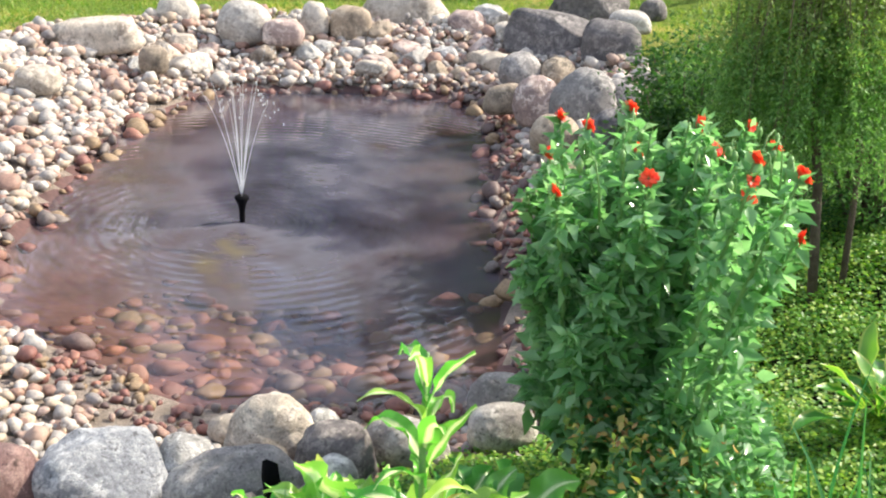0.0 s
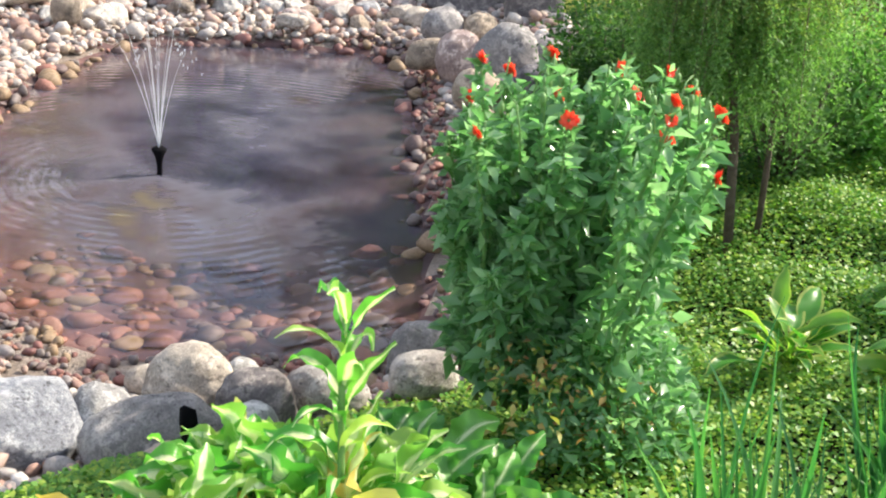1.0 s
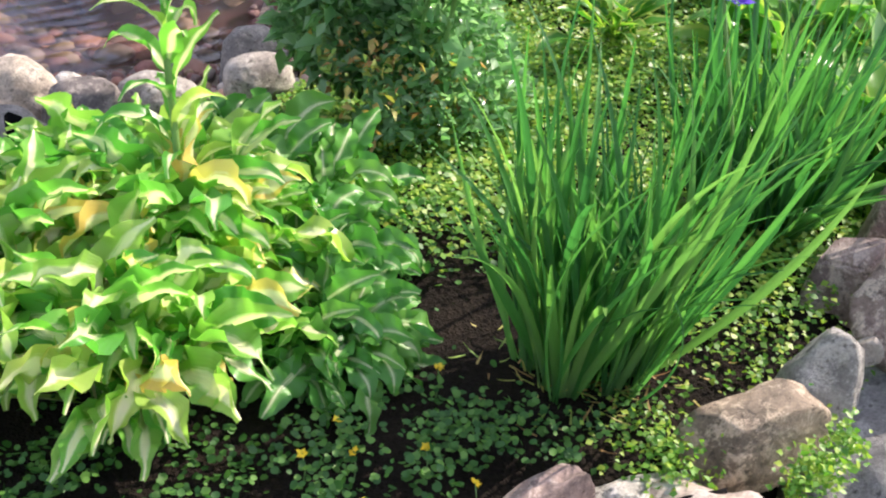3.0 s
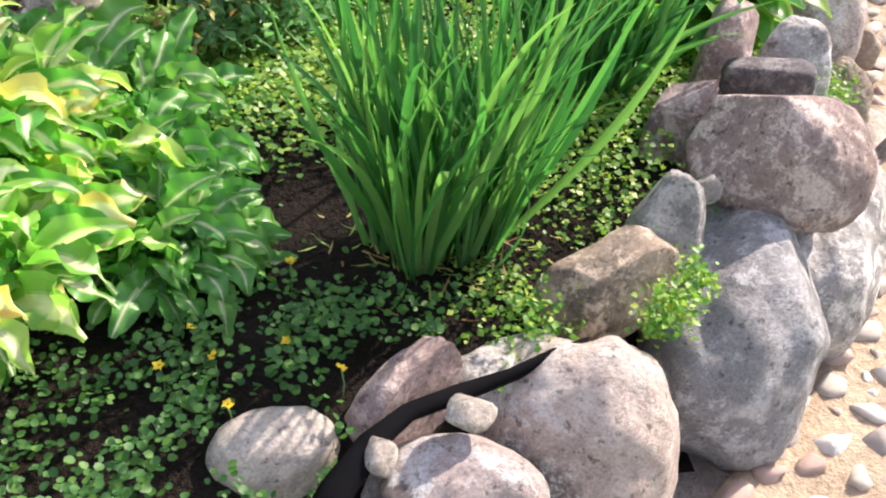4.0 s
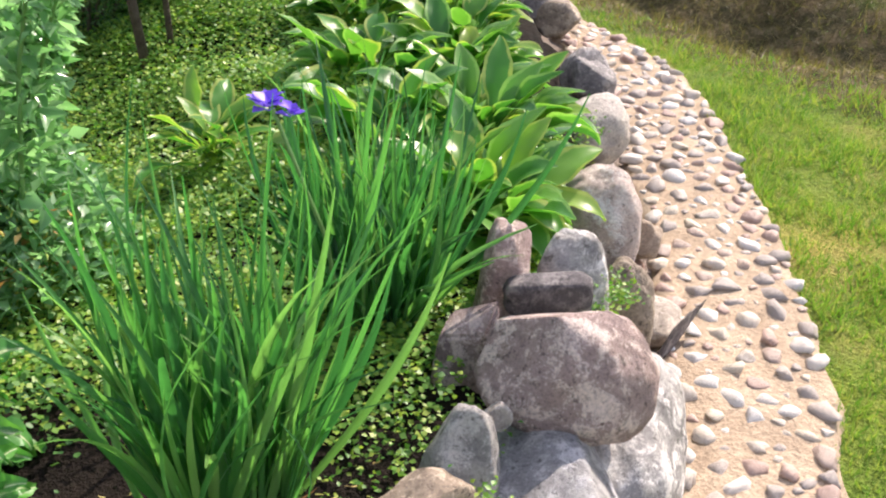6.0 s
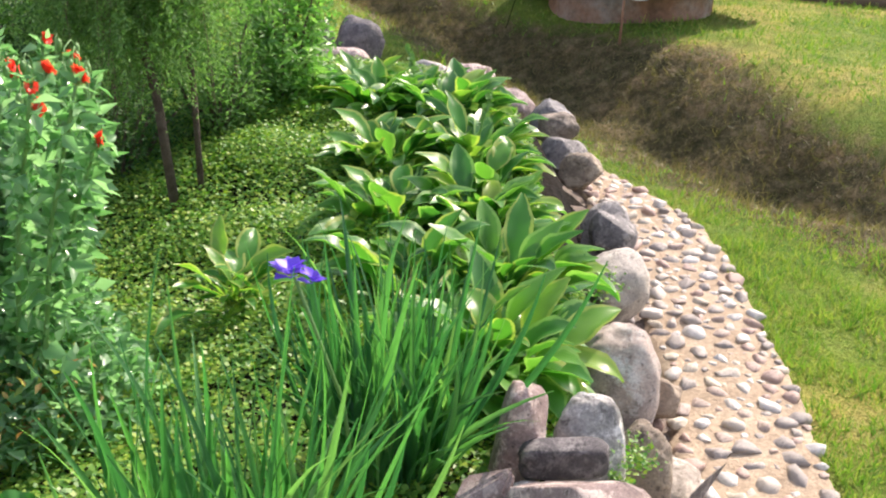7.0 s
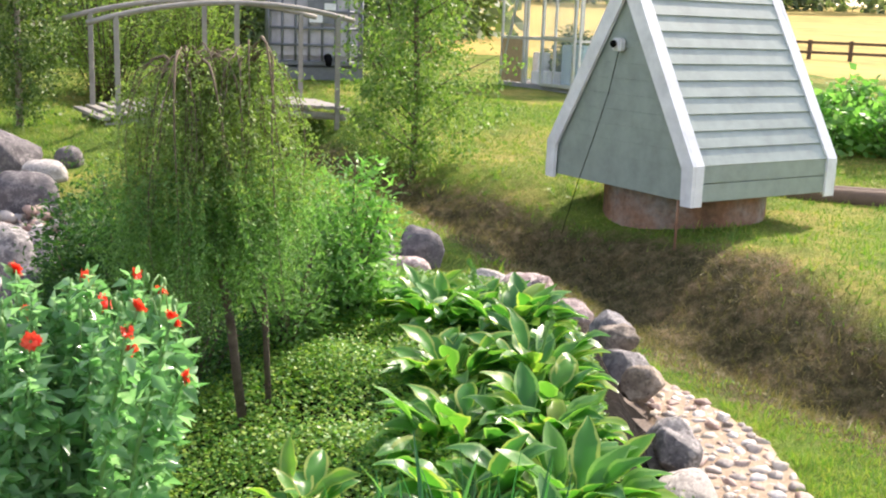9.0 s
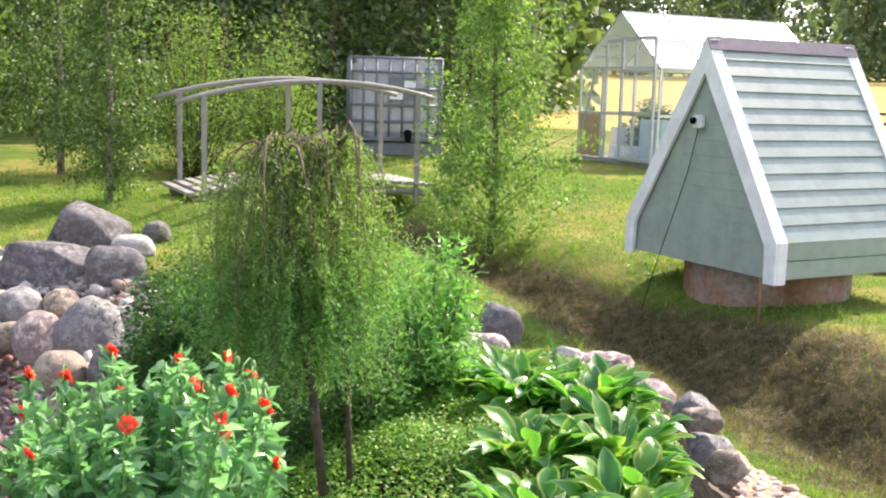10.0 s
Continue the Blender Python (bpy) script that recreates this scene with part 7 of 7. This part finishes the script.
# leafy tufts between the edging boulders
P_, S_ = [], []
for x, y, z, rad, n in ((1.165, 1.235, 0.335, 0.016, 90), (1.12, 1.19, 0.335, 0.018, 110), (1.085, 1.165, 0.335, 0.014, 70), (0.90, 1.20, 0.31, 0.035, 150), (1.16, 1.33, 0.27, 0.02, 70), (0.88, 1.27, 0.28, 0.05, 200), (1.08, 1.50, 0.31, 0.09, 260), (1.70, 1.86, 0.28, 0.022, 90), (1.60, 1.76, 0.32, 0.022, 80), (2.03, 2.74, 0.26, 0.03, 110), (1.84, 2.5, 0.30, 0.03, 100)):
    q = rng.normal(0, 1, (2 * n, 3)) * np.array([rad, rad, 0.022]) + np.array([x, y, z + 0.02])
    P_.append(q)
P_ = np.concatenate(P_)
n = len(P_)
a = rng.random(n) * 6.283
sz = rng.uniform(0.008, 0.015, n)
V, F = scatter(LEAF_T, LEAF_F, P_, np.stack([np.cos(a), np.sin(a), rng.uniform(-0.3, 0.9, n)], 1), rand_dirs(n, 1.5), np.stack([sz * 0.8, sz, sz], 1))
tagged(new("stone_crevice_plants", mesh_of("stone_crevice_plants", V, F, M["cover"])), "yellow-green creeping plants between the edging boulders", "ground cover", kind="stuff")

# cobbles of the path, each one a piece
COB = [rock_mesh("cobble", 400 + k, 1, 1, 1, M["cobble"], 2, 0.75, 11) for k in range(24)]
r = random.Random(5)
placed = []
tries = 0
while len(placed) < 900 and tries < 14500:
    tries += 1
    i = r.randrange(3, len(centre) - 3)
    p, q = centre[i], centre[i + 1]
    d = (q - p).normalized()
    s = Vector((d.y, -d.x, 0))
    half = 0.190 - 0.14 * max(0, (i - len(centre) + 18) / 18)
    c = p.lerp(q, r.random()) + s * r.uniform(-half, half * 0.88)
    size = r.choice((0.050, 0.056, 0.062, 0.068, 0.076)) if tries < 6000 else r.choice((0.026, 0.032, 0.04))
    if all((c - o).length > (0.53 if c.y < 2.2 else 0.48) * (size + so) + r.uniform(0.0, 0.008) for o, so in placed):
        placed.append((c, size))
for k, (c, size) in enumerate(placed):
    ob = new("cobble", COB[k % 24])
    ob.parent = path_ob
    ob.matrix_basis = pose(c.x, c.y, 0.016, r.uniform(-14, 14), r.uniform(-12, 12), r.uniform(0, 360)) @ Matrix.Diagonal((size * 0.85, size * r.uniform(1.0, 1.35), size * r.uniform(0.50, 0.74), 1))
